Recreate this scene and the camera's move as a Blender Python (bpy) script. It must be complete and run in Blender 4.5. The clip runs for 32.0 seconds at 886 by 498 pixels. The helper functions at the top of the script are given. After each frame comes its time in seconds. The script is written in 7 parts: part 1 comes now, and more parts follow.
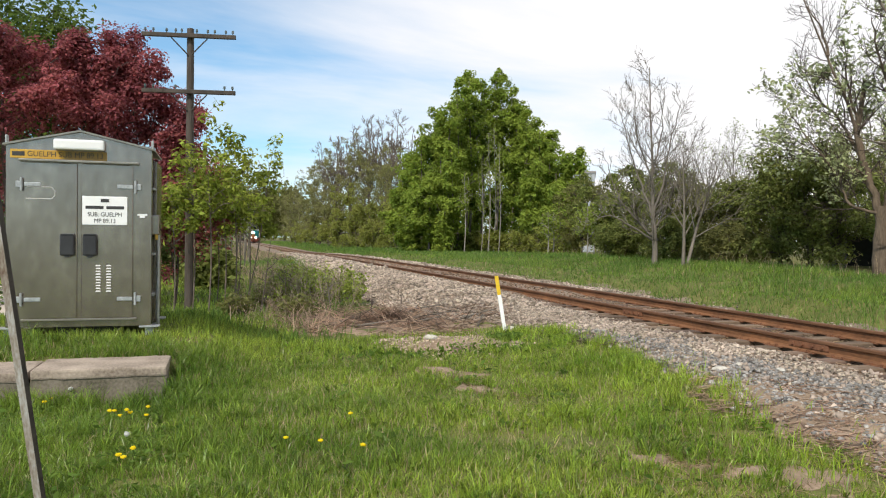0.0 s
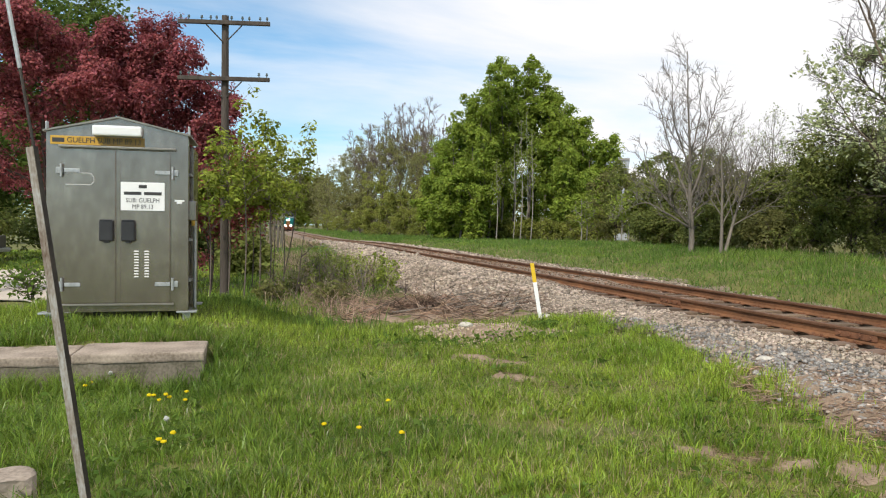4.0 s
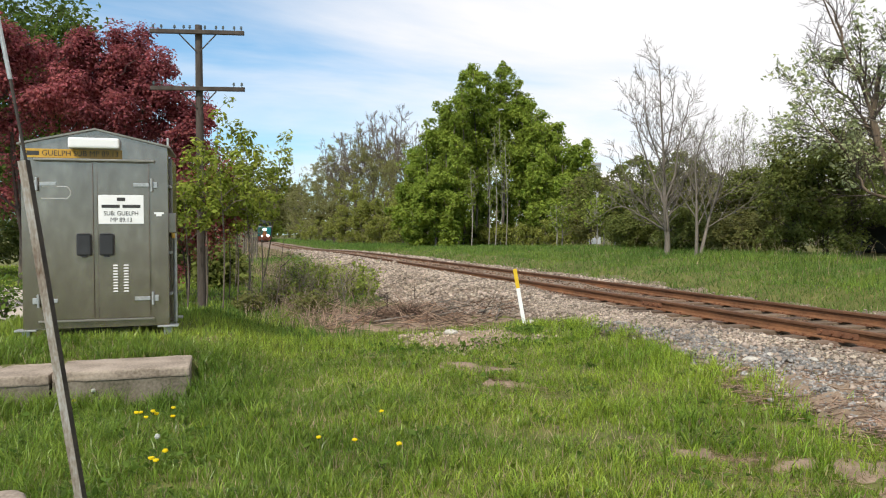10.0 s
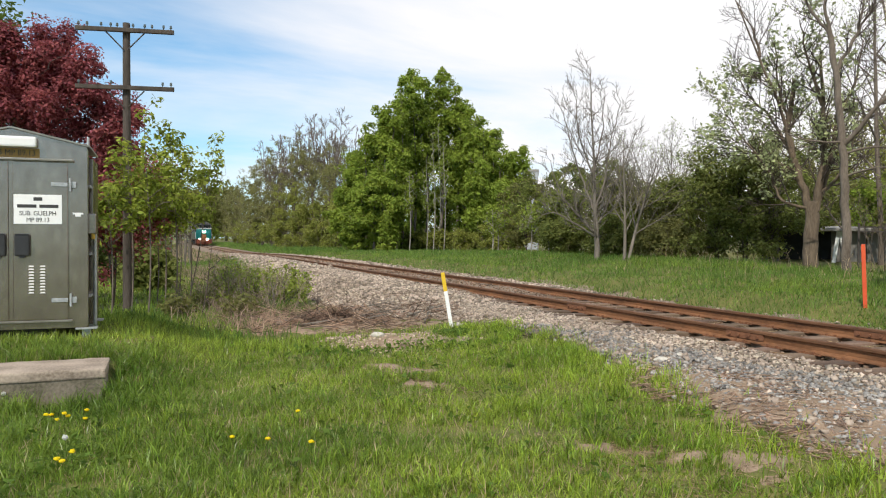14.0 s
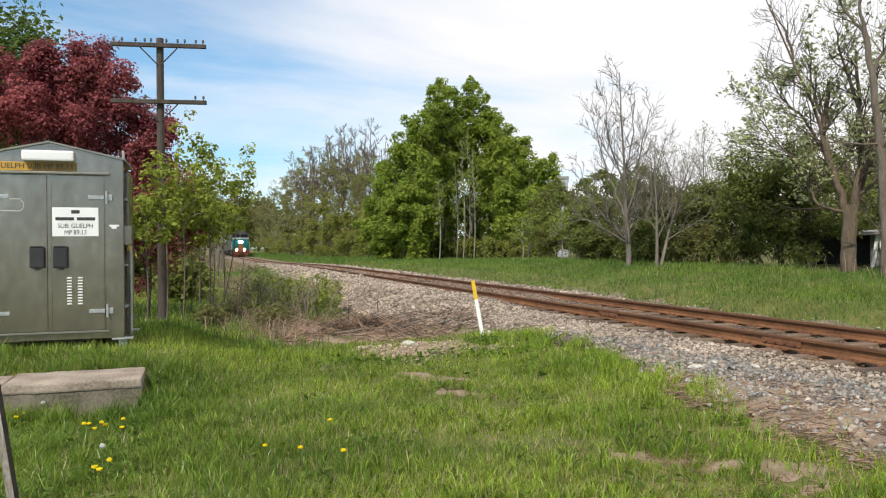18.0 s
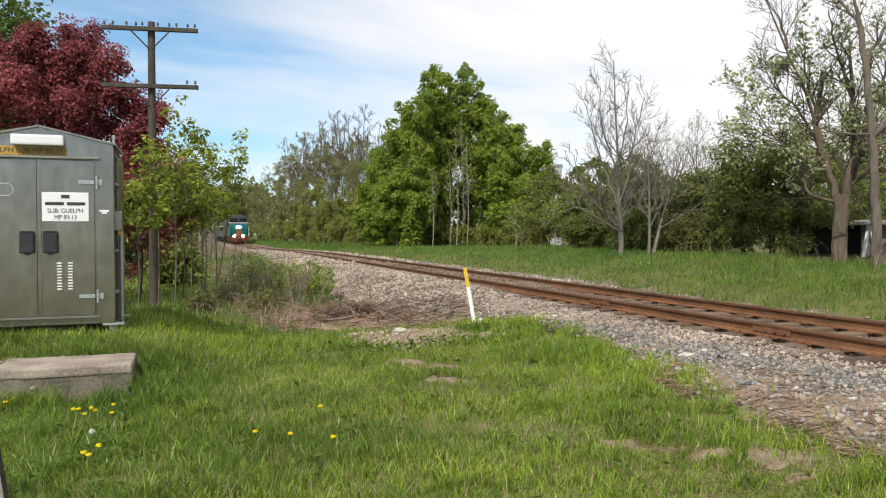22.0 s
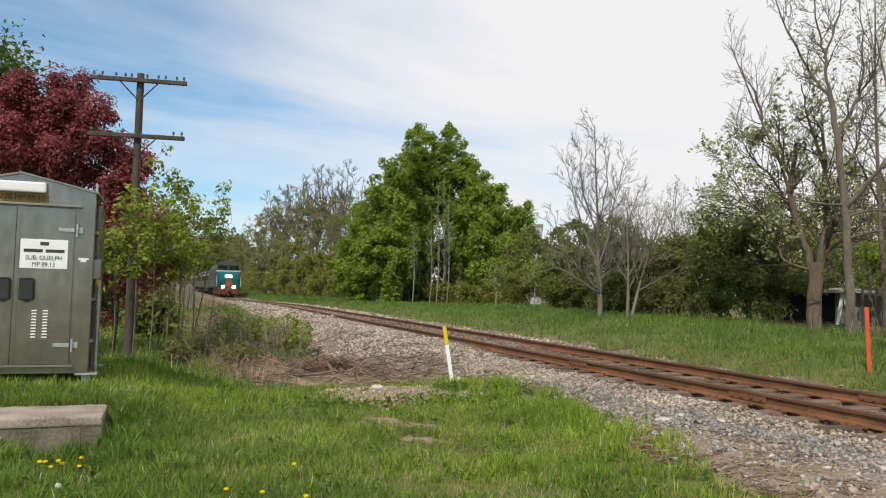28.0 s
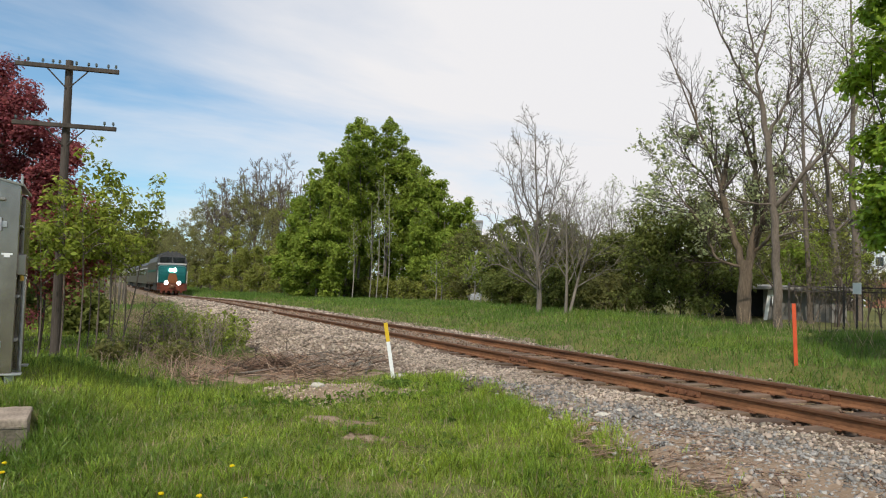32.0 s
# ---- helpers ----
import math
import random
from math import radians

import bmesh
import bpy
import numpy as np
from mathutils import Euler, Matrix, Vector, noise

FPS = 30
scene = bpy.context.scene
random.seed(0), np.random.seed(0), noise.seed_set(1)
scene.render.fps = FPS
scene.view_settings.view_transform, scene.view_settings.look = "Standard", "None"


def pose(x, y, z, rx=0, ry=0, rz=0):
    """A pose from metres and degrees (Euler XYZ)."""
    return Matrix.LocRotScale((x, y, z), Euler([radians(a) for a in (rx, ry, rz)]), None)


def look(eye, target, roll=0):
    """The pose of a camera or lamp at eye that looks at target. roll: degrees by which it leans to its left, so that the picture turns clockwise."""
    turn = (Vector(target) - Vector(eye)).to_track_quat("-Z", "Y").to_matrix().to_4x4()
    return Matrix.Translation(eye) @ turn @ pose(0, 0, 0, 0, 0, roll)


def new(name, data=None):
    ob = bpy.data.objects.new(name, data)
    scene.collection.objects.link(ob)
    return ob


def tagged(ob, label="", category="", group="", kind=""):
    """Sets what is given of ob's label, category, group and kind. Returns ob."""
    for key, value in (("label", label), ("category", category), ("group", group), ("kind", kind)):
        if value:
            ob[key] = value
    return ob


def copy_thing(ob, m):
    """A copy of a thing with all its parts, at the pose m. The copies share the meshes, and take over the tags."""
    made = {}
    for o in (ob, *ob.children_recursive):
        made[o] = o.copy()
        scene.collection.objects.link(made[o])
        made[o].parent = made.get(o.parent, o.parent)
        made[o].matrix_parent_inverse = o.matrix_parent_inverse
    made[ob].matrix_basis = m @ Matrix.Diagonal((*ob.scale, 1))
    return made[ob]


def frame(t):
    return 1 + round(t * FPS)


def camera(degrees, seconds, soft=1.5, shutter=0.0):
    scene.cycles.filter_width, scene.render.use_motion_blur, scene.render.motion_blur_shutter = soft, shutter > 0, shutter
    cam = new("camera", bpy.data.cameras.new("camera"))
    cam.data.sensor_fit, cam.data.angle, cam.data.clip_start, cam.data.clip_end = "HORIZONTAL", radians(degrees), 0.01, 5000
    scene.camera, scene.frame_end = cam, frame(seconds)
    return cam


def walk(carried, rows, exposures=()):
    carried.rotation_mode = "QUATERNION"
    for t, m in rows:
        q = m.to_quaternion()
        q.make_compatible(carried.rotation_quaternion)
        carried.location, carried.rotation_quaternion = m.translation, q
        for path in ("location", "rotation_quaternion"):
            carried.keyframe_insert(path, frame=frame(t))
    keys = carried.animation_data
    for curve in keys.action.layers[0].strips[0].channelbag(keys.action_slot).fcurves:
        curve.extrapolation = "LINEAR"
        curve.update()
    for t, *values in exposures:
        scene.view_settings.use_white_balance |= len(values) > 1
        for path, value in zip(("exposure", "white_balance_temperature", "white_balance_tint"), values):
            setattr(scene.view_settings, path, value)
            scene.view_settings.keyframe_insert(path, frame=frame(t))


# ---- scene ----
# A country railway line beside a lawn: a signal cabinet, a track in ballast, trees on both sides and a train coming slowly.
# The track runs along y; rail tops are z = 0, and the gauge sets the scale.
cam = camera(60.82, 32.0, soft=1.15)

# seconds, eye x, y, z, heading clockwise from +y, tilt up, lean (degrees)
PATH = [
    (0, 0.152, 0.052, 1.159, 16.27, -0.76, 0.66),
    (0.5, 0.160, 0.047, 1.151, 16.85, -1.00, -0.34),
    (1, 0.136, 0.079, 1.155, 16.26, 0.70, 0.30),
    (1.5, 0.136, 0.100, 1.148, 14.62, 1.07, -0.23),
    (2, 0.131, 0.124, 1.153, 13.33, 0.87, 0.93),
    (2.5, 0.118, 0.144, 1.147, 13.27, 0.05, 1.07),
    (3, 0.103, 0.171, 1.141, 13.46, -1.12, 1.31),
    (3.5, 0.111, 0.166, 1.139, 13.88, -1.50, 0.97),
    (5.5, 0.121, 0.161, 1.139, 13.60, -2.26, 0.24),
    (6, 0.114, 0.166, 1.137, 13.93, -2.08, 0.51),
    (6.5, 0.110, 0.163, 1.132, 14.14, -1.94, 1.36),
    (7, 0.108, 0.160, 1.134, 14.10, -1.79, -0.17),
    (7.5, 0.116, 0.140, 1.129, 13.97, -1.86, -0.40),
    (8, 0.130, 0.140, 1.132, 13.96, -1.74, -0.72),
    (8.5, 0.144, 0.140, 1.139, 14.18, -1.64, 0.06),
    (9, 0.149, 0.085, 1.142, 14.65, -1.49, -0.19),
    (9.5, 0.085, 0.138, 1.133, 15.19, -1.22, -0.05),
    (10, -0.003, 0.242, 1.143, 15.95, -1.16, -0.34),
    (10.5, 0.032, 0.260, 1.167, 16.52, -0.15, 0.46),
    (11, 0.093, 0.141, 1.140, 13.32, -0.93, -0.36),
    (11.5, 0.122, 0.081, 1.133, 16.39, -1.26, -0.54),
    (12, 0.129, 0.056, 1.132, 18.89, -0.99, -1.29),
    (12.5, 0.133, 0.056, 1.134, 19.47, -1.33, -0.63),
    (13, 0.138, 0.051, 1.131, 19.08, -0.60, 0.86),
    (13.5, 0.134, 0.045, 1.130, 20.21, -0.57, 1.22),
    (14, 0.135, 0.047, 1.126, 20.44, -0.80, 0.13),
    (14.5, 0.149, 0.043, 1.124, 20.30, -1.21, -0.96),
    (16.5, 0.146, 0.045, 1.128, 20.19, -0.63, -0.71),
    (17, 0.136, 0.047, 1.131, 19.92, -0.51, -0.38),
    (17.5, 0.141, 0.063, 1.127, 19.21, -0.41, -0.24),
    (18, 0.137, 0.051, 1.123, 18.16, -0.16, -0.46),
    (18.5, 0.139, 0.025, 1.124, 18.85, -0.24, -0.47),
    (19, 0.143, 0.037, 1.122, 19.23, -0.57, -0.93),
    (19.5, 0.156, 0.030, 1.117, 19.77, -0.99, -1.37),
    (20, 0.152, 0.027, 1.126, 20.54, -1.08, -1.56),
    (20.5, 0.155, 0.030, 1.120, 20.65, -1.08, -1.09),
    (21, 0.156, 0.048, 1.117, 19.57, -1.20, -0.72),
    (21.5, 0.161, 0.045, 1.122, 18.56, -1.31, -0.66),
    (22, 0.155, 0.053, 1.124, 18.66, -1.13, -0.11),
    (22.5, 0.156, 0.044, 1.122, 18.54, -0.79, 0.32),
    (23, 0.160, 0.048, 1.125, 18.22, -0.34, 0.63),
    (23.5, 0.157, 0.032, 1.126, 17.93, 0.09, 0.82),
    (24, 0.155, 0.019, 1.128, 17.97, 0.40, 0.92),
    (24.5, 0.145, 0.010, 1.128, 17.98, 0.70, 0.72),
    (25, 0.131, -0.005, 1.129, 24.49, 5.93, 0.09),
    (25.5, 0.125, -0.019, 1.125, 27.35, 6.13, -0.27),
    (26, 0.114, -0.012, 1.125, 27.79, 6.50, -0.51),
    (26.5, 0.129, 0.013, 1.132, 23.74, 4.38, -0.69),
    (28.5, 0.136, 0.008, 1.143, 19.78, 2.95, 1.79),
    (29, 0.136, -0.006, 1.143, 19.60, 2.61, 2.71),
    (29.5, 0.120, 0.004, 1.144, 19.61, 2.45, 3.66),
    (30, 0.113, 0.028, 1.122, 19.73, 2.31, 4.19),
    (30.5, 0.135, 0.008, 1.144, 19.55, 2.11, 4.50),
    (31, 0.152, 0.011, 1.155, 22.79, 2.61, 3.87),
    (31.5, 0.151, 0.044, 1.164, 25.00, 2.95, 1.57),
    (32, 0.126, 0.072, 1.157, 24.68, 2.94, 1.51),
]
walk(cam, [(t, pose(x, y, z, 90 + tilt, 0, -head) @ pose(0, 0, 0, 0, 0, lean)) for t, x, y, z, head, tilt, lean in PATH],
     exposures=[(0, 0.05), (6, 0.05), (24.5, 0.0), (25.3, -0.3), (26.3, -0.3), (28.5, -0.15), (32.0, -0.2)])

# ---- light ----
SUN = Vector((-0.66, -0.70, 1.0)).normalized()
sun_data = bpy.data.lights.new("sun", "SUN")
sun_data.energy, sun_data.angle, sun_data.color = 4.15, radians(0.7), (1.0, 0.925, 0.80)
sun = new("sun", sun_data)
sun.matrix_basis = look(SUN * 80, (0, 0, 0))

world = bpy.data.worlds.new("sky")
scene.world = world
world.use_nodes = True


def build_sky():
    nt = world.node_tree
    nt.nodes.clear()
    n, l = nt.nodes.new, nt.links.new
    out, bg = n("ShaderNodeOutputWorld"), n("ShaderNodeBackground")
    sky = n("ShaderNodeTexSky")
    sky.sky_type, sky.sun_disc = "NISHITA", False
    sky.sun_elevation = math.asin(SUN.z)
    sky.sun_rotation = math.atan2(SUN.x, SUN.y)
    sky.air_density, sky.dust_density, sky.ozone_density = 1.0, 0.6, 1.6
    tc = n("ShaderNodeTexCoord")
    sep = n("ShaderNodeSeparateXYZ")
    l(tc.outputs["Generated"], sep.inputs[0])
    # the cloud layer is flat: a direction meets it at xy / (z + 0.12)
    up = n("ShaderNodeMath"); up.operation = "MAXIMUM"; up.inputs[1].default_value = 0.0
    l(sep.outputs["Z"], up.inputs[0])
    zz = n("ShaderNodeMath"); zz.operation = "ADD"; zz.inputs[1].default_value = 0.12
    l(up.outputs[0], zz.inputs[0])
    dx = n("ShaderNodeMath"); dx.operation = "DIVIDE"
    dy = n("ShaderNodeMath"); dy.operation = "DIVIDE"
    l(sep.outputs["X"], dx.inputs[0]); l(zz.outputs[0], dx.inputs[1])
    l(sep.outputs["Y"], dy.inputs[0]); l(zz.outputs[0], dy.inputs[1])
    flat = n("ShaderNodeCombineXYZ")
    l(dx.outputs[0], flat.inputs[0]); l(dy.outputs[0], flat.inputs[1])
    stretch = n("ShaderNodeMapping")
    stretch.inputs["Rotation"].default_value = (0, 0, radians(35))
    stretch.inputs["Scale"].default_value = (0.55, 1.0, 1)
    stretch.inputs["Location"].default_value = (0.6, 0.3, 0)
    l(flat.outputs[0], stretch.inputs[0])
    big = n("ShaderNodeTexNoise")
    big.inputs["Scale"].default_value, big.inputs["Detail"].default_value, big.inputs["Distortion"].default_value = 0.8, 9, 0.5
    big.inputs["Roughness"].default_value = 0.56
    l(stretch.outputs[0], big.inputs[0])
    # the veil thickens towards the east
    side = n("ShaderNodeMapRange")
    side.inputs["From Min"].default_value, side.inputs["From Max"].default_value = 0.0, 0.55
    side.inputs["To Min"].default_value, side.inputs["To Max"].default_value = -0.06, 0.36
    l(sep.outputs["X"], side.inputs["Value"])
    high = n("ShaderNodeMapRange")
    high.inputs["From Min"].default_value, high.inputs["From Max"].default_value = 0.1, 0.42
    high.inputs["To Min"].default_value, high.inputs["To Max"].default_value = 0.0, 0.12
    l(sep.outputs["Z"], high.inputs["Value"])
    a1 = n("ShaderNodeMath"); a1.operation = "ADD"
    a2 = n("ShaderNodeMath"); a2.operation = "ADD"
    l(big.outputs[0], a1.inputs[0]); l(side.outputs[0], a1.inputs[1])
    l(a1.outputs[0], a2.inputs[0]); l(high.outputs[0], a2.inputs[1])
    ramp = n("ShaderNodeValToRGB")
    ramp.color_ramp.elements[0].position, ramp.color_ramp.elements[0].color = 0.40, (0, 0, 0, 1)
    ramp.color_ramp.elements[1].position, ramp.color_ramp.elements[1].color = 0.84, (1, 1, 1, 1)
    l(a2.outputs[0], ramp.inputs[0])
    mix = n("ShaderNodeMix"); mix.data_type = "RGBA"
    l(ramp.outputs[0], mix.inputs["Factor"])
    haze = n("ShaderNodeMix"); haze.data_type = "RGBA"; haze.blend_type = "MULTIPLY"; haze.inputs["Factor"].default_value = 1.0
    haze.inputs["B"].default_value = (1.15, 1.40, 1.42, 1)
    l(sky.outputs[0], haze.inputs["A"])
    # the pale band at the horizon is clear blue air that day
    low = n("ShaderNodeMapRange")
    low.inputs["From Min"].default_value, low.inputs["From Max"].default_value = 0.0, 0.30
    l(sep.outputs["Z"], low.inputs["Value"])
    clear = n("ShaderNodeMix"); clear.data_type = "RGBA"
    clear.inputs["A"].default_value, clear.inputs["B"].default_value = (0.66, 0.82, 0.96, 1), (1, 1, 1, 1)
    l(low.outputs[0], clear.inputs["Factor"])
    air = n("ShaderNodeMix"); air.data_type = "RGBA"; air.blend_type = "MULTIPLY"; air.inputs["Factor"].default_value = 1.0
    l(haze.outputs["Result"], air.inputs["A"]); l(clear.outputs["Result"], air.inputs["B"])
    l(air.outputs["Result"], mix.inputs["A"])
    mix.inputs["B"].default_value = (8.6, 8.5, 8.65, 1)
    l(mix.outputs["Result"], bg.inputs["Color"])
    bg.inputs["Strength"].default_value = 0.116
    l(bg.outputs[0], out.inputs[0])


build_sky()


# ---- materials ----
def mat(name, c1, c2, scale=6.0, rough=0.8, bump=0.3, metal=0.0, fine=70.0, vary="", amount=0.3, through_light=0.0, stretch=(1, 1, 1), c3=None,
        emit=0.0, spec=0.4, depth=0.01):
    m = bpy.data.materials.new(name)
    m.use_nodes = True
    nt = m.node_tree
    n, l = nt.nodes.new, nt.links.new
    b = nt.nodes["Principled BSDF"]
    tc, mp = n("ShaderNodeTexCoord"), n("ShaderNodeMapping")
    mp.inputs["Scale"].default_value = stretch
    l(tc.outputs["Object"], mp.inputs[0])
    n1, n2 = n("ShaderNodeTexNoise"), n("ShaderNodeTexNoise")
    n1.inputs["Scale"].default_value, n1.inputs["Detail"].default_value = scale, 5
    n2.inputs["Scale"].default_value, n2.inputs["Detail"].default_value = fine, 4
    l(mp.outputs[0], n1.inputs[0]); l(mp.outputs[0], n2.inputs[0])
    both = n("ShaderNodeMix"); both.data_type = "FLOAT"; both.inputs["Factor"].default_value = 0.42
    l(n1.outputs[0], both.inputs["A"]); l(n2.outputs[0], both.inputs["B"])
    ramp = n("ShaderNodeValToRGB")
    e = ramp.color_ramp.elements
    e[0].position, e[0].color, e[1].position, e[1].color = 0.33, (*c1, 1), 0.67, (*c2, 1)
    if c3:
        x = e.new(0.5); x.color = (*c3, 1)
    l(both.outputs["Result"], ramp.inputs[0])
    color = ramp.outputs[0]
    if vary:
        hs = n("ShaderNodeHueSaturation")
        src = (n("ShaderNodeObjectInfo").outputs["Random"] if vary == "object" else n("ShaderNodeNewGeometry").outputs["Random Per Island"])
        r = n("ShaderNodeMapRange")
        r.inputs["To Min"].default_value, r.inputs["To Max"].default_value = 1 - amount, 1 + amount
        l(src, r.inputs["Value"]); l(r.outputs[0], hs.inputs["Value"])
        wob = n("ShaderNodeMath"); wob.operation = "MULTIPLY_ADD"
        wob.inputs[1].default_value, wob.inputs[2].default_value = 0.05 * amount, 0.5 - 0.025 * amount
        w2 = n("ShaderNodeMath"); w2.operation = "FRACT"
        w3 = n("ShaderNodeMath"); w3.operation = "MULTIPLY"; w3.inputs[1].default_value = 7.31
        l(src, w3.inputs[0]); l(w3.outputs[0], w2.inputs[0]); l(w2.outputs[0], wob.inputs[0]); l(wob.outputs[0], hs.inputs["Hue"])
        l(color, hs.inputs["Color"])
        color = hs.outputs[0]
    l(color, b.inputs["Base Color"])
    b.inputs["Roughness"].default_value, b.inputs["Metallic"].default_value = rough, metal
    b.inputs["Specular IOR Level"].default_value = spec
    if bump:
        bp = n("ShaderNodeBump")
        bp.inputs["Strength"].default_value, bp.inputs["Distance"].default_value = bump, depth
        l(both.outputs["Result"], bp.inputs["Height"]); l(bp.outputs[0], b.inputs["Normal"])
    if emit:
        b.inputs["Emission Color"].default_value, b.inputs["Emission Strength"].default_value = (*c2, 1), emit
    if through_light:
        tr, mx = n("ShaderNodeBsdfTranslucent"), n("ShaderNodeMixShader")
        mx.inputs[0].default_value = through_light
        l(color, tr.inputs[0]); l(b.outputs[0], mx.inputs[1]); l(tr.outputs[0], mx.inputs[2])
        l(mx.outputs[0], nt.nodes["Material Output"].inputs[0])
    return m


def leaf_mat(name, c1, c2, amount=0.35, rough=0.65, spec=0.2):
    return mat(name, c1, c2, scale=0.7, fine=9, rough=rough, bump=0, vary="island", amount=amount, through_light=0.52, spec=spec)


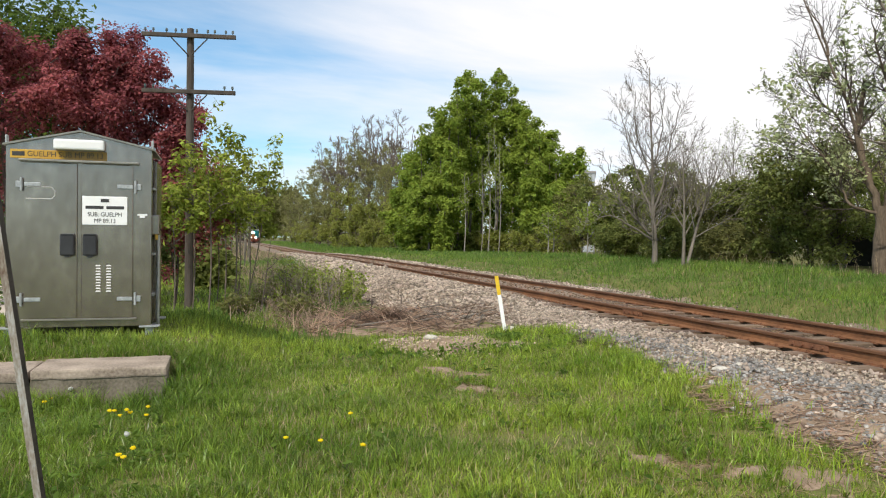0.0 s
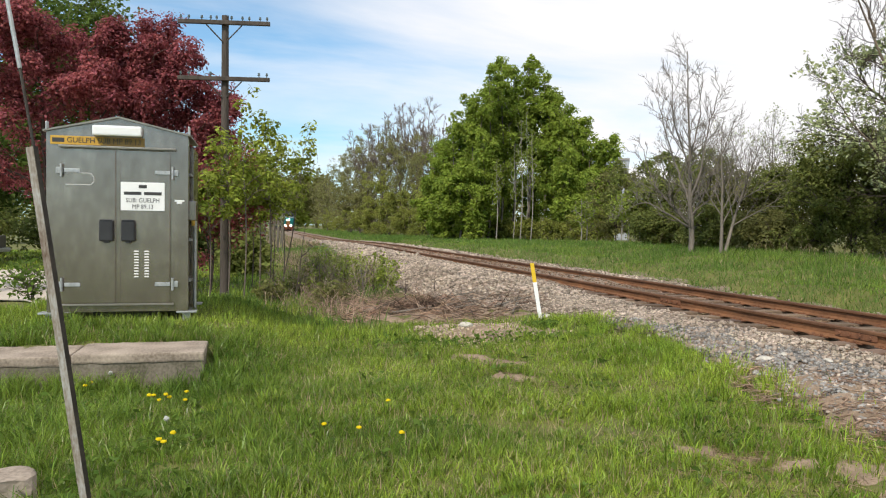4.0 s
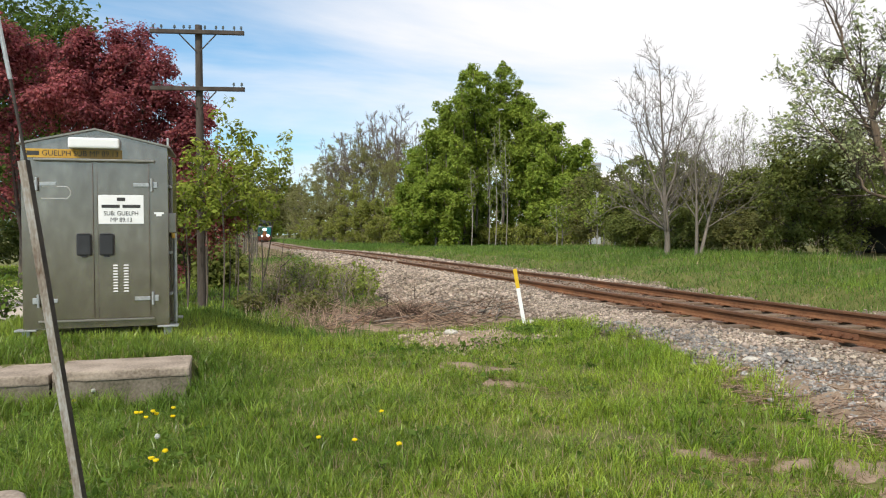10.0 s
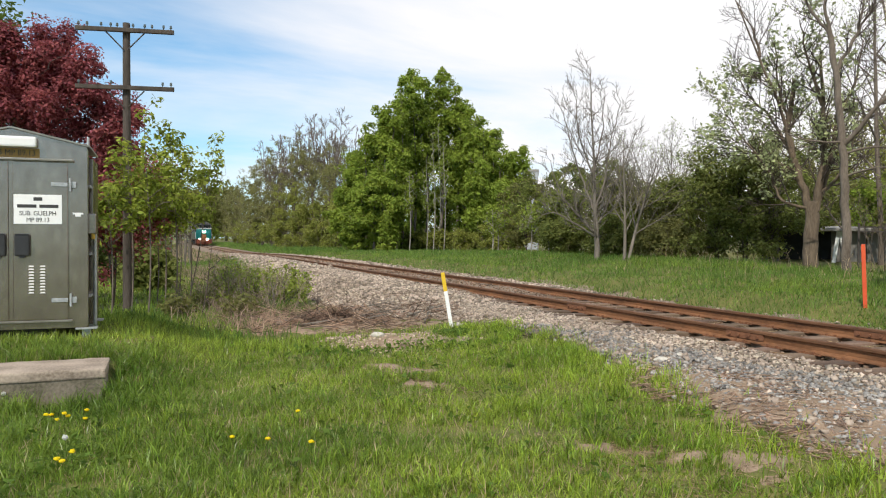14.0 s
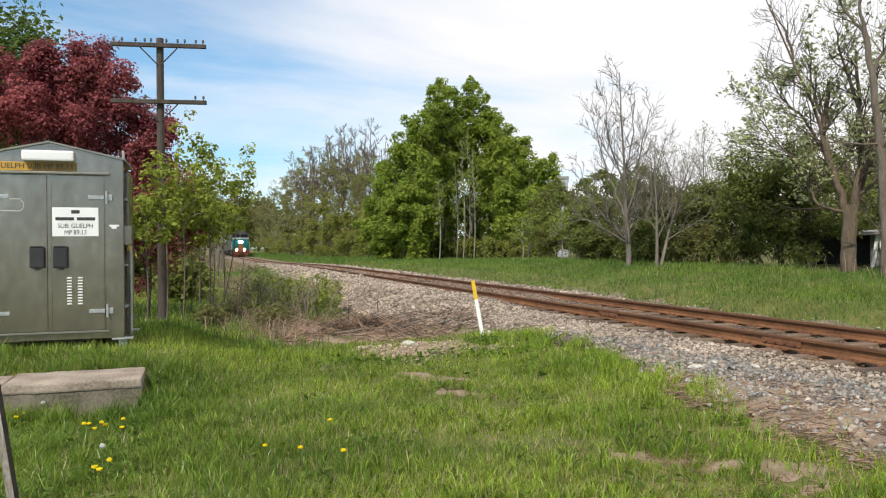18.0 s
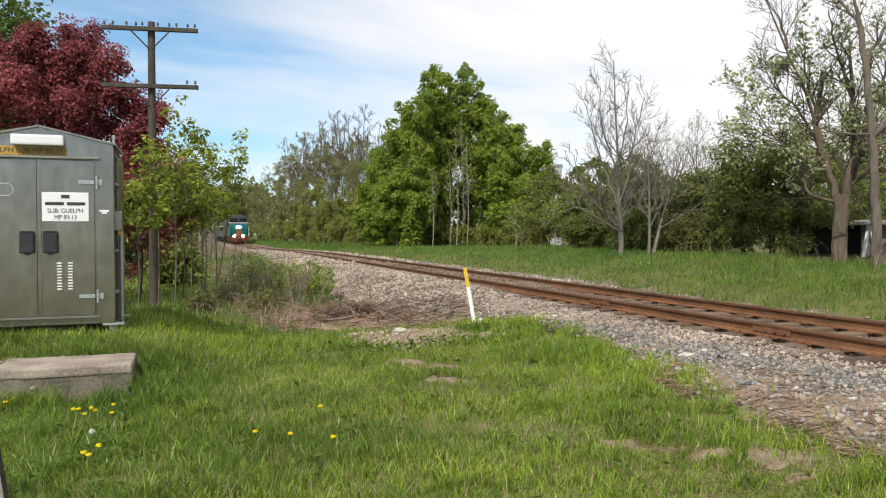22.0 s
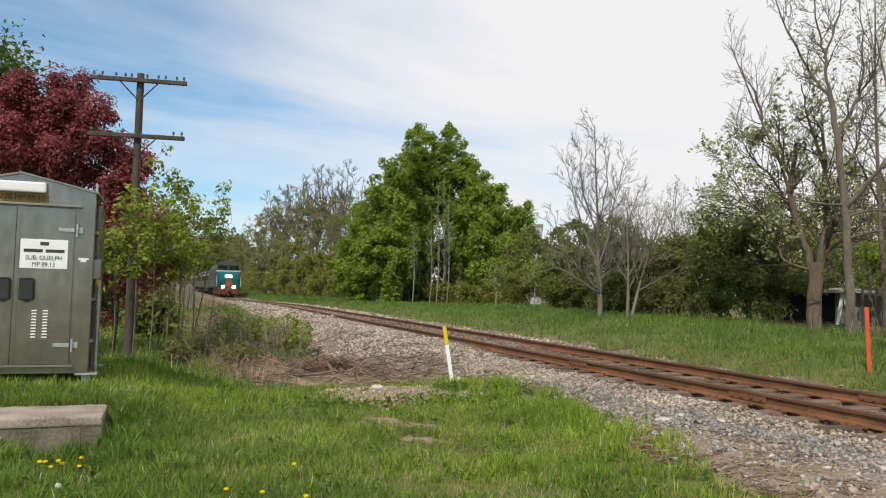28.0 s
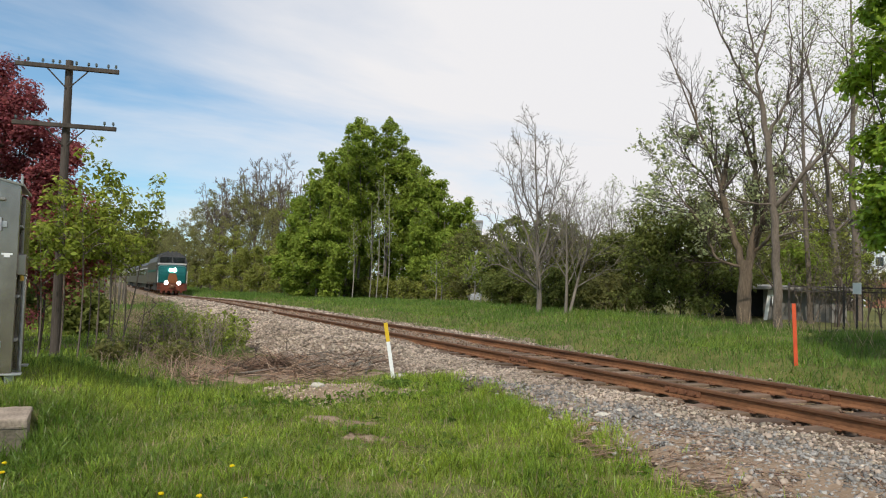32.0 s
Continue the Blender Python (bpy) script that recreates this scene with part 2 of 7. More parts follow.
M = {
    "grass": leaf_mat("grass_blade", (0.145, 0.23, 0.027), (0.365, 0.455, 0.07), 0.65, 0.36, 0.45),
    "bright": leaf_mat("bright_grass_blade", (0.165, 0.28, 0.026), (0.39, 0.48, 0.066), 0.6, 0.36, 0.45),
    "lush": leaf_mat("lush_grass_blade", (0.095, 0.175, 0.022), (0.285, 0.385, 0.062), 0.55, 0.36, 0.45),
    "grass_bank": leaf_mat("bank_grass_blade", (0.088, 0.175, 0.035), (0.215, 0.315, 0.07), 0.4),
    "straw": leaf_mat("dry_stem", (0.34, 0.25, 0.15), (0.60, 0.48, 0.31), 0.35),
    "dead_stem": leaf_mat("dead_brown_stem", (0.28, 0.185, 0.135), (0.60, 0.45, 0.345), 0.5),
    "grey_stem": leaf_mat("grey_twig", (0.10, 0.075, 0.06), (0.27, 0.21, 0.17), 0.4),
    "weed": leaf_mat("weed_leaf", (0.075, 0.14, 0.02), (0.165, 0.245, 0.045)),
    "red_leaf": leaf_mat("crimson_leaf", (0.19, 0.05, 0.057), (0.46, 0.145, 0.15), 0.5),
    "spring": leaf_mat("spring_green_leaf", (0.19, 0.25, 0.04), (0.34, 0.40, 0.08)),
    "green": leaf_mat("fresh_green_leaf", (0.165, 0.245, 0.033), (0.315, 0.385, 0.06), 0.35),
    "maple": leaf_mat("maple_leaf", (0.20, 0.33, 0.03), (0.46, 0.58, 0.07), 0.5, 0.5, 0.35),
    "olive": leaf_mat("olive_leaf", (0.135, 0.14, 0.044), (0.24, 0.24, 0.08), 0.3),
    "wood_leaf": leaf_mat("thin_woodland_leaf", (0.185, 0.185, 0.07), (0.33, 0.325, 0.125), 0.3),
    "cedar": leaf_mat("cedar_leaf", (0.115, 0.14, 0.034), (0.245, 0.275, 0.074), 0.4),
    "deep_green": leaf_mat("deep_green_leaf", (0.055, 0.10, 0.02), (0.15, 0.21, 0.045), 0.45),
    "thicket": leaf_mat("thicket_leaf", (0.20, 0.225, 0.045), (0.35, 0.365, 0.09), 0.4),
    "sapling": leaf_mat("sapling_leaf", (0.165, 0.22, 0.03), (0.37, 0.415, 0.07), 0.5),
    "bud": leaf_mat("young_silver_leaf", (0.29, 0.34, 0.16), (0.50, 0.54, 0.29)),
    "bark": mat("grey_bark", (0.085, 0.067, 0.053), (0.205, 0.168, 0.137), 5, 0.95, 0.8, fine=40, stretch=(1, 1, 0.25)),
    "tan_bark": mat("tan_furrowed_bark", (0.068, 0.05, 0.035), (0.185, 0.14, 0.10), 6, 0.95, 0.9, fine=34, stretch=(1, 1, 0.22), depth=0.03),
    "pale_bark": mat("pale_bark", (0.10, 0.087, 0.07), (0.23, 0.20, 0.168), 5, 0.9, 0.6, fine=40, stretch=(1, 1, 0.25)),
    "white_bark": mat("white_bark", (0.20, 0.18, 0.155), (0.37, 0.34, 0.30), 5, 0.9, 0.6, fine=40, stretch=(1, 1, 0.25)),
    "straw_bark": mat("tan_stem", (0.24, 0.18, 0.13), (0.42, 0.34, 0.26), 5, 0.9, 0.4, fine=40),
    "dark_bark": mat("dark_bark", (0.045, 0.035, 0.03), (0.12, 0.09, 0.075), 5, 0.95, 0.8, fine=40, stretch=(1, 1, 0.25)),
    "lawn": mat("lawn_soil", (0.072, 0.075, 0.02), (0.18, 0.155, 0.052), 2.2, 1.0, 0.6, fine=40, c3=(0.115, 0.122, 0.03)),
    "gravel": mat("ballast_stone", (0.195, 0.152, 0.114), (0.45, 0.37, 0.295), 0.7, 0.9, 0.7, fine=14, vary="island", amount=0.6, c3=(0.305, 0.248, 0.195)),
    "grey_gravel": mat("grey_crushed_stone", (0.125, 0.117, 0.107), (0.33, 0.31, 0.285), 0.7, 0.9, 0.7, fine=14, vary="island", amount=0.55, c3=(0.22, 0.206, 0.19)),
    "stained_gravel": mat("rust_stained_stone", (0.11, 0.062, 0.038), (0.31, 0.20, 0.135), 1.2, 0.9, 0.7, fine=14, vary="island", amount=0.55, c3=(0.21, 0.14, 0.095)),
    "gravel_bed": mat("ballast_bed", (0.13, 0.095, 0.068), (0.29, 0.22, 0.16), 3, 0.95, 1.0, fine=45, depth=0.04),
    "rust": mat("rusted_rail_steel", (0.10, 0.043, 0.019), (0.27, 0.122, 0.054), 6, 0.8, 0.4, metal=0.1, fine=50, stretch=(1, 0.3, 1)),
    "rust_dark": mat("worn_rail_head", (0.075, 0.034, 0.018), (0.19, 0.09, 0.044), 6, 0.65, 0.2, metal=0.15, fine=50, stretch=(1, 0.2, 1)),
    "rust_red": mat("red_rust_joint_bar", (0.12, 0.05, 0.026), (0.25, 0.11, 0.055), 9, 0.85, 0.5, metal=0.1),
    "tie": mat("weathered_tie_wood", (0.075, 0.048, 0.033), (0.22, 0.15, 0.105), 4, 0.95, 0.8, fine=45, stretch=(0.2, 1, 1), vary="object", amount=0.35),
    "steel": mat("brushed_aluminium_sheet", (0.25, 0.203, 0.172), (0.42, 0.345, 0.296), 1.6, 0.24, 0.03, metal=0.88, fine=9, stretch=(1.0, 1.0, 0.55), c3=(0.315, 0.257, 0.219)),
    "steel_trim": mat("aluminium_trim", (0.24, 0.215, 0.18), (0.36, 0.325, 0.275), 4, 0.4, 0.1, metal=0.75),
    "zinc": mat("galvanised_steel", (0.30, 0.31, 0.31), (0.52, 0.53, 0.53), 16, 0.5, 0.2, metal=0.6, fine=70),
    "zinc_rust": mat("rust-streaked galvanised steel", (0.12, 0.065, 0.04), (0.46, 0.45, 0.44), 11.0, 0.55, 0.5, metal=0.3, fine=90, stretch=(1, 1, 0.4), c3=(0.29, 0.245, 0.205)),
    "dirt": mat("bare_brown_earth", (0.165, 0.115, 0.075), (0.34, 0.25, 0.175), 3, 1.0, 0.8, fine=40, depth=0.02, c3=(0.245, 0.175, 0.118)),
    "sand": mat("sandy_gravel", (0.22, 0.165, 0.115), (0.46, 0.37, 0.28), 6, 0.95, 0.7, fine=30, vary="island", amount=0.5),
    "door_brown": mat("brown_orange_panel", (0.16, 0.055, 0.02), (0.26, 0.10, 0.035), 3, 0.5, 0.05),
    "black": mat("black_plastic", (0.018, 0.018, 0.02), (0.04, 0.04, 0.042), 8, 0.5, 0.1),
    "white": mat("white_paint", (0.74, 0.74, 0.73), (0.84, 0.84, 0.83), 3, 0.5, 0.05),
    "yellow": mat("yellow_paint", (0.62, 0.40, 0.02), (0.74, 0.50, 0.03), 5, 0.5, 0.05),
    "orange_plate": mat("faded_orange_plate", (0.42, 0.23, 0.03), (0.60, 0.36, 0.05), 4, 0.6, 0.05),
    "orange": mat("orange_red_paint", (0.50, 0.06, 0.02), (0.66, 0.10, 0.03), 4, 0.5, 0.1),
    "ink": mat("dark_lettering", (0.03, 0.03, 0.03), (0.05, 0.05, 0.05), 9, 0.7, 0),
    "concrete": mat("weathered_concrete", (0.15, 0.115, 0.085), (0.42, 0.345, 0.275), 2.6, 0.95, 0.8, fine=40, c3=(0.30, 0.245, 0.195)),
    # darker copy of the concrete: moss, and shade put into the colour
    "mossy_shade": mat("mossy_concrete_shade_tone", (0.07, 0.065, 0.04), (0.26, 0.225, 0.18), 3.5, 0.95, 0.8, fine=40, c3=(0.17, 0.145, 0.11)),
    "scuffed": mat("pale_scuffed_metal", (0.42, 0.41, 0.39), (0.58, 0.57, 0.55), 9, 0.6, 0.1, metal=0.4),
    "faded_plate": mat("browned_name_plate", (0.20, 0.12, 0.03), (0.32, 0.20, 0.05), 5, 0.6, 0.05),
    "pale_stone": mat("pale_limestone", (0.36, 0.33, 0.28), (0.60, 0.56, 0.49), 7, 0.95, 0.6, fine=40),
    # paler than the sheet metal: sunlight on the louvre slopes put into the colour
    "louvre": mat("sunlit_louvre_tone", (0.42, 0.41, 0.38), (0.62, 0.61, 0.58), 12, 0.6, 0.1),
    "pole_wood": mat("grey_pole_wood", (0.034, 0.027, 0.022), (0.098, 0.08, 0.068), 5, 0.95, 0.7, fine=60, stretch=(1, 1, 0.12)),
    "glass_ins": mat("insulator_glass", (0.05, 0.07, 0.07), (0.10, 0.12, 0.12), 5, 0.25, 0),
    "drive": mat("pale_gravel_drive", (0.40, 0.35, 0.29), (0.58, 0.52, 0.45), 1.5, 1.0, 0.5, fine=30),
    "teal": mat("teal_paint", (0.0, 0.075, 0.075), (0.005, 0.115, 0.11), 2, 0.35, 0.02),
    "loco_grey": mat("silver_grey_paint", (0.075, 0.069, 0.06), (0.13, 0.12, 0.104), 2, 0.45, 0.02, metal=0.2),
    "loco_dark": mat("sooty_dark_grey", (0.03, 0.03, 0.032), (0.08, 0.08, 0.08), 4, 0.6, 0.1),
    "pilot": mat("red_orange_pilot_paint", (0.09, 0.022, 0.012), (0.17, 0.04, 0.018), 3, 0.6, 0.05),
    "window": mat("dark_window_glass", (0.01, 0.012, 0.014), (0.02, 0.022, 0.025), 3, 0.08, 0, spec=0.6),
    "lamp": mat("lit_lamp_lens", (1.0, 0.95, 0.85), (1.0, 0.96, 0.88), 3, 0.3, 0, emit=40.0),
    "dandelion": leaf_mat("dandelion_yellow", (0.78, 0.60, 0.01), (0.90, 0.74, 0.03), 0.1),
    "fluff": leaf_mat("seed_head_white", (0.55, 0.55, 0.52), (0.75, 0.75, 0.72), 0.1),
    "shed_wall": mat("grey_board_wall", (0.13, 0.12, 0.11), (0.23, 0.22, 0.205), 3, 0.9, 0.4, fine=30, stretch=(4, 4, 0.3)),
    "shed_roof": mat("grey_shingle_roof", (0.22, 0.21, 0.20), (0.36, 0.34, 0.32), 5, 0.95, 0.5),
    "pale_wall": mat("pale_rendered_wall", (0.55, 0.58, 0.60), (0.68, 0.71, 0.73), 1, 0.8, 0.1),
    "brick": mat("orange_brick", (0.24, 0.11, 0.07), (0.36, 0.18, 0.115), 2, 0.9, 0.3, fine=9),
    "iron": mat("black_iron", (0.03, 0.026, 0.024), (0.085, 0.07, 0.06), 9, 0.7, 0.2, metal=0.3),
    "far_wall": mat("pale_cladding", (0.34, 0.36, 0.39), (0.42, 0.44, 0.47), 1, 0.7, 0.1),
}


# ---- mesh helpers ----
def mesh(name, verts, faces, material, smooth=False):
    me = bpy.data.meshes.new(name)
    verts = np.asarray(verts, dtype=np.float32)
    if isinstance(faces, np.ndarray):
        k = faces.shape[1]
        me.vertices.add(len(verts)); me.vertices.foreach_set("co", verts.ravel())
        me.loops.add(faces.size); me.loops.foreach_set("vertex_index", faces.astype(np.int32).ravel())
        me.polygons.add(len(faces)); me.polygons.foreach_set("loop_start", np.arange(0, faces.size, k, dtype=np.int32))
        me.update(calc_edges=True)
    else:
        me.from_pydata([tuple(map(float, v)) for v in verts], [], faces)
        me.update()
    me.materials.append(material)
    if smooth:
        me.polygons.foreach_set("use_smooth", np.ones(len(me.polygons), dtype=bool))
    return me


def thing(name, label, category, at=(0, 0, 0), rz=0.0, group="", kind="", data=None):
    ob = new(name, data)
    ob.matrix_basis = pose(*at, 0, 0, rz)
    return tagged(ob, label, category, group, kind)


def part(name, data, material, parent, label=""):
    """Links a bmesh or a mesh as one object under a thing or a part."""
    if isinstance(data, bmesh.types.BMesh):
        me = bpy.data.meshes.new(name)
        data.to_mesh(me)
        data.free()
        me.materials.append(material)
        data = me
    ob = new(name, data)
    ob.parent = parent
    return tagged(ob, label)


def box(bm, x0, x1, y0, y1, z0, z1, bevel=0.0, m=None):
    """Adds a box, with bevelled edges, to a bmesh."""
    made = bmesh.ops.create_cube(bm, size=1.0)["verts"]
    bmesh.ops.transform(bm, matrix=Matrix.Translation(((x0 + x1) / 2, (y0 + y1) / 2, (z0 + z1) / 2)) @ Matrix.Diagonal((x1 - x0, y1 - y0, z1 - z0, 1)), verts=made)
    if bevel:
        edges = list({e for v in made for e in v.link_edges})
        made = list({v for f in bmesh.ops.bevel(bm, geom=edges, offset=bevel, segments=2, affect="EDGES", profile=0.6)["faces"] for v in f.verts} | {v for v in made if v.is_valid})
    if m is not None:
        bmesh.ops.transform(bm, matrix=m, verts=made)
    return bm


def boxed(*size, bevel=0.0, m=None):
    return box(bmesh.new(), *size, bevel=bevel, m=m)


def rod(bm, a, b, r0, r1=None, sides=10):
    """Adds a round bar from a to b."""
    a, b = Vector(a), Vector(b)
    d = b - a
    q = d.to_track_quat("Z", "Y").to_matrix().to_4x4()
    bmesh.ops.create_cone(bm, cap_ends=True, segments=sides, radius1=r0, radius2=r0 if r1 is None else r1, depth=d.length, matrix=Matrix.Translation((a + b) / 2) @ q)
    return bm


def extruded(profile, y0, y1, bm=None):
    """A closed profile in xz, drawn out along y."""
    bm = bm or bmesh.new()
    a = [bm.verts.new((x, y0, z)) for x, z in profile]
    b = [bm.verts.new((x, y1, z)) for x, z in profile]
    k = len(profile)
    for i in range(k):
        bm.faces.new((a[i], a[(i + 1) % k], b[(i + 1) % k], b[i]))
    bm.faces.new(a[::-1]); bm.faces.new(b)
    bmesh.ops.recalc_face_normals(bm, faces=bm.faces)
    return bm


def smooth(a, b, x):
    t = np.clip((np.asarray(x, dtype=float) - a) / (b - a), 0, 1)
    return t * t * (3 - 2 * t)


def bumps(x, y, s, seed=0):
    """Cheap smooth noise on arrays, about -1 to 1."""
    r = np.random.RandomState(seed)
    v = 0
    for _ in range(6):
        a, p = r.uniform(0, 6.28), r.uniform(0, 6.28)
        k = r.uniform(0.6, 1.7) * 6.28 / s
        v = v + np.sin((x * np.cos(a) + y * np.sin(a)) * k + p)
    return v / 3.0


def ground_z(x, y):
    x, y = np.asarray(x, dtype=float), np.asarray(y, dtype=float)
    z = -0.37 + 0 * x
    z = z - 0.10 * smooth(13, 18, y) * (1 - smooth(3.5, 5.5, x))
    z = z + 0.17 * smooth(3.3, 5.6, x) + 0.10 * smooth(13, 18, y) * smooth(3.5, 5.5, x)
    z = z - 0.03 * smooth(9.5, 10.2, x) + 0.34 * smooth(9.75, 10.8, x)
    # the raised patch on which the cabinet stands, held by a low concrete wall
    step = np.where(x < -0.36, smooth(8.15, 8.2, y), smooth(6.6, 9.4, y))
    patch = step * (1 - smooth(12.0, 15.0, y)) * (1 - smooth(-0.45, 0.9, x))
    z = z + patch * (0.23 + 0.10 * smooth(8.3, 9.6, y))
    z = z - 0.10 * (1 - smooth(-0.5, 0.4, x)) * smooth(6.0, 7.6, y) * (1 - smooth(7.9, 8.1, y))
    # the bank across the line goes on rising towards the hedge
    z = z + 0.27 * smooth(10.8, 13.5, x) * (1 - smooth(26, 45, y)) * smooth(5, 9, y)
    # the low mound of sandy gravel beside the marker
    z = z + 0.09 * np.exp(-(((x - 3.25) / 0.95) ** 2 + ((y - 10.25) / 0.85) ** 2))
    # the line falls a little in the distance
    z = z - 0.36 * smooth(44, 86, y)
    rough = np.where((x > 5.5) & (x < 9.8), 0.010, 0.028)
    return z + rough * bumps(x, y, 1.7, 3) + 0.4 * rough * bumps(x, y, 0.5, 5)


def gz(x, y):
    return float(ground_z(x, y))


def spot(az, d, dz=0.0):
    """A place on the ground, at a bearing (degrees clockwise from the track) and a distance from where one stands."""
    x, y = 0.13 + d * math.sin(radians(az)), 0.05 + d * math.cos(radians(az))
    return x, y, gz(x, y) + dz


# ---- ground, one sheet out to the horizon ----
def build_ground():
    def axis(near, step, mid, far, n):
        a = np.arange(near[0], near[1], step)
        b = np.geomspace(0.5, mid, 22)
        c = np.array([far * 0.3, far])
        return np.unique(np.concatenate([near[0] - b - 0.2, a, near[1] + b, near[0] - c - mid, near[1] + c + mid]))
    xs, ys = axis((-6, 16), 0.28, 60, 2500, 0), axis((-1, 26), 0.28, 250, 2500, 0)
    X, Y = np.meshgrid(xs, ys)
    Z = ground_z(X, Y) - 0.18 * smooth(5.0, 5.6, X) * (1 - smooth(9.6, 10.0, X))
    v = np.stack([X, Y, Z], -1).reshape(-1, 3)
    i = np.arange(len(xs) * len(ys)).reshape(len(ys), len(xs))
    f = np.stack([i[:-1, :-1], i[:-1, 1:], i[1:, 1:], i[1:, :-1]], -1).reshape(-1, 4)
    thing("ground", "green lawn and grassy bank with bare brown patches", "ground", kind="structure", data=mesh("ground", v, f, M["lawn"], True))


build_ground()


# ---- trees ----
def grow(targets, trunk, r_tip, power, rng, droop=0.0, sides=5, up=0.35):
    """A skeleton that reaches every target from the trunk's points, as tubes. Returns nodes, verts and faces."""
    parent = [-1] + list(range(len(trunk) - 1))
    pos = np.zeros((len(trunk) + 4 * len(targets), 3))
    pos[:len(trunk)] = trunk
    n = len(trunk)
    start = max(1, len(trunk) // 4)
    order = np.argsort(np.linalg.norm((targets - pos[len(trunk) // 2]) * (1, 1, 0.8), axis=1))
    for k in order:
        t = targets[k]
        d = t - pos[:n]
        dist = np.linalg.norm(d, axis=1)
        cost = dist + 2.2 * np.maximum(0, pos[:n, 2] - t[2] + up * np.hypot(d[:, 0], d[:, 1]))
        cost[:start] += 50
        j = int(np.argmin(cost))
        a, L = pos[j].copy(), dist[j]
        side = rng.normal(0, 0.05 * L, 3)
        for s in (0.34, 0.67, 1.0):
            pos[n] = a + (t - a) * s + side * math.sin(s * 3.0) + np.array((0, 0, (0.10 - droop) * L)) * math.sin(s * 3.14)
            parent.append(j)
            j = n
            n += 1
    pos = pos[:n]
    load = np.zeros(n)
    kids = np.zeros(n, dtype=int)
    for i in range(n - 1, 0, -1):
        if load[i] == 0:
            load[i] = 1
        load[parent[i]] += load[i]
        kids[parent[i]] += 1
    load[0] = max(load[0], load[1])
    rad = r_tip * load ** power
    par = np.array(parent)
    d = pos - pos[np.maximum(par, 0)]
    d[0] = pos[1] - pos[0]
    d /= np.maximum(np.linalg.norm(d, axis=1), 1e-6)[:, None]
    ref = np.where(np.abs(d[:, :1]) > 0.9, np.array([[0, 1.0, 0]]), np.array([[1.0, 0, 0]]))
    u = np.cross(d, ref); u /= np.linalg.norm(u, axis=1)[:, None]
    w = np.cross(d, u)
    ang = np.arange(sides) * 2 * np.pi / sides
    ring = pos[:, None] + rad[:, None, None] * (np.cos(ang)[None, :, None] * u[:, None] + np.sin(ang)[None, :, None] * w[:, None])
    # a branch begins with its own girth
    begin = pos[np.maximum(par, 0)][:, None] + np.minimum(rad[np.maximum(par, 0)], rad * 1.35)[:, None, None] * (np.cos(ang)[None, :, None] * u[:, None] + np.sin(ang)[None, :, None] * w[:, None])
    verts = np.concatenate([ring, begin], 1)[1:]
    m = len(verts)
    o = (np.arange(m) * 2 * sides)[:, None]
    k = np.arange(sides)[None]
    f = np.stack([o + sides + k, o + sides + (k + 1) % sides, o + (k + 1) % sides, o + k], -1).reshape(-1, 4)
    return pos, rad, kids, verts.reshape(-1, 3), f


def leaf_cloud(centres, size, rng, flat=0.5, shape=1.55, outward=None):
    """Folded diamond leaves, four corners each, round the given centres; they may face outwards from their clump."""
    n = len(centres)
    nrm = rng.normal(0, 1, (n, 3)); nrm[:, 2] = np.abs(nrm[:, 2]) + flat
    if outward is not None:
        nrm = 0.75 * nrm + 1.3 * outward
    nrm /= np.linalg.norm(nrm, axis=1)[:, None]
    a = np.cross(nrm, rng.normal(0, 1, (n, 3))); a /= np.linalg.norm(a, axis=1)[:, None]
    b = np.cross(nrm, a)
    s = (size * rng.uniform(0.6, 1.35, n))[:, None]
    v = np.stack([centres - a * s * shape / 2, centres + b * s * 0.42 + nrm * s * 0.12, centres + a * s * shape / 2, centres - b * s * 0.42 + nrm * s * 0.12], 1)
    q = (np.arange(n) * 4)[:, None]
    return v.reshape(-1, 3), q + np.array([[0, 1, 2, 3]])


def lobes_points(lobes, n, rng, shell=0.55):
    w = np.array([l[2] if len(l) > 2 else l[1][0] * l[1][1] * l[1][2] for l in lobes]); w = w / w.sum()
    pick = rng.choice(len(lobes), n, p=w)
    d = rng.normal(0, 1, (n, 3)); d /= np.linalg.norm(d, axis=1)[:, None]
    r = rng.uniform(shell ** 3, 1, n) ** (1 / 3)
    c = np.array([l[0] for l in lobes], dtype=float)[pick]
    k = np.array([l[1] for l in lobes], dtype=float)[pick]
    return c + d * r[:, None] * k


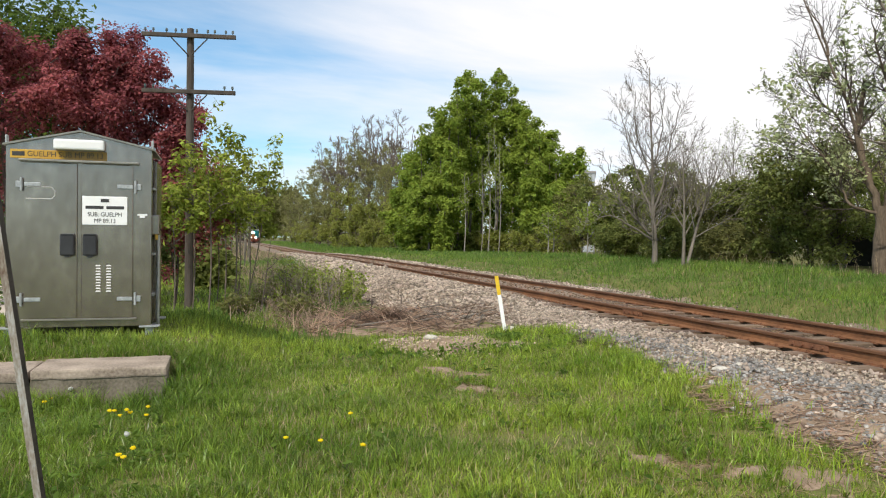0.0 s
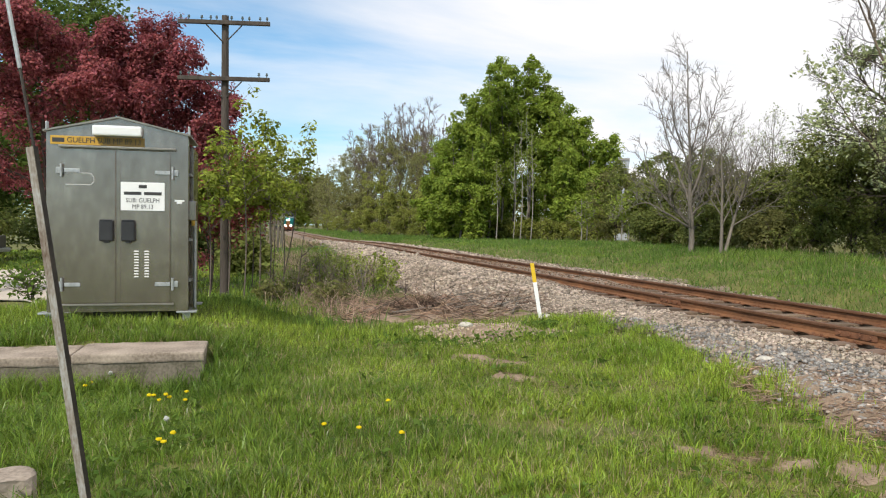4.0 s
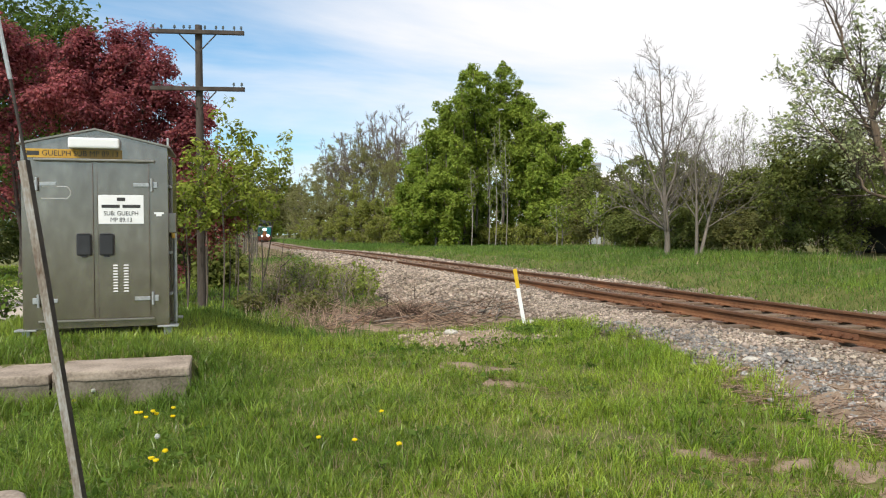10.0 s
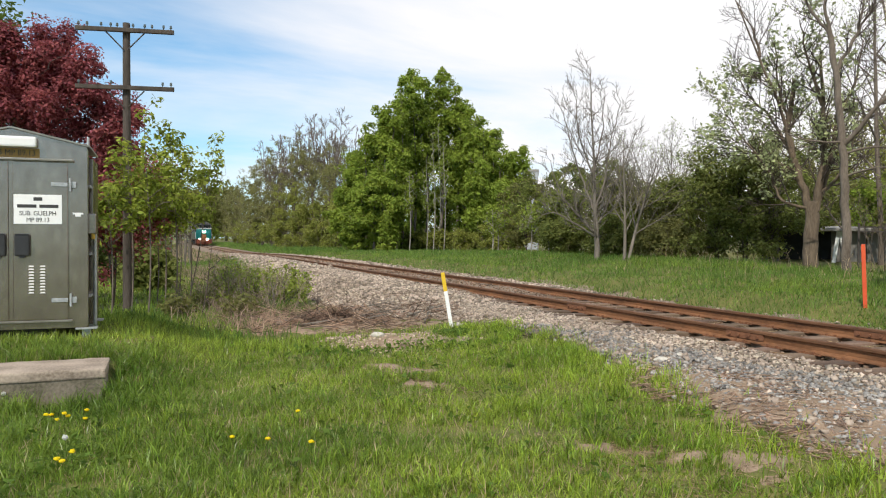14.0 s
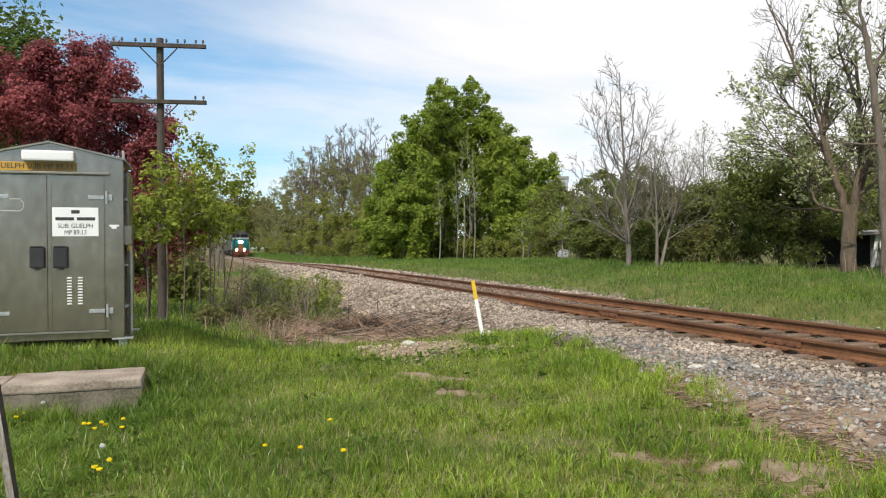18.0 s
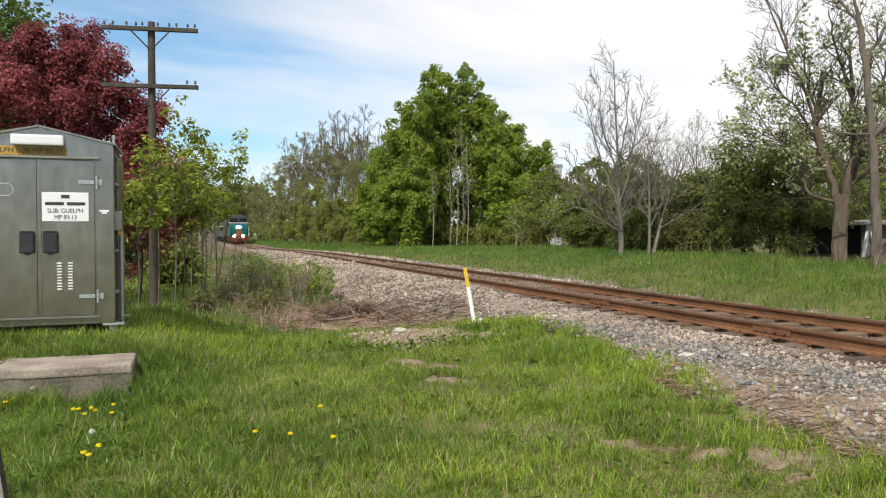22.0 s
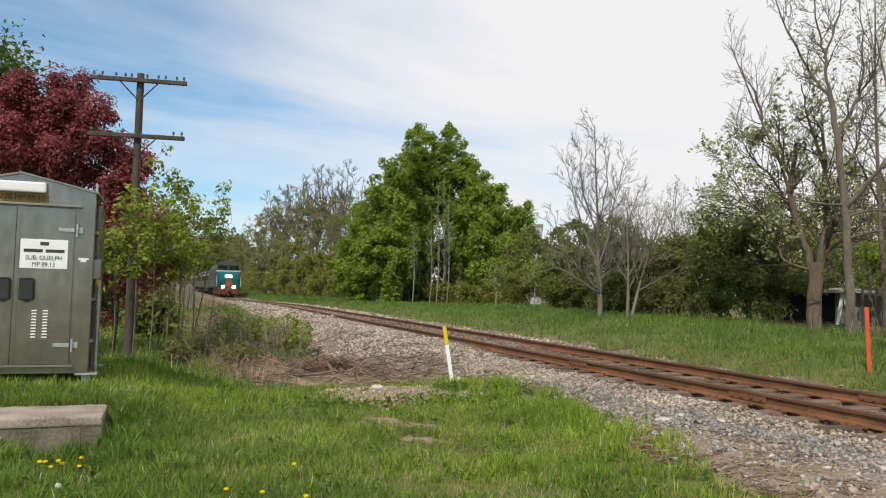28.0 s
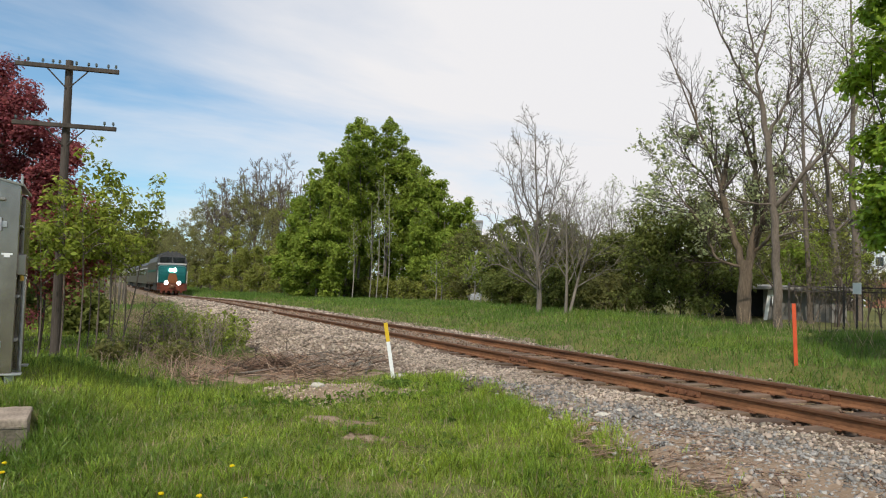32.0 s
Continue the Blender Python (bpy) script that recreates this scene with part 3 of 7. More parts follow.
def tree(name, label, base, lobes, height, leaf="", n_leaf=0, size=0.1, twigs=200, tip=0.006, power=0.5, bark="bark", seed=1, shell=0.3, lean=(0, 0),
         spread=0.25, category="tree", group="", stems=1, sides=5, droop=0.0, trunk_top=0.8, flat=0.5, up=0.35, clumps=0, clump_r=0.5):
    """A tapered trunk with limbs that fork into twigs, and a crown of small leaves in clumps. Lobes are in metres from the base."""
    rng = np.random.RandomState(seed)
    ob = thing(name, label, category, base, group=group)
    targets = lobes_points(lobes, twigs, rng, shell)
    all_v, all_f, off, tips = [], [], 0, []
    for s in range(stems):
        sx, sy = (0, 0) if stems == 1 else (rng.normal(0, 0.12 * height * 0.25), rng.normal(0, 0.12 * height * 0.25))
        k = np.linspace(0, 1, 9)
        top = np.array((lean[0] + sx * 2.5, lean[1] + sy * 2.5, height * trunk_top))
        trunk = np.outer(k, top) + np.stack([sx * 0.2 + 0.012 * height * np.sin(k * 5 + s), 0.012 * height * np.cos(k * 4 + s) - 0.012 * height, 0 * k - 0.05], 1)
        mine = targets[s::stems]
        pos, rad, kids, v, f = grow(mine, trunk, tip, power, rng, droop, sides, up)
        all_v.append(v); all_f.append(f + off); off += len(v)
        tips.append(pos[9:])
    part("trunk", mesh("trunk", np.concatenate(all_v), np.concatenate(all_f), M[bark], True), M[bark], ob)
    if n_leaf:
        tips = np.concatenate(tips)
        outward = None
        if clumps:
            # leaves sit on the outside of rounded sprays
            centre = tips[rng.randint(0, len(tips), clumps)]
            girth = clump_r * rng.uniform(0.55, 1.25, clumps)
            k = rng.randint(0, clumps, n_leaf)
            outward = rng.normal(0, 1, (n_leaf, 3)); outward[:, 2] += 0.35
            outward /= np.linalg.norm(outward, axis=1)[:, None]
            c = centre[k] + outward * (girth[k] * rng.uniform(0.3, 1.0, n_leaf) ** 0.5)[:, None] * (1, 1, 0.8)
        else:
            c = tips[rng.randint(0, len(tips), n_leaf)] + rng.normal(0, spread, (n_leaf, 3)) * (1, 1, 0.7)
        c[:, 2] = np.maximum(c[:, 2], 0.05)
        v, f = leaf_cloud(c, size, rng, flat, outward=outward)
        part("crown", mesh("crown", v, f, M[leaf]), M[leaf], ob)
    return ob


def branching(name, label, base, h, r0, seed, n1=15, first=0.28, angle=38, reach=0.42, bark="pale_bark", leaf="", n_leaf=0, size=0.07, stems=((0, 0),), group="", levels=3, spread=0.1, thin=0.6):
    """A bare tree: straight upswept limbs that fork again and again into fine twigs."""
    rng = random.Random(seed)
    ob = thing(name, label, "tree", base, group=group)
    stores, tips = [(([], []), ([], []))], []

    def tube(pts, rad, sides, which=0):
        verts, faces = stores[-1][which]
        o = len(verts)
        for i, p in enumerate(pts):
            d = (pts[min(i + 1, len(pts) - 1)] - pts[max(i - 1, 0)]).normalized()
            u = d.cross(Vector((1, 0, 0)) if abs(d.x) < 0.9 else Vector((0, 1, 0))).normalized()
            w = d.cross(u)
            for k in range(sides):
                a = 6.2832 * k / sides
                verts.append(p + (u * math.cos(a) + w * math.sin(a)) * rad[i])
        for i in range(len(pts) - 1):
            for k in range(sides):
                a, b = o + i * sides + k, o + i * sides + (k + 1) % sides
                faces.append((a, b, b + sides, a + sides))

    def branch(p, d, L, r, lev):
        seg = (8, 5, 4, 3)[lev]
        pts, rad = [p.copy()], [r]
        tip = max(0.0022, r * (0.22 if lev else 0.16))
        for i in range(seg):
            bend = (0.035, 0.07, 0.09, 0.1)[lev]
            d = (d + Vector((rng.gauss(0, bend), rng.gauss(0, bend), rng.gauss(0, bend) + (0.0, 0.07, 0.06, 0.05)[lev]))).normalized()
            p = p + d * (L / seg)
            pts.append(p.copy()); rad.append(r + (tip - r) * (i + 1) / seg)
        tube(pts, rad, (8, 5, 4, 3)[lev], min(lev, 1))
        tips.append(pts[-1])
        if lev >= levels:
            return
        n = (n1, 8, 5, 0)[lev]
        turn = rng.uniform(0, 6.28)
        for k in range(n):
            t = first + (0.97 - first) * (k + rng.uniform(0.1, 0.9)) / n if lev == 0 else 0.18 + 0.8 * (k + rng.uniform(0.1, 0.9)) / n
            q = t * seg
            i = min(int(q), seg - 1)
            at = pts[i].lerp(pts[i + 1], q - i)
            axis = (pts[i + 1] - pts[i]).normalized()
            turn += 2.4 + rng.gauss(0, 0.35)
            u = axis.orthogonal().normalized()
            out = (Matrix.Rotation(turn, 3, axis) @ u)
            a = radians(rng.gauss(angle, 7)) * (1.1 - 0.3 * t if lev == 0 else 0.95)
            Lc = h * reach * (1.15 - 0.85 * t) * rng.uniform(0.75, 1.15) if lev == 0 else L * rng.uniform(0.35, 0.6) * (1.15 - 0.55 * t)
            branch(at, axis * math.cos(a) + out * math.sin(a), Lc, max(0.003, (rad[i] * thin) if lev == 0 else rad[i] * 0.62), lev + 1)

    for i, (dx, dy, *longer) in enumerate(stems):
        if i:
            stores.append((([], []), ([], [])))
        d = Vector((dx, dy, 1)).normalized()
        branch(Vector((dx * 0.5, dy * 0.5, -0.05)), d, h * (longer[0] if longer else 1.0) * rng.uniform(0.9, 1.0) if len(stems) > 1 else h, r0, 0)
    for name_of, label_of, (verts, faces) in [(("trunk", "branchwork")[j], ("", "fine forking twigs")[j], store[j]) for store in stores for j in (0, 1) if store[j][0]]:
        part(name_of, mesh(name_of, np.array([tuple(v) for v in verts]), np.array(faces), M[bark], True), M[bark], ob, label_of)
    if n_leaf:
        r = np.random.RandomState(seed)
        t = np.array([tuple(v) for v in tips])
        v, f = leaf_cloud(t[r.randint(0, len(t), n_leaf)] + r.normal(0, spread, (n_leaf, 3)), size, r)
        part("crown", mesh("crown", v, f, M[leaf]), M[leaf], ob)
    return ob


def limbed(name, label, base, az, limbs, seed, bark="pale_bark", twig_bark="", leaf="", n_leaf=0, size=0.07, spread=0.1, leafy=None, reach=1.0, bunch=1, group="", twig=0.004, wild=0.10):
    """A tree whose main limbs are given as (radius, radius at the end, twigs a metre, points); finer branches fork off them.
    Points are (across, depth, height) in metres, across being square to the bearing az."""
    rng = random.Random(seed)
    ob = thing(name, label, "tree", base, -az, group=group)
    tips, twig_v, twig_f = [], [], []

    def tube(verts, faces, pts, rad, sides):
        o = len(verts)
        for i, p in enumerate(pts):
            d = (pts[min(i + 1, len(pts) - 1)] - pts[max(i - 1, 0)]).normalized()
            u = d.cross(Vector((0, 1, 0)) if abs(d.y) < 0.9 else Vector((1, 0, 0))).normalized()
            w = d.cross(u)
            for k in range(sides):
                a = 6.2832 * k / sides
                verts.append(p + (u * math.cos(a) + w * math.sin(a)) * rad[i])
        for i in range(len(pts) - 1):
            for k in range(sides):
                a, b = o + i * sides + k, o + i * sides + (k + 1) % sides
                faces.append((a, b, b + sides, a + sides))

    def fork(verts, faces, p, d, L, r, lev):
        seg = 5 if lev == 0 else 4
        pts, rad = [p.copy()], [r]
        tip = max(twig * 0.6, r * 0.3)
        for i in range(seg):
            d = (d + Vector((rng.gauss(0, wild), rng.gauss(0, wild), rng.gauss(0.07, 0.08)))).normalized()
            p = p + d * (L / seg)
            pts.append(p.copy()); rad.append(r + (tip - r) * (i + 1) / seg)
        tube(verts, faces, pts, rad, 5 if lev == 0 else 3)
        tips.append((pts[-1], 1)); tips.append((pts[-2], 0))
        if lev >= 2 or L < 0.16:
            return
        n = (6, 4)[lev] if L > 0.5 else 3
        for k in range(n):
            q = (0.22 + 0.75 * (k + rng.random()) / n) * seg
            i = min(int(q), seg - 1)
            axis = (pts[i + 1] - pts[i]).normalized()
            out = Matrix.Rotation(rng.uniform(0, 6.28), 3, axis) @ axis.orthogonal().normalized()
            a = radians(rng.gauss(36, 8))
            fork(verts, faces, pts[i].lerp(pts[i + 1], q - i), axis * math.cos(a) + out * math.sin(a), L * rng.uniform(0.34, 0.62), max(twig, rad[i] * 0.6), lev + 1)

    for r0, r1, twigs, way in limbs:
        way = [Vector(p) for p in way]
        pts = []
        for i in range(len(way) - 1):
            p0, p1, p2, p3 = way[max(i - 1, 0)], way[i], way[i + 1], way[min(i + 2, len(way) - 1)]
            for k in range(5):
                t = k / 5
                pts.append(0.5 * (2 * p1 + (p2 - p0) * t + (2 * p0 - 5 * p1 + 4 * p2 - p3) * t * t + (3 * p1 - p0 - 3 * p2 + p3) * t * t * t))
        pts.append(way[-1])
        for i, p in enumerate(pts[1:-1]):
            pts[i + 1] = p + Vector((rng.gauss(0, 0.018), rng.gauss(0, 0.018), 0))
        m = len(pts) - 1
        rad = [r0 + (r1 - r0) * (i / m) ** 0.85 for i in range(m + 1)]
        verts, faces = [], []
        tube(verts, faces, pts, rad, 12 if r0 > 0.12 else 7)
        me = mesh("limb", np.array([tuple(v) for v in verts]), np.array(faces), M[bark], True)
        part("trunk" if r0 > 0.12 else "limb", me, M[bark], ob)
        L = sum((pts[i + 1] - pts[i]).length for i in range(m))
        for k in range(int(twigs * L)):
            q = (0.16 + 0.84 * (k + rng.random()) / max(1, int(twigs * L))) * m
            i = min(int(q), m - 1)
            axis = (pts[i + 1] - pts[i]).normalized()
            out = Matrix.Rotation(rng.uniform(0, 6.28), 3, axis) @ axis.orthogonal().normalized()
            a = radians(rng.gauss(46, 10))
            fork(twig_v, twig_f, pts[i].lerp(pts[i + 1], q - i), axis * math.cos(a) + out * math.sin(a), reach * rng.uniform(0.5, 1.15) * (1.15 - 0.5 * q / m), max(twig * 1.3, min(rad[i] * 0.5, 0.022)), 0)
    b = twig_bark or bark
    tagged(part("branchwork", mesh("branchwork", np.array([tuple(v) for v in twig_v]), np.array(twig_f), M[b], True), M[b], ob, "fine forking twigs"), kind="stuff")
    if n_leaf:
        r = np.random.RandomState(seed)
        t = np.array([tuple(p) for p, e in tips if e or bunch == 1])
        if leafy:
            t = t[[bool(leafy(*p)) for p in t]]
        t = t[r.randint(0, len(t), n_leaf // bunch)]
        c = np.repeat(t, bunch, 0) + r.normal(0, spread, (len(t) * bunch, 3))
        v, f = leaf_cloud(c, size, r)
        part("crown", mesh("crown", v, f, M[leaf]), M[leaf], ob)
    return ob


# ---- track ----
def rail_profile(x):
    half = [(0.0, 0.0), (0.030, -0.002), (0.036, -0.010), (0.036, -0.034), (0.010, -0.046), (0.009, -0.118), (0.030, -0.132), (0.070, -0.142), (0.070, -0.152)]
    return [(x + a, z) for a, z in half] + [(x - a, z) for a, z in half[::-1][:-1]]


track = thing("railway_track", "rust-brown railway track on wooden ties in ballast", "railway track", kind="structure")
for rail_x in (7.0, 8.505):
    bm = bmesh.new()
    rings = []
    for y in (-40, 44, 50, 56, 62, 68, 74, 80, 86, 420):
        fall = -0.36 * float(smooth(44, 86, y))
        rings.append([bm.verts.new((x, y, z + fall)) for x, z in rail_profile(rail_x)])
    for a, b in zip(rings, rings[1:]):
        for i in range(len(a)):
            bm.faces.new((a[i], a[(i + 1) % len(a)], b[(i + 1) % len(a)], b[i]))
    bm.faces.new(rings[0][::-1]); bm.faces.new(rings[-1])
    bmesh.ops.recalc_face_normals(bm, faces=bm.faces)
    rail = part("rail", bm, M["rust"], track, "rusted steel rail")
    cap = bmesh.new()
    head = [(-0.030, 0.0015), (0.030, 0.0015), (0.0375, -0.010), (0.0375, -0.035), (0.0, -0.030), (-0.0375, -0.035), (-0.0375, -0.010)]
    rings = []
    for y in (-40, 44, 50, 56, 62, 68, 74, 80, 86, 420):
        fall = -0.36 * float(smooth(44, 86, y))
        rings.append([cap.verts.new((rail_x + x, y, z + fall)) for x, z in head])
    for a, b in zip(rings, rings[1:]):
        for i in range(len(a)):
            cap.faces.new((a[i], a[(i + 1) % len(a)], b[(i + 1) % len(a)], b[i]))
    bmesh.ops.recalc_face_normals(cap, faces=cap.faces)
    part("rail_head", cap, M["rust_dark"], rail, "dark worn rail head")
rng_tie = random.Random(4)
tie_mesh = None
for i in range(75):
    y = -1.5 + i * 0.535
    bm = boxed(-1.3, 1.3, -0.11, 0.11, -0.16, 0.0, bevel=0.012) if tie_mesh is None else None
    if bm:
        ob = part("tie", bm, M["tie"], track)
        tie_mesh = ob.data
    else:
        ob = part("tie", tie_mesh, M["tie"], track)
    ob.matrix_basis = pose(7.75 + rng_tie.uniform(-0.06, 0.06), y + rng_tie.uniform(-0.03, 0.03), -0.158, 0, rng_tie.uniform(-0.5, 0.5), rng_tie.uniform(-1.5, 1.5))
far_ties = bmesh.new()
for i in range(320):
    fall = -0.36 * float(smooth(44, 86, 38.8 + i * 0.6))
    box(far_ties, 6.45, 9.05, 38.7 + i * 0.6, 38.92 + i * 0.6, -0.32 + fall, -0.158 + fall)
tagged(part("far_ties", far_ties, M["tie"], track, "row of weathered wooden ties"), kind="stuff")

# steel bars that join the rail ends
for jx, jy in ((7.0, 7.58), (8.505, 6.96), (7.0, 12.0 - 0.32)):
    plate = bmesh.new()
    for side in (-1, 1):
        box(plate, jx + side * 0.012, jx + side * 0.032, jy - 0.32, jy + 0.32, -0.118, -0.040, bevel=0.006)
        for k in range(4):
            rod(plate, (jx + side * 0.030, jy - 0.24 + k * 0.16, -0.080), (jx + side * 0.052, jy - 0.24 + k * 0.16, -0.080), 0.017, sides=6)
    part("joint_bar", plate, M["rust_red"], track, "bolted red-rusted joint bar")
tie_plate = boxed(-0.09, 0.09, -0.17, 0.17, 0.0, 0.012, bevel=0.003)
for sx in (-1, 1):
    for sy in (-1, 1):
        box(tie_plate, sx * 0.082 - 0.012, sx * 0.082 + 0.012, sy * 0.07 - 0.012, sy * 0.07 + 0.012, 0.01, 0.035)
plate_mesh = None
for i in range(60):
    for rail_x in (7.0, 8.505):
        ob = part("tie_plate", plate_mesh or tie_plate, M["rust_red"], track)
        plate_mesh = ob.data
        ob.matrix_basis = pose(rail_x, -1.5 + i * 0.535, -0.164, 0, 0, 0)


# ---- signal cabinet ----
def lettering(text, height, material, parent, at, width=0.0, rx=90):
    """Flat letters, turned into a mesh, standing on a face that looks towards -y."""
    cu = bpy.data.curves.new("lettering", "FONT")
    cu.body, cu.size, cu.align_x, cu.align_y, cu.extrude = text, height * 1.38, "CENTER", "CENTER", 0.001
    tmp = new("tmp", cu)
    me = bpy.data.meshes.new_from_object(tmp.evaluated_get(bpy.context.evaluated_depsgraph_get()))
    bpy.data.objects.remove(tmp)
    w = max(v.co.x for v in me.vertices) - min(v.co.x for v in me.vertices)
    k = width / w if width else 1.0
    me.transform(Matrix.Diagonal((k, 1, 1, 1)))
    # each letter is a piece of its own
    bm = bmesh.new()
    bm.from_mesh(me)
    left = set(bm.verts)
    while left:
        todo, found = [left.pop()], []
        while todo:
            v = todo.pop()
            found.append(v)
            for e in v.link_edges:
                o = e.other_vert(v)
                if o in left:
                    left.discard(o)
                    todo.append(o)
        number = {v: i for i, v in enumerate(found)}
        faces = {f for v in found for f in v.link_faces}
        letter = bpy.data.meshes.new("letter")
        letter.from_pydata([tuple(v.co) for v in found], [], [[number[v] for v in f.verts] for f in faces])
        letter.materials.append(material)
        part("letter", letter, material, parent).matrix_basis = pose(*at, rx, 0, 0)
    bm.free()


def build_cabinet():
    W, D, Z0, ZE, ZP = 0.78, 1.15, 0.11, 2.21, 2.39
    cab = thing("signal_cabinet", "grey aluminium railway signal cabinet with double doors", "cabinet", (-1.455, 9.75, -0.03), 0.0)
    shell = bmesh.new()
    prof = [(-W, Z0), (W, Z0), (W, ZE), (0.0, ZP), (-W, ZE)]
    extruded(prof, 0.0, 0.16, shell)
    part("front_casing", shell, M["steel"], cab)
    inner = bmesh.new()
    extruded([(-W + 0.05, Z0), (W - 0.05, Z0), (W - 0.05, ZE - 0.03), (0.0, ZP - 0.02), (-W + 0.05, ZE - 0.03)], 0.16, D - 0.1, inner)
    part("dark_inner_wall", inner, M["black"], cab, "dark recessed side wall")
    rear = bmesh.new()
    extruded([(-W - 0.02, Z0), (W + 0.03, Z0), (W + 0.03, ZE - 0.1), (0.0, ZP), (-W - 0.02, ZE - 0.1)], 0.40, D, rear)
    part("rear_casing", rear, M["steel"], cab)
    roof = bmesh.new()
    t = 0.022
    extruded([(-W - 0.03, ZE - 0.005), (0, ZP + 0.002), (W + 0.03, ZE - 0.005), (W + 0.03, ZE + t - 0.005), (0, ZP + t), (-W - 0.03, ZE + t - 0.005)], -0.035, D + 0.03, roof)
    part("roof", roof, M["steel_trim"], cab, "shallow pitched metal roof")
    for k, z in enumerate((0.45, 0.95, 1.75)):
        part("side_rail", boxed(W - 0.05, W + 0.02, 0.15, 0.42, z, z + 0.025), M["zinc"], cab)
    jb = part("junction_box", boxed(W - 0.03, W + 0.085, 0.10, 0.36, 1.20, 1.44, bevel=0.012), M["steel"], cab, "small grey junction box")
    part("amber_lens", rod(bmesh.new(), (W + 0.05, 0.12, 1.14), (W + 0.05, 0.12, 1.20), 0.02, sides=10), M["orange_plate"], jb, "small amber indicator lens")
    part("conduit", rod(bmesh.new(), (W + 0.055, 0.30, 0.12), (W + 0.055, 0.30, 1.20), 0.022), M["zinc"], cab)
    # doors, with their frame, hinges, handles and vents
    for x0, x1, side in ((-0.585, -0.03, -1), (0.02, 0.575, 1)):
        door = part("door", boxed(x0, x1, -0.022, -0.001, 0.21, 2.02, bevel=0.006), M["steel"], cab, "flat metal door")
        hx = x0 if side < 0 else x1
        for z in (1.765, 0.435):
            hinge = bmesh.new()
            rod(hinge, (hx + side * 0.03, -0.036, z - 0.075), (hx + side * 0.03, -0.036, z + 0.075), 0.014, sides=10)
            box(hinge, min(hx, hx - side * 0.17), max(hx, hx - side * 0.17), -0.034, -0.022, z - 0.022, z + 0.022, bevel=0.004)
            box(hinge, min(hx + side * 0.015, hx + side * 0.09), max(hx + side * 0.015, hx + side * 0.09), -0.03, -0.002, z - 0.035, z + 0.035, bevel=0.004)
            part("hinge", hinge, M["zinc"], door, "galvanised strap hinge")
        h0 = -0.205 if side < 0 else 0.035
        handle = bmesh.new()
        box(handle, h0, h0 + 0.155, -0.085, -0.022, 0.945, 1.19, bevel=0.018)
        box(handle, h0 + 0.01, h0 + 0.145, -0.092, -0.08, 1.185, 1.2, bevel=0.003)
        box(handle, h0 + 0.05, h0 + 0.105, -0.075, -0.03, 0.925, 0.95, bevel=0.004)
        part("lock_cover", handle, M["black"], door, "black moulded lock cover")
        if side > 0:
            for lx in (0.17, 0.285):
                for k in range(10):
                    z = 0.52 + k * 0.0335
                    v = bmesh.new()
                    extruded([(lx, z), (lx + 0.058, z), (lx + 0.050, z + 0.015), (lx + 0.008, z + 0.015)], -0.0225, -0.0215, v)
                    for vert in v.verts:
                        if vert.co.z < z + 0.01:
                            vert.co.y -= 0.012
                    part("louvre", v, M["louvre"], door, "pressed louvre")
    part("door_frame_post", boxed(-0.028, 0.018, -0.014, -0.001, 0.2, 2.03, bevel=0.003), M["steel"], cab)
    part("drip_rail", boxed(-0.64, 0.64, -0.06, -0.001, 2.03, 2.055, bevel=0.004), M["steel_trim"], cab)
    part("sill", boxed(-0.62, 0.62, -0.03, -0.001, 0.185, 0.207, bevel=0.004), M["steel_trim"], cab)
    # round-ended scuffed outline on the left door
    ring = bmesh.new()
    for a, b in (((-0.57, 1.60), (-0.30, 1.60)), ((-0.30, 1.60), (-0.265, 1.64)), ((-0.265, 1.64), (-0.265, 1.69)), ((-0.265, 1.69), (-0.30, 1.735)), ((-0.30, 1.735), (-0.56, 1.735))):
        rod(ring, (a[0], -0.0225, a[1]), (b[0], -0.0225, b[1]), 0.006, sides=6)
    part("pressed_outline", ring, M["scuffed"], cab, "pale rubbed outline of a removed sign")
    lamp = bmesh.new()
    box(lamp, -0.275, 0.265, -0.10, -0.001, 2.175, 2.295, bevel=0.022)
    part("light_fixture", lamp, M["white"], cab, "white moulded light fixture over the doors")
    plate = part("name_plate", boxed(-0.735, 0.285, -0.012, -0.001, 2.065, 2.165, bevel=0.003), M["orange_plate"], cab, "faded orange plate reading GUELPH SUB MP 89.13")
    part("faded_end", boxed(-0.17, 0.284, -0.0128, -0.012, 2.066, 2.164), M["faded_plate"], plate, "browned end of the plate")
    lettering("GUELPH SUB MP 89.13", 0.062, M["ink"], plate, (-0.155, -0.0135, 2.115), 0.80)
    part("lettering_bar", boxed(-0.715, -0.585, -0.0135, -0.012, 2.09, 2.14), M["ink"], plate)
    sign = part("sign_plate", boxed(0.025, 0.515, -0.030, -0.022, 1.31, 1.645, bevel=0.004), M["white"], cab, "white sign plate reading SUB: GUELPH MP 89.13")
    part("lettering_bar", boxed(0.225, 0.315, -0.0318, -0.030, 1.575, 1.615), M["ink"], sign)
    part("lettering_bar", boxed(0.06, 0.255, -0.0318, -0.030, 1.495, 1.532), M["ink"], sign)
    part("lettering_bar", boxed(0.285, 0.48, -0.0318, -0.030, 1.495, 1.532), M["ink"], sign)
    lettering("SUB: GUELPH", 0.052, M["ink"], sign, (0.27, -0.0318, 1.43), 0.37)
    lettering("MP 89.13", 0.052, M["ink"], sign, (0.27, -0.0318, 1.355), 0.23)
    emb = bmesh.new()
    box(emb, 0.625, 0.735, -0.006, 0.001, 1.425, 1.445, bevel=0.003)
    box(emb, 0.65, 0.71, -0.006, 0.001, 1.40, 1.425, bevel=0.003)
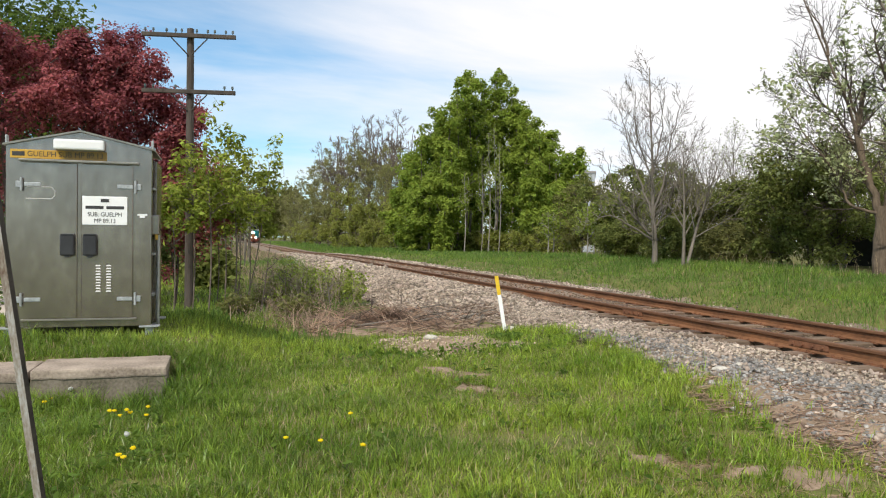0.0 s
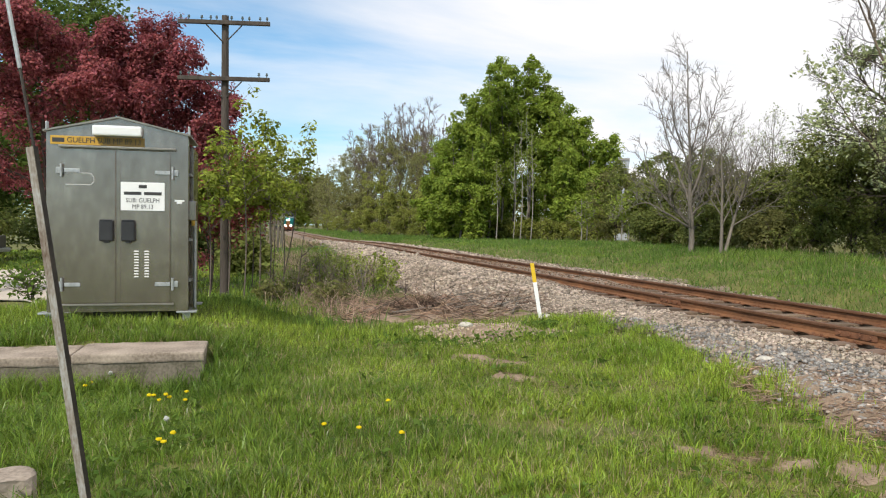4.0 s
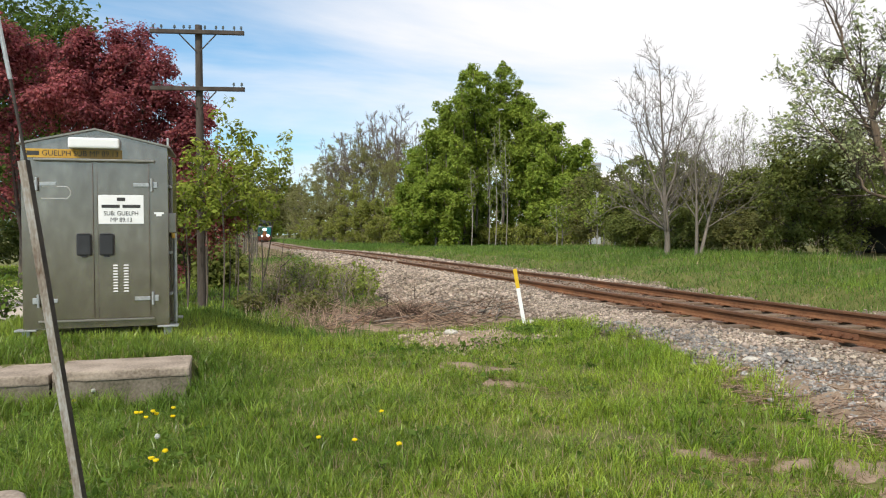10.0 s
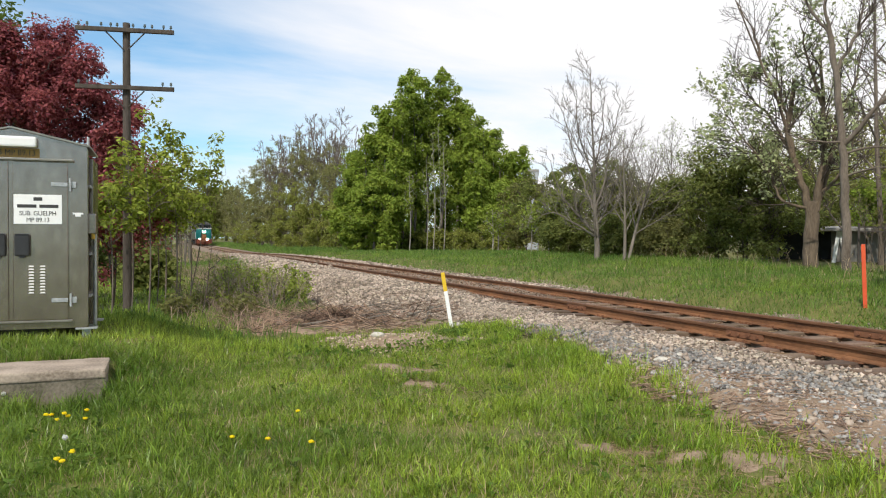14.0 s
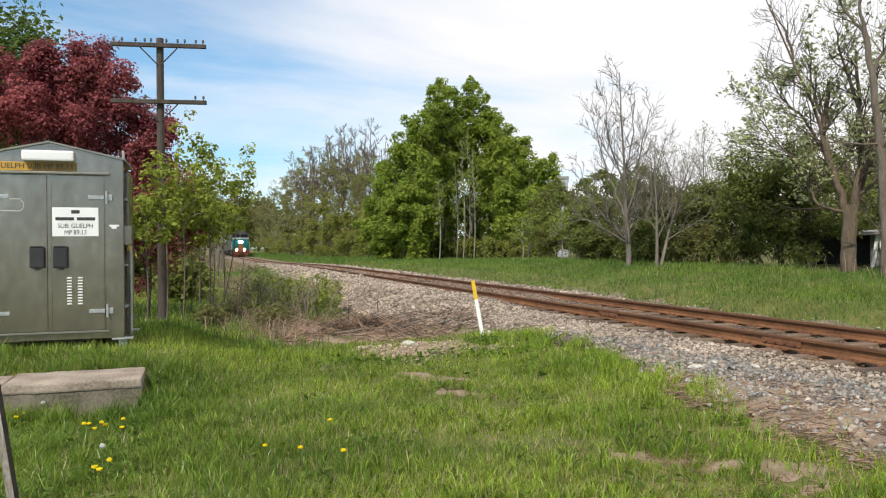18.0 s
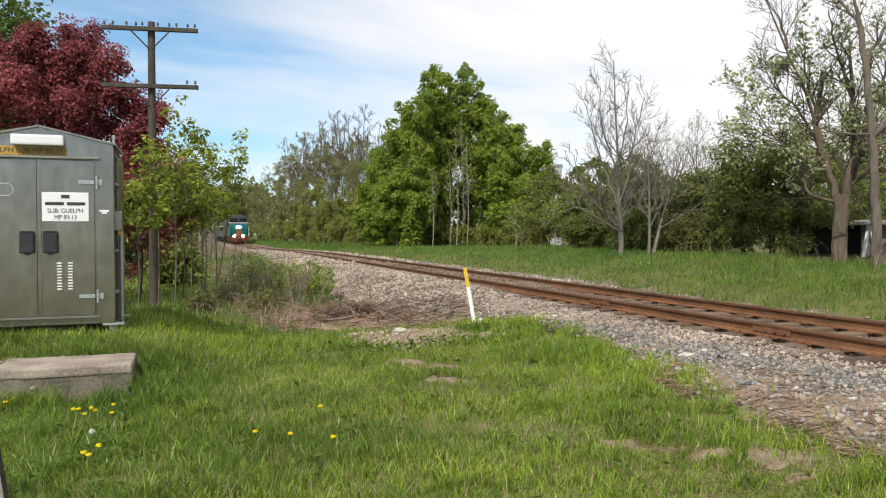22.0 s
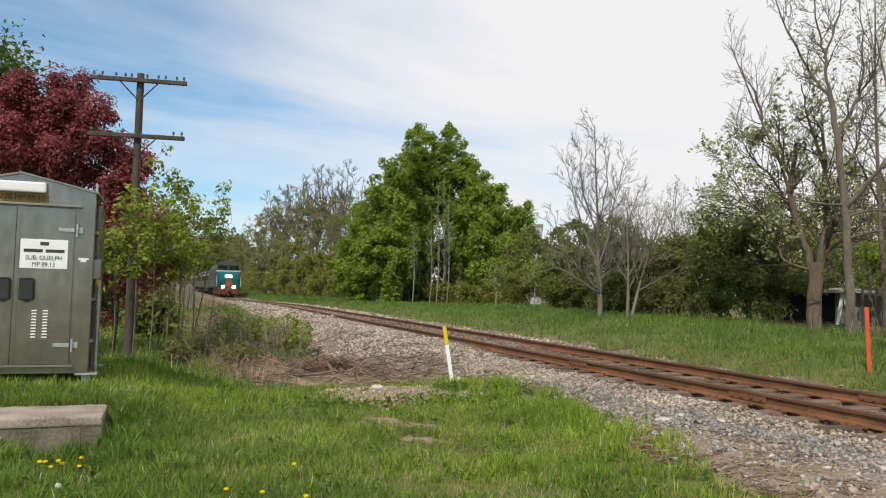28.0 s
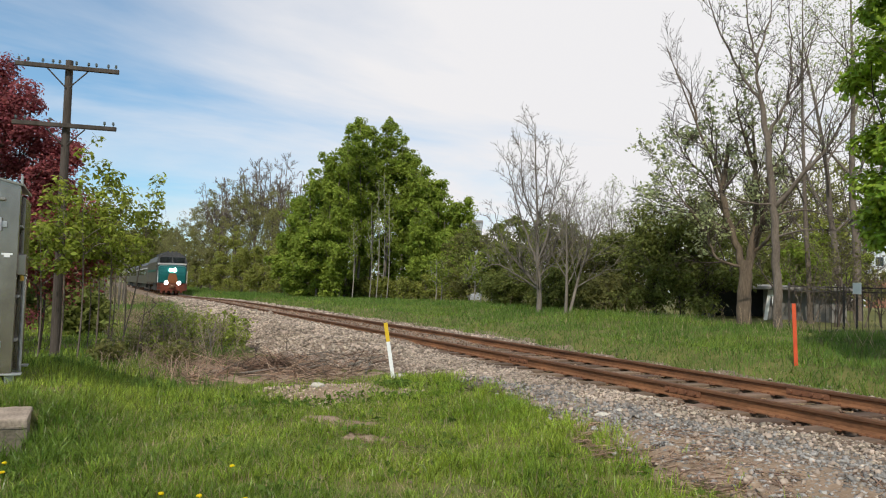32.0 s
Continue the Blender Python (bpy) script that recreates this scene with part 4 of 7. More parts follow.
    part("badge", emb, M["white"], cab, "small pale badge")
    for sx in (-1, 1):
        eye = bmesh.new()
        box(eye, sx * (W + 0.005) - 0.012, sx * (W + 0.005) + 0.012, 0.02, 0.10, ZE + 0.015, ZE + 0.12, bevel=0.01)
        part("lifting_eye", eye, M["zinc"], cab)
        for y in (0.02, D - 0.2):
            leg = bmesh.new()
            box(leg, sx * (W - 0.02) - 0.045, sx * (W - 0.02) + 0.045, y, y + 0.09, -0.06, Z0, bevel=0.006)
            box(leg, sx * (W - 0.02) - 0.11, sx * (W - 0.02) + 0.12, y - 0.05, y + 0.13, Z0 - 0.022, Z0 - 0.002, bevel=0.004)
            part("leg", leg, M["zinc"], cab, "galvanised flanged leg")
    part("cable_duct", boxed(-0.35, 0.35, 0.35, 0.8, -0.05, Z0), M["black"], cab)


build_cabinet()

# low concrete wall in front of the cabinet
for x0, x1 in ((-1.545, -0.36), (-3.4, -1.57)):
    wall = thing("concrete_block", "weathered low concrete retaining block with worn edges", "concrete block", (0, 0, 0), group="concrete blocks")
    # the base's colour holds moss and the painted shade below the cap
    part("block", boxed(x0, x1, 7.78, 8.46, -0.75, -0.19 - (0.015 if x0 < -2 else 0), bevel=0.004), M["mossy_shade"], wall, "mossy base with shade painted into its darker colour")
    cap = bmesh.new()
    box(cap, x0 - 0.0, x1 + 0.0, 7.768, 8.48, -0.192 - (0.015 if x0 < -2 else 0), -0.10 - (0.015 if x0 < -2 else 0), bevel=0.02)
    bmesh.ops.subdivide_edges(cap, edges=[e for e in cap.edges if e.calc_length() > 0.4], cuts=24)
    for v in cap.verts:
        v.co += Vector((0, 1, 0.6)) * 0.006 * noise.noise(v.co * 7) + Vector((0, 0.5, 1)) * 0.004 * noise.noise(v.co * 25)
    part("cap", cap, M["concrete"], wall, "worn tan concrete cap")
chunk = bmesh.new()
bmesh.ops.create_icosphere(chunk, subdivisions=3, radius=0.2)
for v in chunk.verts:
    p = v.co.copy()
    v.co = Vector((max(-0.17, min(0.17, p.x)), max(-0.14, min(0.14, p.y)), max(-0.1, min(0.11, p.z)))) * (1 + 0.09 * noise.noise(p * 9))
ob = thing("concrete_chunk", "broken lump of pale concrete lying in the grass", "rock", (-1.2, 4.62, gz(-1.2, 4.62) + 0.06), 20)
part("lump", chunk, M["concrete"], ob)


# ---- posts ----
def build_posts():
    # a leaning galvanised post with a thin rod on it
    post = thing("leaning_post", "leaning galvanised steel post with a thin rod", "post", (-0.515, 3.57, gz(-0.515, 3.57)))
    a, b = Vector((0, 0, -0.1)), Vector((-0.255, -0.02, 1.44 - gz(-0.515, 3.57)))
    d = (b - a)
    zd = d.normalized()
    yd = zd.cross(Vector((1, 0, 0))).normalized()
    m = Matrix.Translation(a) @ Matrix((yd.cross(zd), yd, zd)).transposed().to_4x4()
    u = bmesh.new()
    L = d.length
    section = [(-0.018, -0.010), (0.018, -0.010), (0.018, 0.014), (0.014, 0.014), (0.014, -0.005), (-0.014, -0.005), (-0.014, 0.014), (-0.018, 0.014)]
    lo = [u.verts.new((x, y, 0)) for x, y in section]
    hi = [u.verts.new((x, y, L)) for x, y in section]
    for i in range(8):
        u.faces.new((lo[i], lo[(i + 1) % 8], hi[(i + 1) % 8], hi[i]))
    u.faces.new(hi); u.faces.new(lo[::-1])
    bmesh.ops.recalc_face_normals(u, faces=u.faces)
    bmesh.ops.rotate(u, verts=u.verts, cent=(0, 0, 0), matrix=Matrix.Rotation(radians(-28), 3, "Z"))
    bmesh.ops.transform(u, matrix=m, verts=u.verts)
    part("channel", u, M["zinc_rust"], post)
    # dark strip added on the side turned from the sun, painting its shade
    edge = boxed(0.0182, 0.0202, -0.010, 0.014, 0.0, L)
    bmesh.ops.rotate(edge, verts=edge.verts, cent=(0, 0, 0), matrix=Matrix.Rotation(radians(-28), 3, "Z"))
    bmesh.ops.transform(edge, matrix=m, verts=edge.verts)
    part("shade_side_strip", edge, M["iron"], post, "dark strip painting the post's shaded side")
    z0 = gz(-0.515, 3.57)
    p0, p1, p2 = Vector((-0.235, -0.02, 1.38 - z0)), Vector((-0.295, -0.02, 1.755 - z0)), Vector((-0.42, -0.02, 2.5 - z0))
    part("rod", rod(bmesh.new(), p0, p1, 0.006, sides=8), M["iron"], post, "thin dark rod")
    part("sleeve", rod(bmesh.new(), p1, p2, 0.0085, sides=10), M["zinc"], post, "pale grey sleeve")
    # track-side markers
    z0 = gz(4.40, 11.10)
    mk = thing("marker_post", "white marker post with a yellow top", "post", (4.40, 11.10, z0), -18)
    lean = Matrix.Rotation(radians(-9.5), 4, "Y")
    part("stake", boxed(-0.029, 0.029, -0.008, 0.008, -0.08, 0.57, bevel=0.004, m=lean), M["white"], mk)
    part("reflective_top", boxed(-0.0295, 0.0295, -0.0085, 0.0085, 0.57, 0.87, bevel=0.004, m=lean), M["yellow"], mk, "yellow painted top")
    rx, ry = 10.55, 8.88
    z0 = gz(rx, ry)
    rp = thing("red_post", "bright orange-red flat marker post in the grass", "post", (rx, ry, z0), -40)
    part("stake", boxed(-0.03, 0.03, -0.012, 0.012, -0.1, 1.05 - z0, bevel=0.005, m=Matrix.Rotation(radians(-2.2), 4, "Y")), M["orange"], rp)


build_posts()


def build_pole():
    px, py = -0.52, 16.6
    z0 = gz(px, py)
    H = 5.45 - z0
    pole = thing("utility_pole", "old wooden line pole with two crossarms", "utility pole", (px, py, z0), -9)
    part("mast", rod(bmesh.new(), (0, 0, -0.2), (0, 0, H), 0.09, 0.07, 14), M["pole_wood"], pole)
    for z, pins in ((H - 0.17, (-0.87, -0.71, -0.45, -0.27, -0.15, 0.15, 0.37, 0.51, 0.73, 0.87)), (H - 1.32, (-0.87, -0.71, -0.27, 0.71, 0.87))):
        arm = part("crossarm", boxed(-0.93, 0.93, -0.16, -0.075, z - 0.04, z + 0.042, bevel=0.01), M["pole_wood"], pole, "wooden crossarm")
        for sx in (-1, 1):
            part("brace", rod(bmesh.new(), (sx * 0.36, -0.12, z - 0.05), (sx * 0.04, -0.09, z - 0.38), 0.014, sides=6), M["iron"], pole)
        for x in pins:
            pin = bmesh.new()
            rod(pin, (x, -0.12, z + 0.03), (x, -0.12, z + 0.085), 0.010, sides=6)
            rod(pin, (x, -0.12, z + 0.08), (x, -0.12, z + 0.135), 0.027, 0.020, 10)
            part("insulator", pin, M["glass_ins"], arm, "small glass insulator")


build_pole()


# ---- train ----
def wheel_mesh(r):
    bm = bmesh.new()
    rod(bm, (-0.07, 0, 0), (0.07, 0, 0), r, sides=24)
    rod(bm, (-0.10, 0, 0), (-0.07, 0, 0), r + 0.03, sides=24)
    return bm


def bogie(parent, y, axles, r=0.5):
    for s in (-1, 1):
        fr = bmesh.new()
        box(fr, s * 1.02 - 0.07, s * 1.02 + 0.07, y - axles[-1] - 0.6, y + axles[-1] + 0.6, 0.42, 0.78, bevel=0.05)
        for a in axles:
            for k in (-1, 1):
                box(fr, s * 1.02 - 0.09, s * 1.02 + 0.12, y + k * a - 0.2, y + k * a + 0.2, 0.30, 0.68, bevel=0.04)
        part("bogie_frame", fr, M["loco_dark"], parent)
        for a in axles:
            for k in ((-1, 1) if a else (1,)):
                w = part("wheel", wheel_mesh(r), M["rust_dark"], parent)
                w.matrix_basis = pose(s * 0.7525, y + k * a, r, 0, 0, 0 if s < 0 else 180)


def build_loco():
    # the nose looks towards -y; its face is at y = 0
    lo = thing("locomotive", "grey and teal diesel locomotive with lit headlights", "locomotive", (7.7525, 84, -0.36))
    body = bmesh.new()
    side = [(-1.52, 1.25), (1.52, 1.25), (1.54, 3.55), (1.30, 4.12), (0.7, 4.42), (-0.7, 4.42), (-1.30, 4.12), (-1.54, 3.55)]
    extruded(side, 2.5, 17.0, body)
    part("engine_hood", body, M["loco_grey"], lo, "silver-grey body")
    cab = bmesh.new()
    extruded([(-1.53, 1.25), (1.53, 1.25), (1.55, 3.55), (1.34, 4.2), (0.75, 4.55), (-0.75, 4.55), (-1.34, 4.2), (-1.55, 3.55)], 0.95, 2.52, cab)
    part("cab", cab, M["loco_dark"], lo, "dark sooty cab")
    roof = bmesh.new()
    box(roof, -0.75, 0.75, 1.0, 2.4, 4.53, 4.62, bevel=0.03)
    box(roof, -0.9, 0.9, 4.0, 12.0, 4.38, 4.62, bevel=0.05)
    for k in (-0.45, 0.0, 0.45):
        rod(roof, (k, 1.1, 4.68), (k, 1.7, 4.68), 0.06, 0.1, 10)
    part("roof_gear", roof, M["loco_dark"], lo, "dark roof gear and horns")
    nose = bmesh.new()
    pf = [(0.02, 1.2), (0.0, 2.3), (0.16, 3.02), (0.95, 3.22), (0.97, 1.2)]
    a = [nose.verts.new((-1.42, y, z)) for y, z in pf]
    b = [nose.verts.new((1.42, y, z)) for y, z in pf]
    for i in range(5):
        nose.faces.new((a[i], a[(i + 1) % 5], b[(i + 1) % 5], b[i]))
    nose.faces.new(a[::-1]); nose.faces.new(b)
    bmesh.ops.recalc_face_normals(nose, faces=nose.faces)
    bmesh.ops.bevel(nose, geom=nose.edges[:], offset=0.12, segments=3, affect="EDGES")
    part("nose", nose, M["teal"], lo, "teal nose")
    band = boxed(-1.5, 1.5, 0.90, 0.955, 3.24, 3.42, bevel=0.01)
    part("pale_band", band, M["scuffed"], lo, "pale band under the windscreen")
    screen = bmesh.new()
    for x0, x1 in ((-1.28, -0.06), (0.06, 1.28)):
        box(screen, x0, x1, 0.915, 0.95, 3.46, 4.08, bevel=0.02)
    part("windscreen", screen, M["window"], lo, "dark windscreen panes")
    front = bmesh.new()
    for x0, x1 in ((-1.36, 1.36),):
        box(front, x0, x1, 0.925, 0.945, 3.43, 4.22, bevel=0.01)
    part("windscreen_surround", front, M["loco_dark"], lo)
    wedge = bmesh.new()
    v = [wedge.verts.new(p) for p in ((-0.62, -0.015, 1.25), (0.62, -0.015, 1.25), (0.34, -0.03, 2.3), (-0.34, -0.03, 2.3), (-0.62, 0.1, 1.25), (0.62, 0.1, 1.25), (0.34, 0.1, 2.3), (-0.34, 0.1, 2.3))]
    for q in ((0, 1, 2, 3), (4, 7, 6, 5), (0, 4, 5, 1), (2, 6, 7, 3), (1, 5, 6, 2), (0, 3, 7, 4)):
        wedge.faces.new([v[i] for i in q])
    bmesh.ops.recalc_face_normals(wedge, faces=wedge.faces)
    part("nose_door", wedge, M["door_brown"], lo, "brown-orange nose panel")
    pil = bmesh.new()
    extruded([(-1.5, 0.42), (1.5, 0.42), (1.53, 1.22), (-1.53, 1.22)], -0.12, 0.5, pil)
    for k in range(5):
        box(pil, -1.2 + k * 0.5, -0.98 + k * 0.5, -0.2, -0.1, 0.2, 0.5, bevel=0.01)
    part("pilot", pil, M["pilot"], lo, "red-orange pilot plate")
    for s in (-1, 1):
        for z in (0.5, 0.8, 1.1):
            part("step", boxed(s * 1.36 - 0.16, s * 1.36 + 0.16, -0.2, -0.11, z, z + 0.04), M["loco_dark"], lo)
    cp = bmesh.new()
    box(cp, -0.16, 0.16, -0.65, -0.1, 0.74, 1.02, bevel=0.05)
    box(cp, -0.3, 0.3, -0.2, -0.1, 0.66, 1.1, bevel=0.03)
    part("coupler", cp, M["rust_dark"], lo)
    for x, z, r in ((-0.19, 2.66, 0.19), (0.19, 2.66, 0.19)):
        part("headlight", rod(bmesh.new(), (x, -0.03, z), (x, 0.25, z), r, sides=20), M["lamp"], lo, "lit white headlight")
    for x in (-0.66, 0.66):
        lamp = part("ditch_light", rod(bmesh.new(), (x, -0.22, 1.27), (x, -0.04, 1.27), 0.20, sides=20), M["lamp"], lo, "lit white ditch light")
        part("lamp_housing", rod(bmesh.new(), (x, -0.19, 1.27), (x, 0.05, 1.27), 0.235, sides=20), M["loco_dark"], lamp)
    for s in (-1, 1):
        part("handrail", rod(bmesh.new(), (s * 1.5, 0.1, 1.3), (s * 1.5, 0.1, 2.6), 0.025, sides=6), M["white"], lo)
    for s in (-1, 1):
        part("side_window", boxed(s * 1.545 - 0.02, s * 1.545 + 0.02, 1.2, 2.2, 2.9, 3.5, bevel=0.015), M["window"], lo)
        part("side_stripe", boxed(s * 1.55 - 0.01, s * 1.55 + 0.01, 2.6, 16.8, 2.5, 2.7), M["teal"], lo)
    part("fuel_tank", boxed(-1.25, 1.25, 6.4, 10.8, 0.35, 1.25, bevel=0.12), M["loco_dark"], lo)
    bogie(lo, 3.8, (1.37,))
    bogie(lo, 13.6, (1.37,))
    return lo


def build_coach():
    co = thing("passenger_coach", "grey passenger coach behind the locomotive", "railway coach", (7.7525, 102, -0.36), group="coaches of the train")
    body = bmesh.new()
    extruded([(-1.5, 1.05), (1.5, 1.05), (1.53, 2.6), (1.45, 3.5), (0.95, 3.95), (-0.95, 3.95), (-1.45, 3.5), (-1.53, 2.6)], 0.4, 25.5, body)
    part("body", body, M["loco_grey"], co)
    for s in (-1, 1):
        for k in range(10):
            part("coach_window", boxed(s * 1.53 - 0.012, s * 1.53 + 0.012, 2.6 + k * 2.1, 4.1 + k * 2.1, 2.2, 2.9, bevel=0.01), M["window"], co)
        part("stripe", boxed(s * 1.535 - 0.008, s * 1.535 + 0.008, 0.5, 25.4, 2.98, 3.08), M["white"], co)
    part("end_door", boxed(-0.45, 0.45, 0.34, 0.41, 1.1, 3.2, bevel=0.02), M["loco_dark"], co)
    part("underframe", boxed(-1.2, 1.2, 7.5, 18.5, 0.45, 1.06, bevel=0.08), M["loco_dark"], co)
    bogie(co, 3.2, (1.25,), 0.46)
    bogie(co, 22.8, (1.25,), 0.46)
    return co


loco = build_loco()
coach = build_coach()
coaches = [coach, copy_thing(coach, pose(7.7525, 128, -0.36)), copy_thing(coach, pose(7.7525, 154, -0.36))]


# ---- trees and shrubs ----
def crown(h, r, low=0.25, k=0):
    """Lobes of an uneven crown of height h and half-width r."""
    q = random.Random(k)
    out = [((0, 0, h * (0.5 + low / 2)), (r * 0.8, r * 0.8, h * (0.5 - low / 2)))]
    for _ in range(6):
        a, t = q.uniform(0, 6.28), q.uniform(0.1, 0.85)
        out.append(((r * 0.62 * math.cos(a) * (1 - 0.6 * t), r * 0.62 * math.sin(a) * (1 - 0.6 * t), h * (low + (0.9 - low) * t)), (r * q.uniform(0.35, 0.6), r * q.uniform(0.35, 0.6), h * q.uniform(0.09, 0.17))))
    return out


# left of the line
tree("red_leaf_tree", "crab apple tree with dense crimson spring leaves", (-4.2, 18.6, gz(-4.2, 18.6)),
     [((0, 0, 3.6), (2.9, 2.2, 2.2)), ((-2.2, -0.5, 3.8), (2.4, 2, 1.9)), ((2.0, -0.6, 1.9), (1.6, 1.3, 1.7)), ((-0.6, 0.4, 5.0), (2.4, 1.5, 1.2)), ((2.7, -0.3, 4.0), (1.2, 0.9, 0.9)), ((-2.4, -0.6, 5.6), (1.8, 1.4, 1.1)), ((1.2, 0, 5.2), (1.5, 1.0, 0.9)), ((-0.5, 0, 5.9), (1.4, 1.0, 0.6)), ((1.9, 0, 4.8), (1.4, 1.1, 1.0)), ((2.7, -0.2, 3.3), (1.2, 1.0, 1.1)), ((3.2, -0.3, 4.3), (0.9, 0.8, 0.9), 5), ((3.5, -0.4, 3.2), (0.7, 0.6, 0.9), 4), ((1.7, -0.3, 4.7), (1.6, 1.1, 1.2), 14), ((-1.8, -0.7, 5.5), (2.2, 1.3, 1.3), 16), ((2.0, -0.2, 5.5), (1.3, 1.0, 0.7), 7)], 5.6,
     "red_leaf", 115000, 0.056, 620, 0.0055, 0.5, "dark_bark", 11, stems=2, clumps=1900, clump_r=0.33)
tree("red_leaf_shrub", "low crimson-leaved shrub beside the pole", (-0.9, 18.2, gz(-0.9, 18.2)), [((0, 0, 2.3), (1.1, 0.8, 0.8)), ((0.5, 0, 1.9), (0.8, 0.6, 0.6)), ((0.4, 0, 3.0), (0.8, 0.6, 0.7))], 3.4, "red_leaf", 14000, 0.056, 140, 0.004, 0.5, "dark_bark", 12, spread=0.16, category="shrub", stems=2)
tree("maple_tree", "tall green maple behind the red tree", spot(-13.5, 29), crown(10.6, 3.0, 0.3, 3), 9.5, "deep_green", 20000, 0.125, 300, 0.009, 0.5, "bark", 13, spread=0.4)
tree("maple_tree", "green maple beside the drive, partly in shade", spot(-18.5, 34), crown(8.0, 3.4, 0.2, 4), 8.0, "deep_green", 14000, 0.16, 220, 0.009, 0.5, "bark", 14, spread=0.4)
SAPLINGS = ((-3.3, 15.2, 2.9, 0.65, 1), (-0.9, 15.0, 4.1, 0.75, 2), (0.2, 17.5, 3.3, 0.55, 3), (-2.4, 20.5, 3.3, 0.7, 4), (1.2, 22.5, 4.2, 0.45, 5), (-2.0, 17.8, 3.4, 0.7, 6), (-0.3, 20.0, 3.2, 0.8, 7), (0.2, 24.0, 3.6, 0.5, 8), (1.7, 18.5, 3.9, 0.36, 9), (0.9, 16.0, 3.8, 0.75, 10), (-2.0, 15.6, 3.6, 0.75, 11), (1.9, 17.4, 3.3, 0.5, 12))
for az, d, h, r, k in SAPLINGS:
    tree("sapling", "slender young tree with fresh yellow-green leaves", spot(az, d), [((0 if k != 9 else 0.55, 0, h * (0.70 if k != 9 else 0.8)), (r, r, h * (0.22 if k != 9 else 0.14))), ((0.12 if k not in (5, 9) else 0.3 if k == 5 else 0.7, 0, h * 0.92), (r * 0.35, r * 0.3, h * 0.12))], h, "sapling", 1000 if k not in (5, 9) else 560, 0.068, 90, 0.0026, 0.45,
         "bark", 40 + k, group="saplings by the track", trunk_top=0.95, clumps=75, clump_r=0.17, lean=(0, 0) if k != 9 else (0.65, 0))
rs = random.Random(9)
for k in range(34):
    d = rs.uniform(24, 80)
    az = rs.uniform(-2.0, 1.6 - 18.0 / d)
    x, y, z = spot(az, d)
    if x > 4.4:
        continue
    h = rs.uniform(3.2, 5.0) * (1 + (d - 24) / 80)
    tree("bare_sapling", "thin leafless sapling by the track", (x, y, z), [((0, 0, h * 0.62), (0.55, 0.55, h * 0.36))], h, "bud" if k % 3 == 0 else "thicket", 150, 0.08, 50, 0.006, 0.42, "pale_bark" if k % 2 else "bark", 60 + k, spread=0.12,
         group="bare saplings by the track", trunk_top=0.95, sides=4)
for k in range(26):
    d = rs.uniform(36, 100)
    az = rs.uniform(0.3, 2.15 - 9.0 / d)
    h = rs.uniform(3.4, 5.2) * (1 + (d - 36) / 90)
    tree("bare_sapling", "slender grey leafless sapling by the track", spot(az, d), [((0, 0, h * 0.66), (0.3, 0.3, h * 0.33))], h, "bud", 90, 0.08, 26, 0.009, 0.42, "pale_bark", 700 + k, spread=0.1, group="bare saplings by the track", trunk_top=0.97, sides=4)
for k, (az, d, h, r) in enumerate(((-5.5, 34, 2.2, 1.6), (-2.0, 32, 2.0, 1.4), (-8, 40, 3.0, 2.2), (-13, 37, 3.0, 2.4), (-17, 41, 3.5, 2.6), (-1.2, 40, 2.6, 1.2), (-21, 30, 3.0, 2.0), (-1.0, 25, 1.2, 0.7))):
    tree("dark_shrub", "dense dark green garden shrub", spot(az, d), crown(h, r, 0.05, k), h, "cedar", 3600, 0.15, 90, 0.008, 0.45, "dark_bark", 90 + k, spread=0.25, category="shrub", group="garden shrubs", stems=3)
for k, (az, d, h, r) in enumerate(((-6, 70, 9, 4), (-3.2, 80, 9, 4.2), (-2.6, 95, 10, 4.0), (-12, 75, 10, 5), (-18, 70, 9, 5), (2.0, 240, 19, 9), (3.6, 300, 22, 12), (-1.6, 190, 16, 8), (-1.2, 150, 12, 5), (-1.6, 120, 12, 5), (3.0, 250, 18, 8), (1.1, 225, 14, 6), (2.3, 240, 14, 7), (4.4, 290, 22, 10), (-3.5, 110, 11, 5))):
    tree("far_tree", "distant tree in pale spring leaf", spot(az, d), crown(h, r, 0.1, 20 + k), h, "olive" if k % 3 else "spring", 2600, 0.013 * d ** 0.75, 150, 0.02, 0.45, "bark", 110 + k, spread=r * 0.12, group="far trees", sides=4)

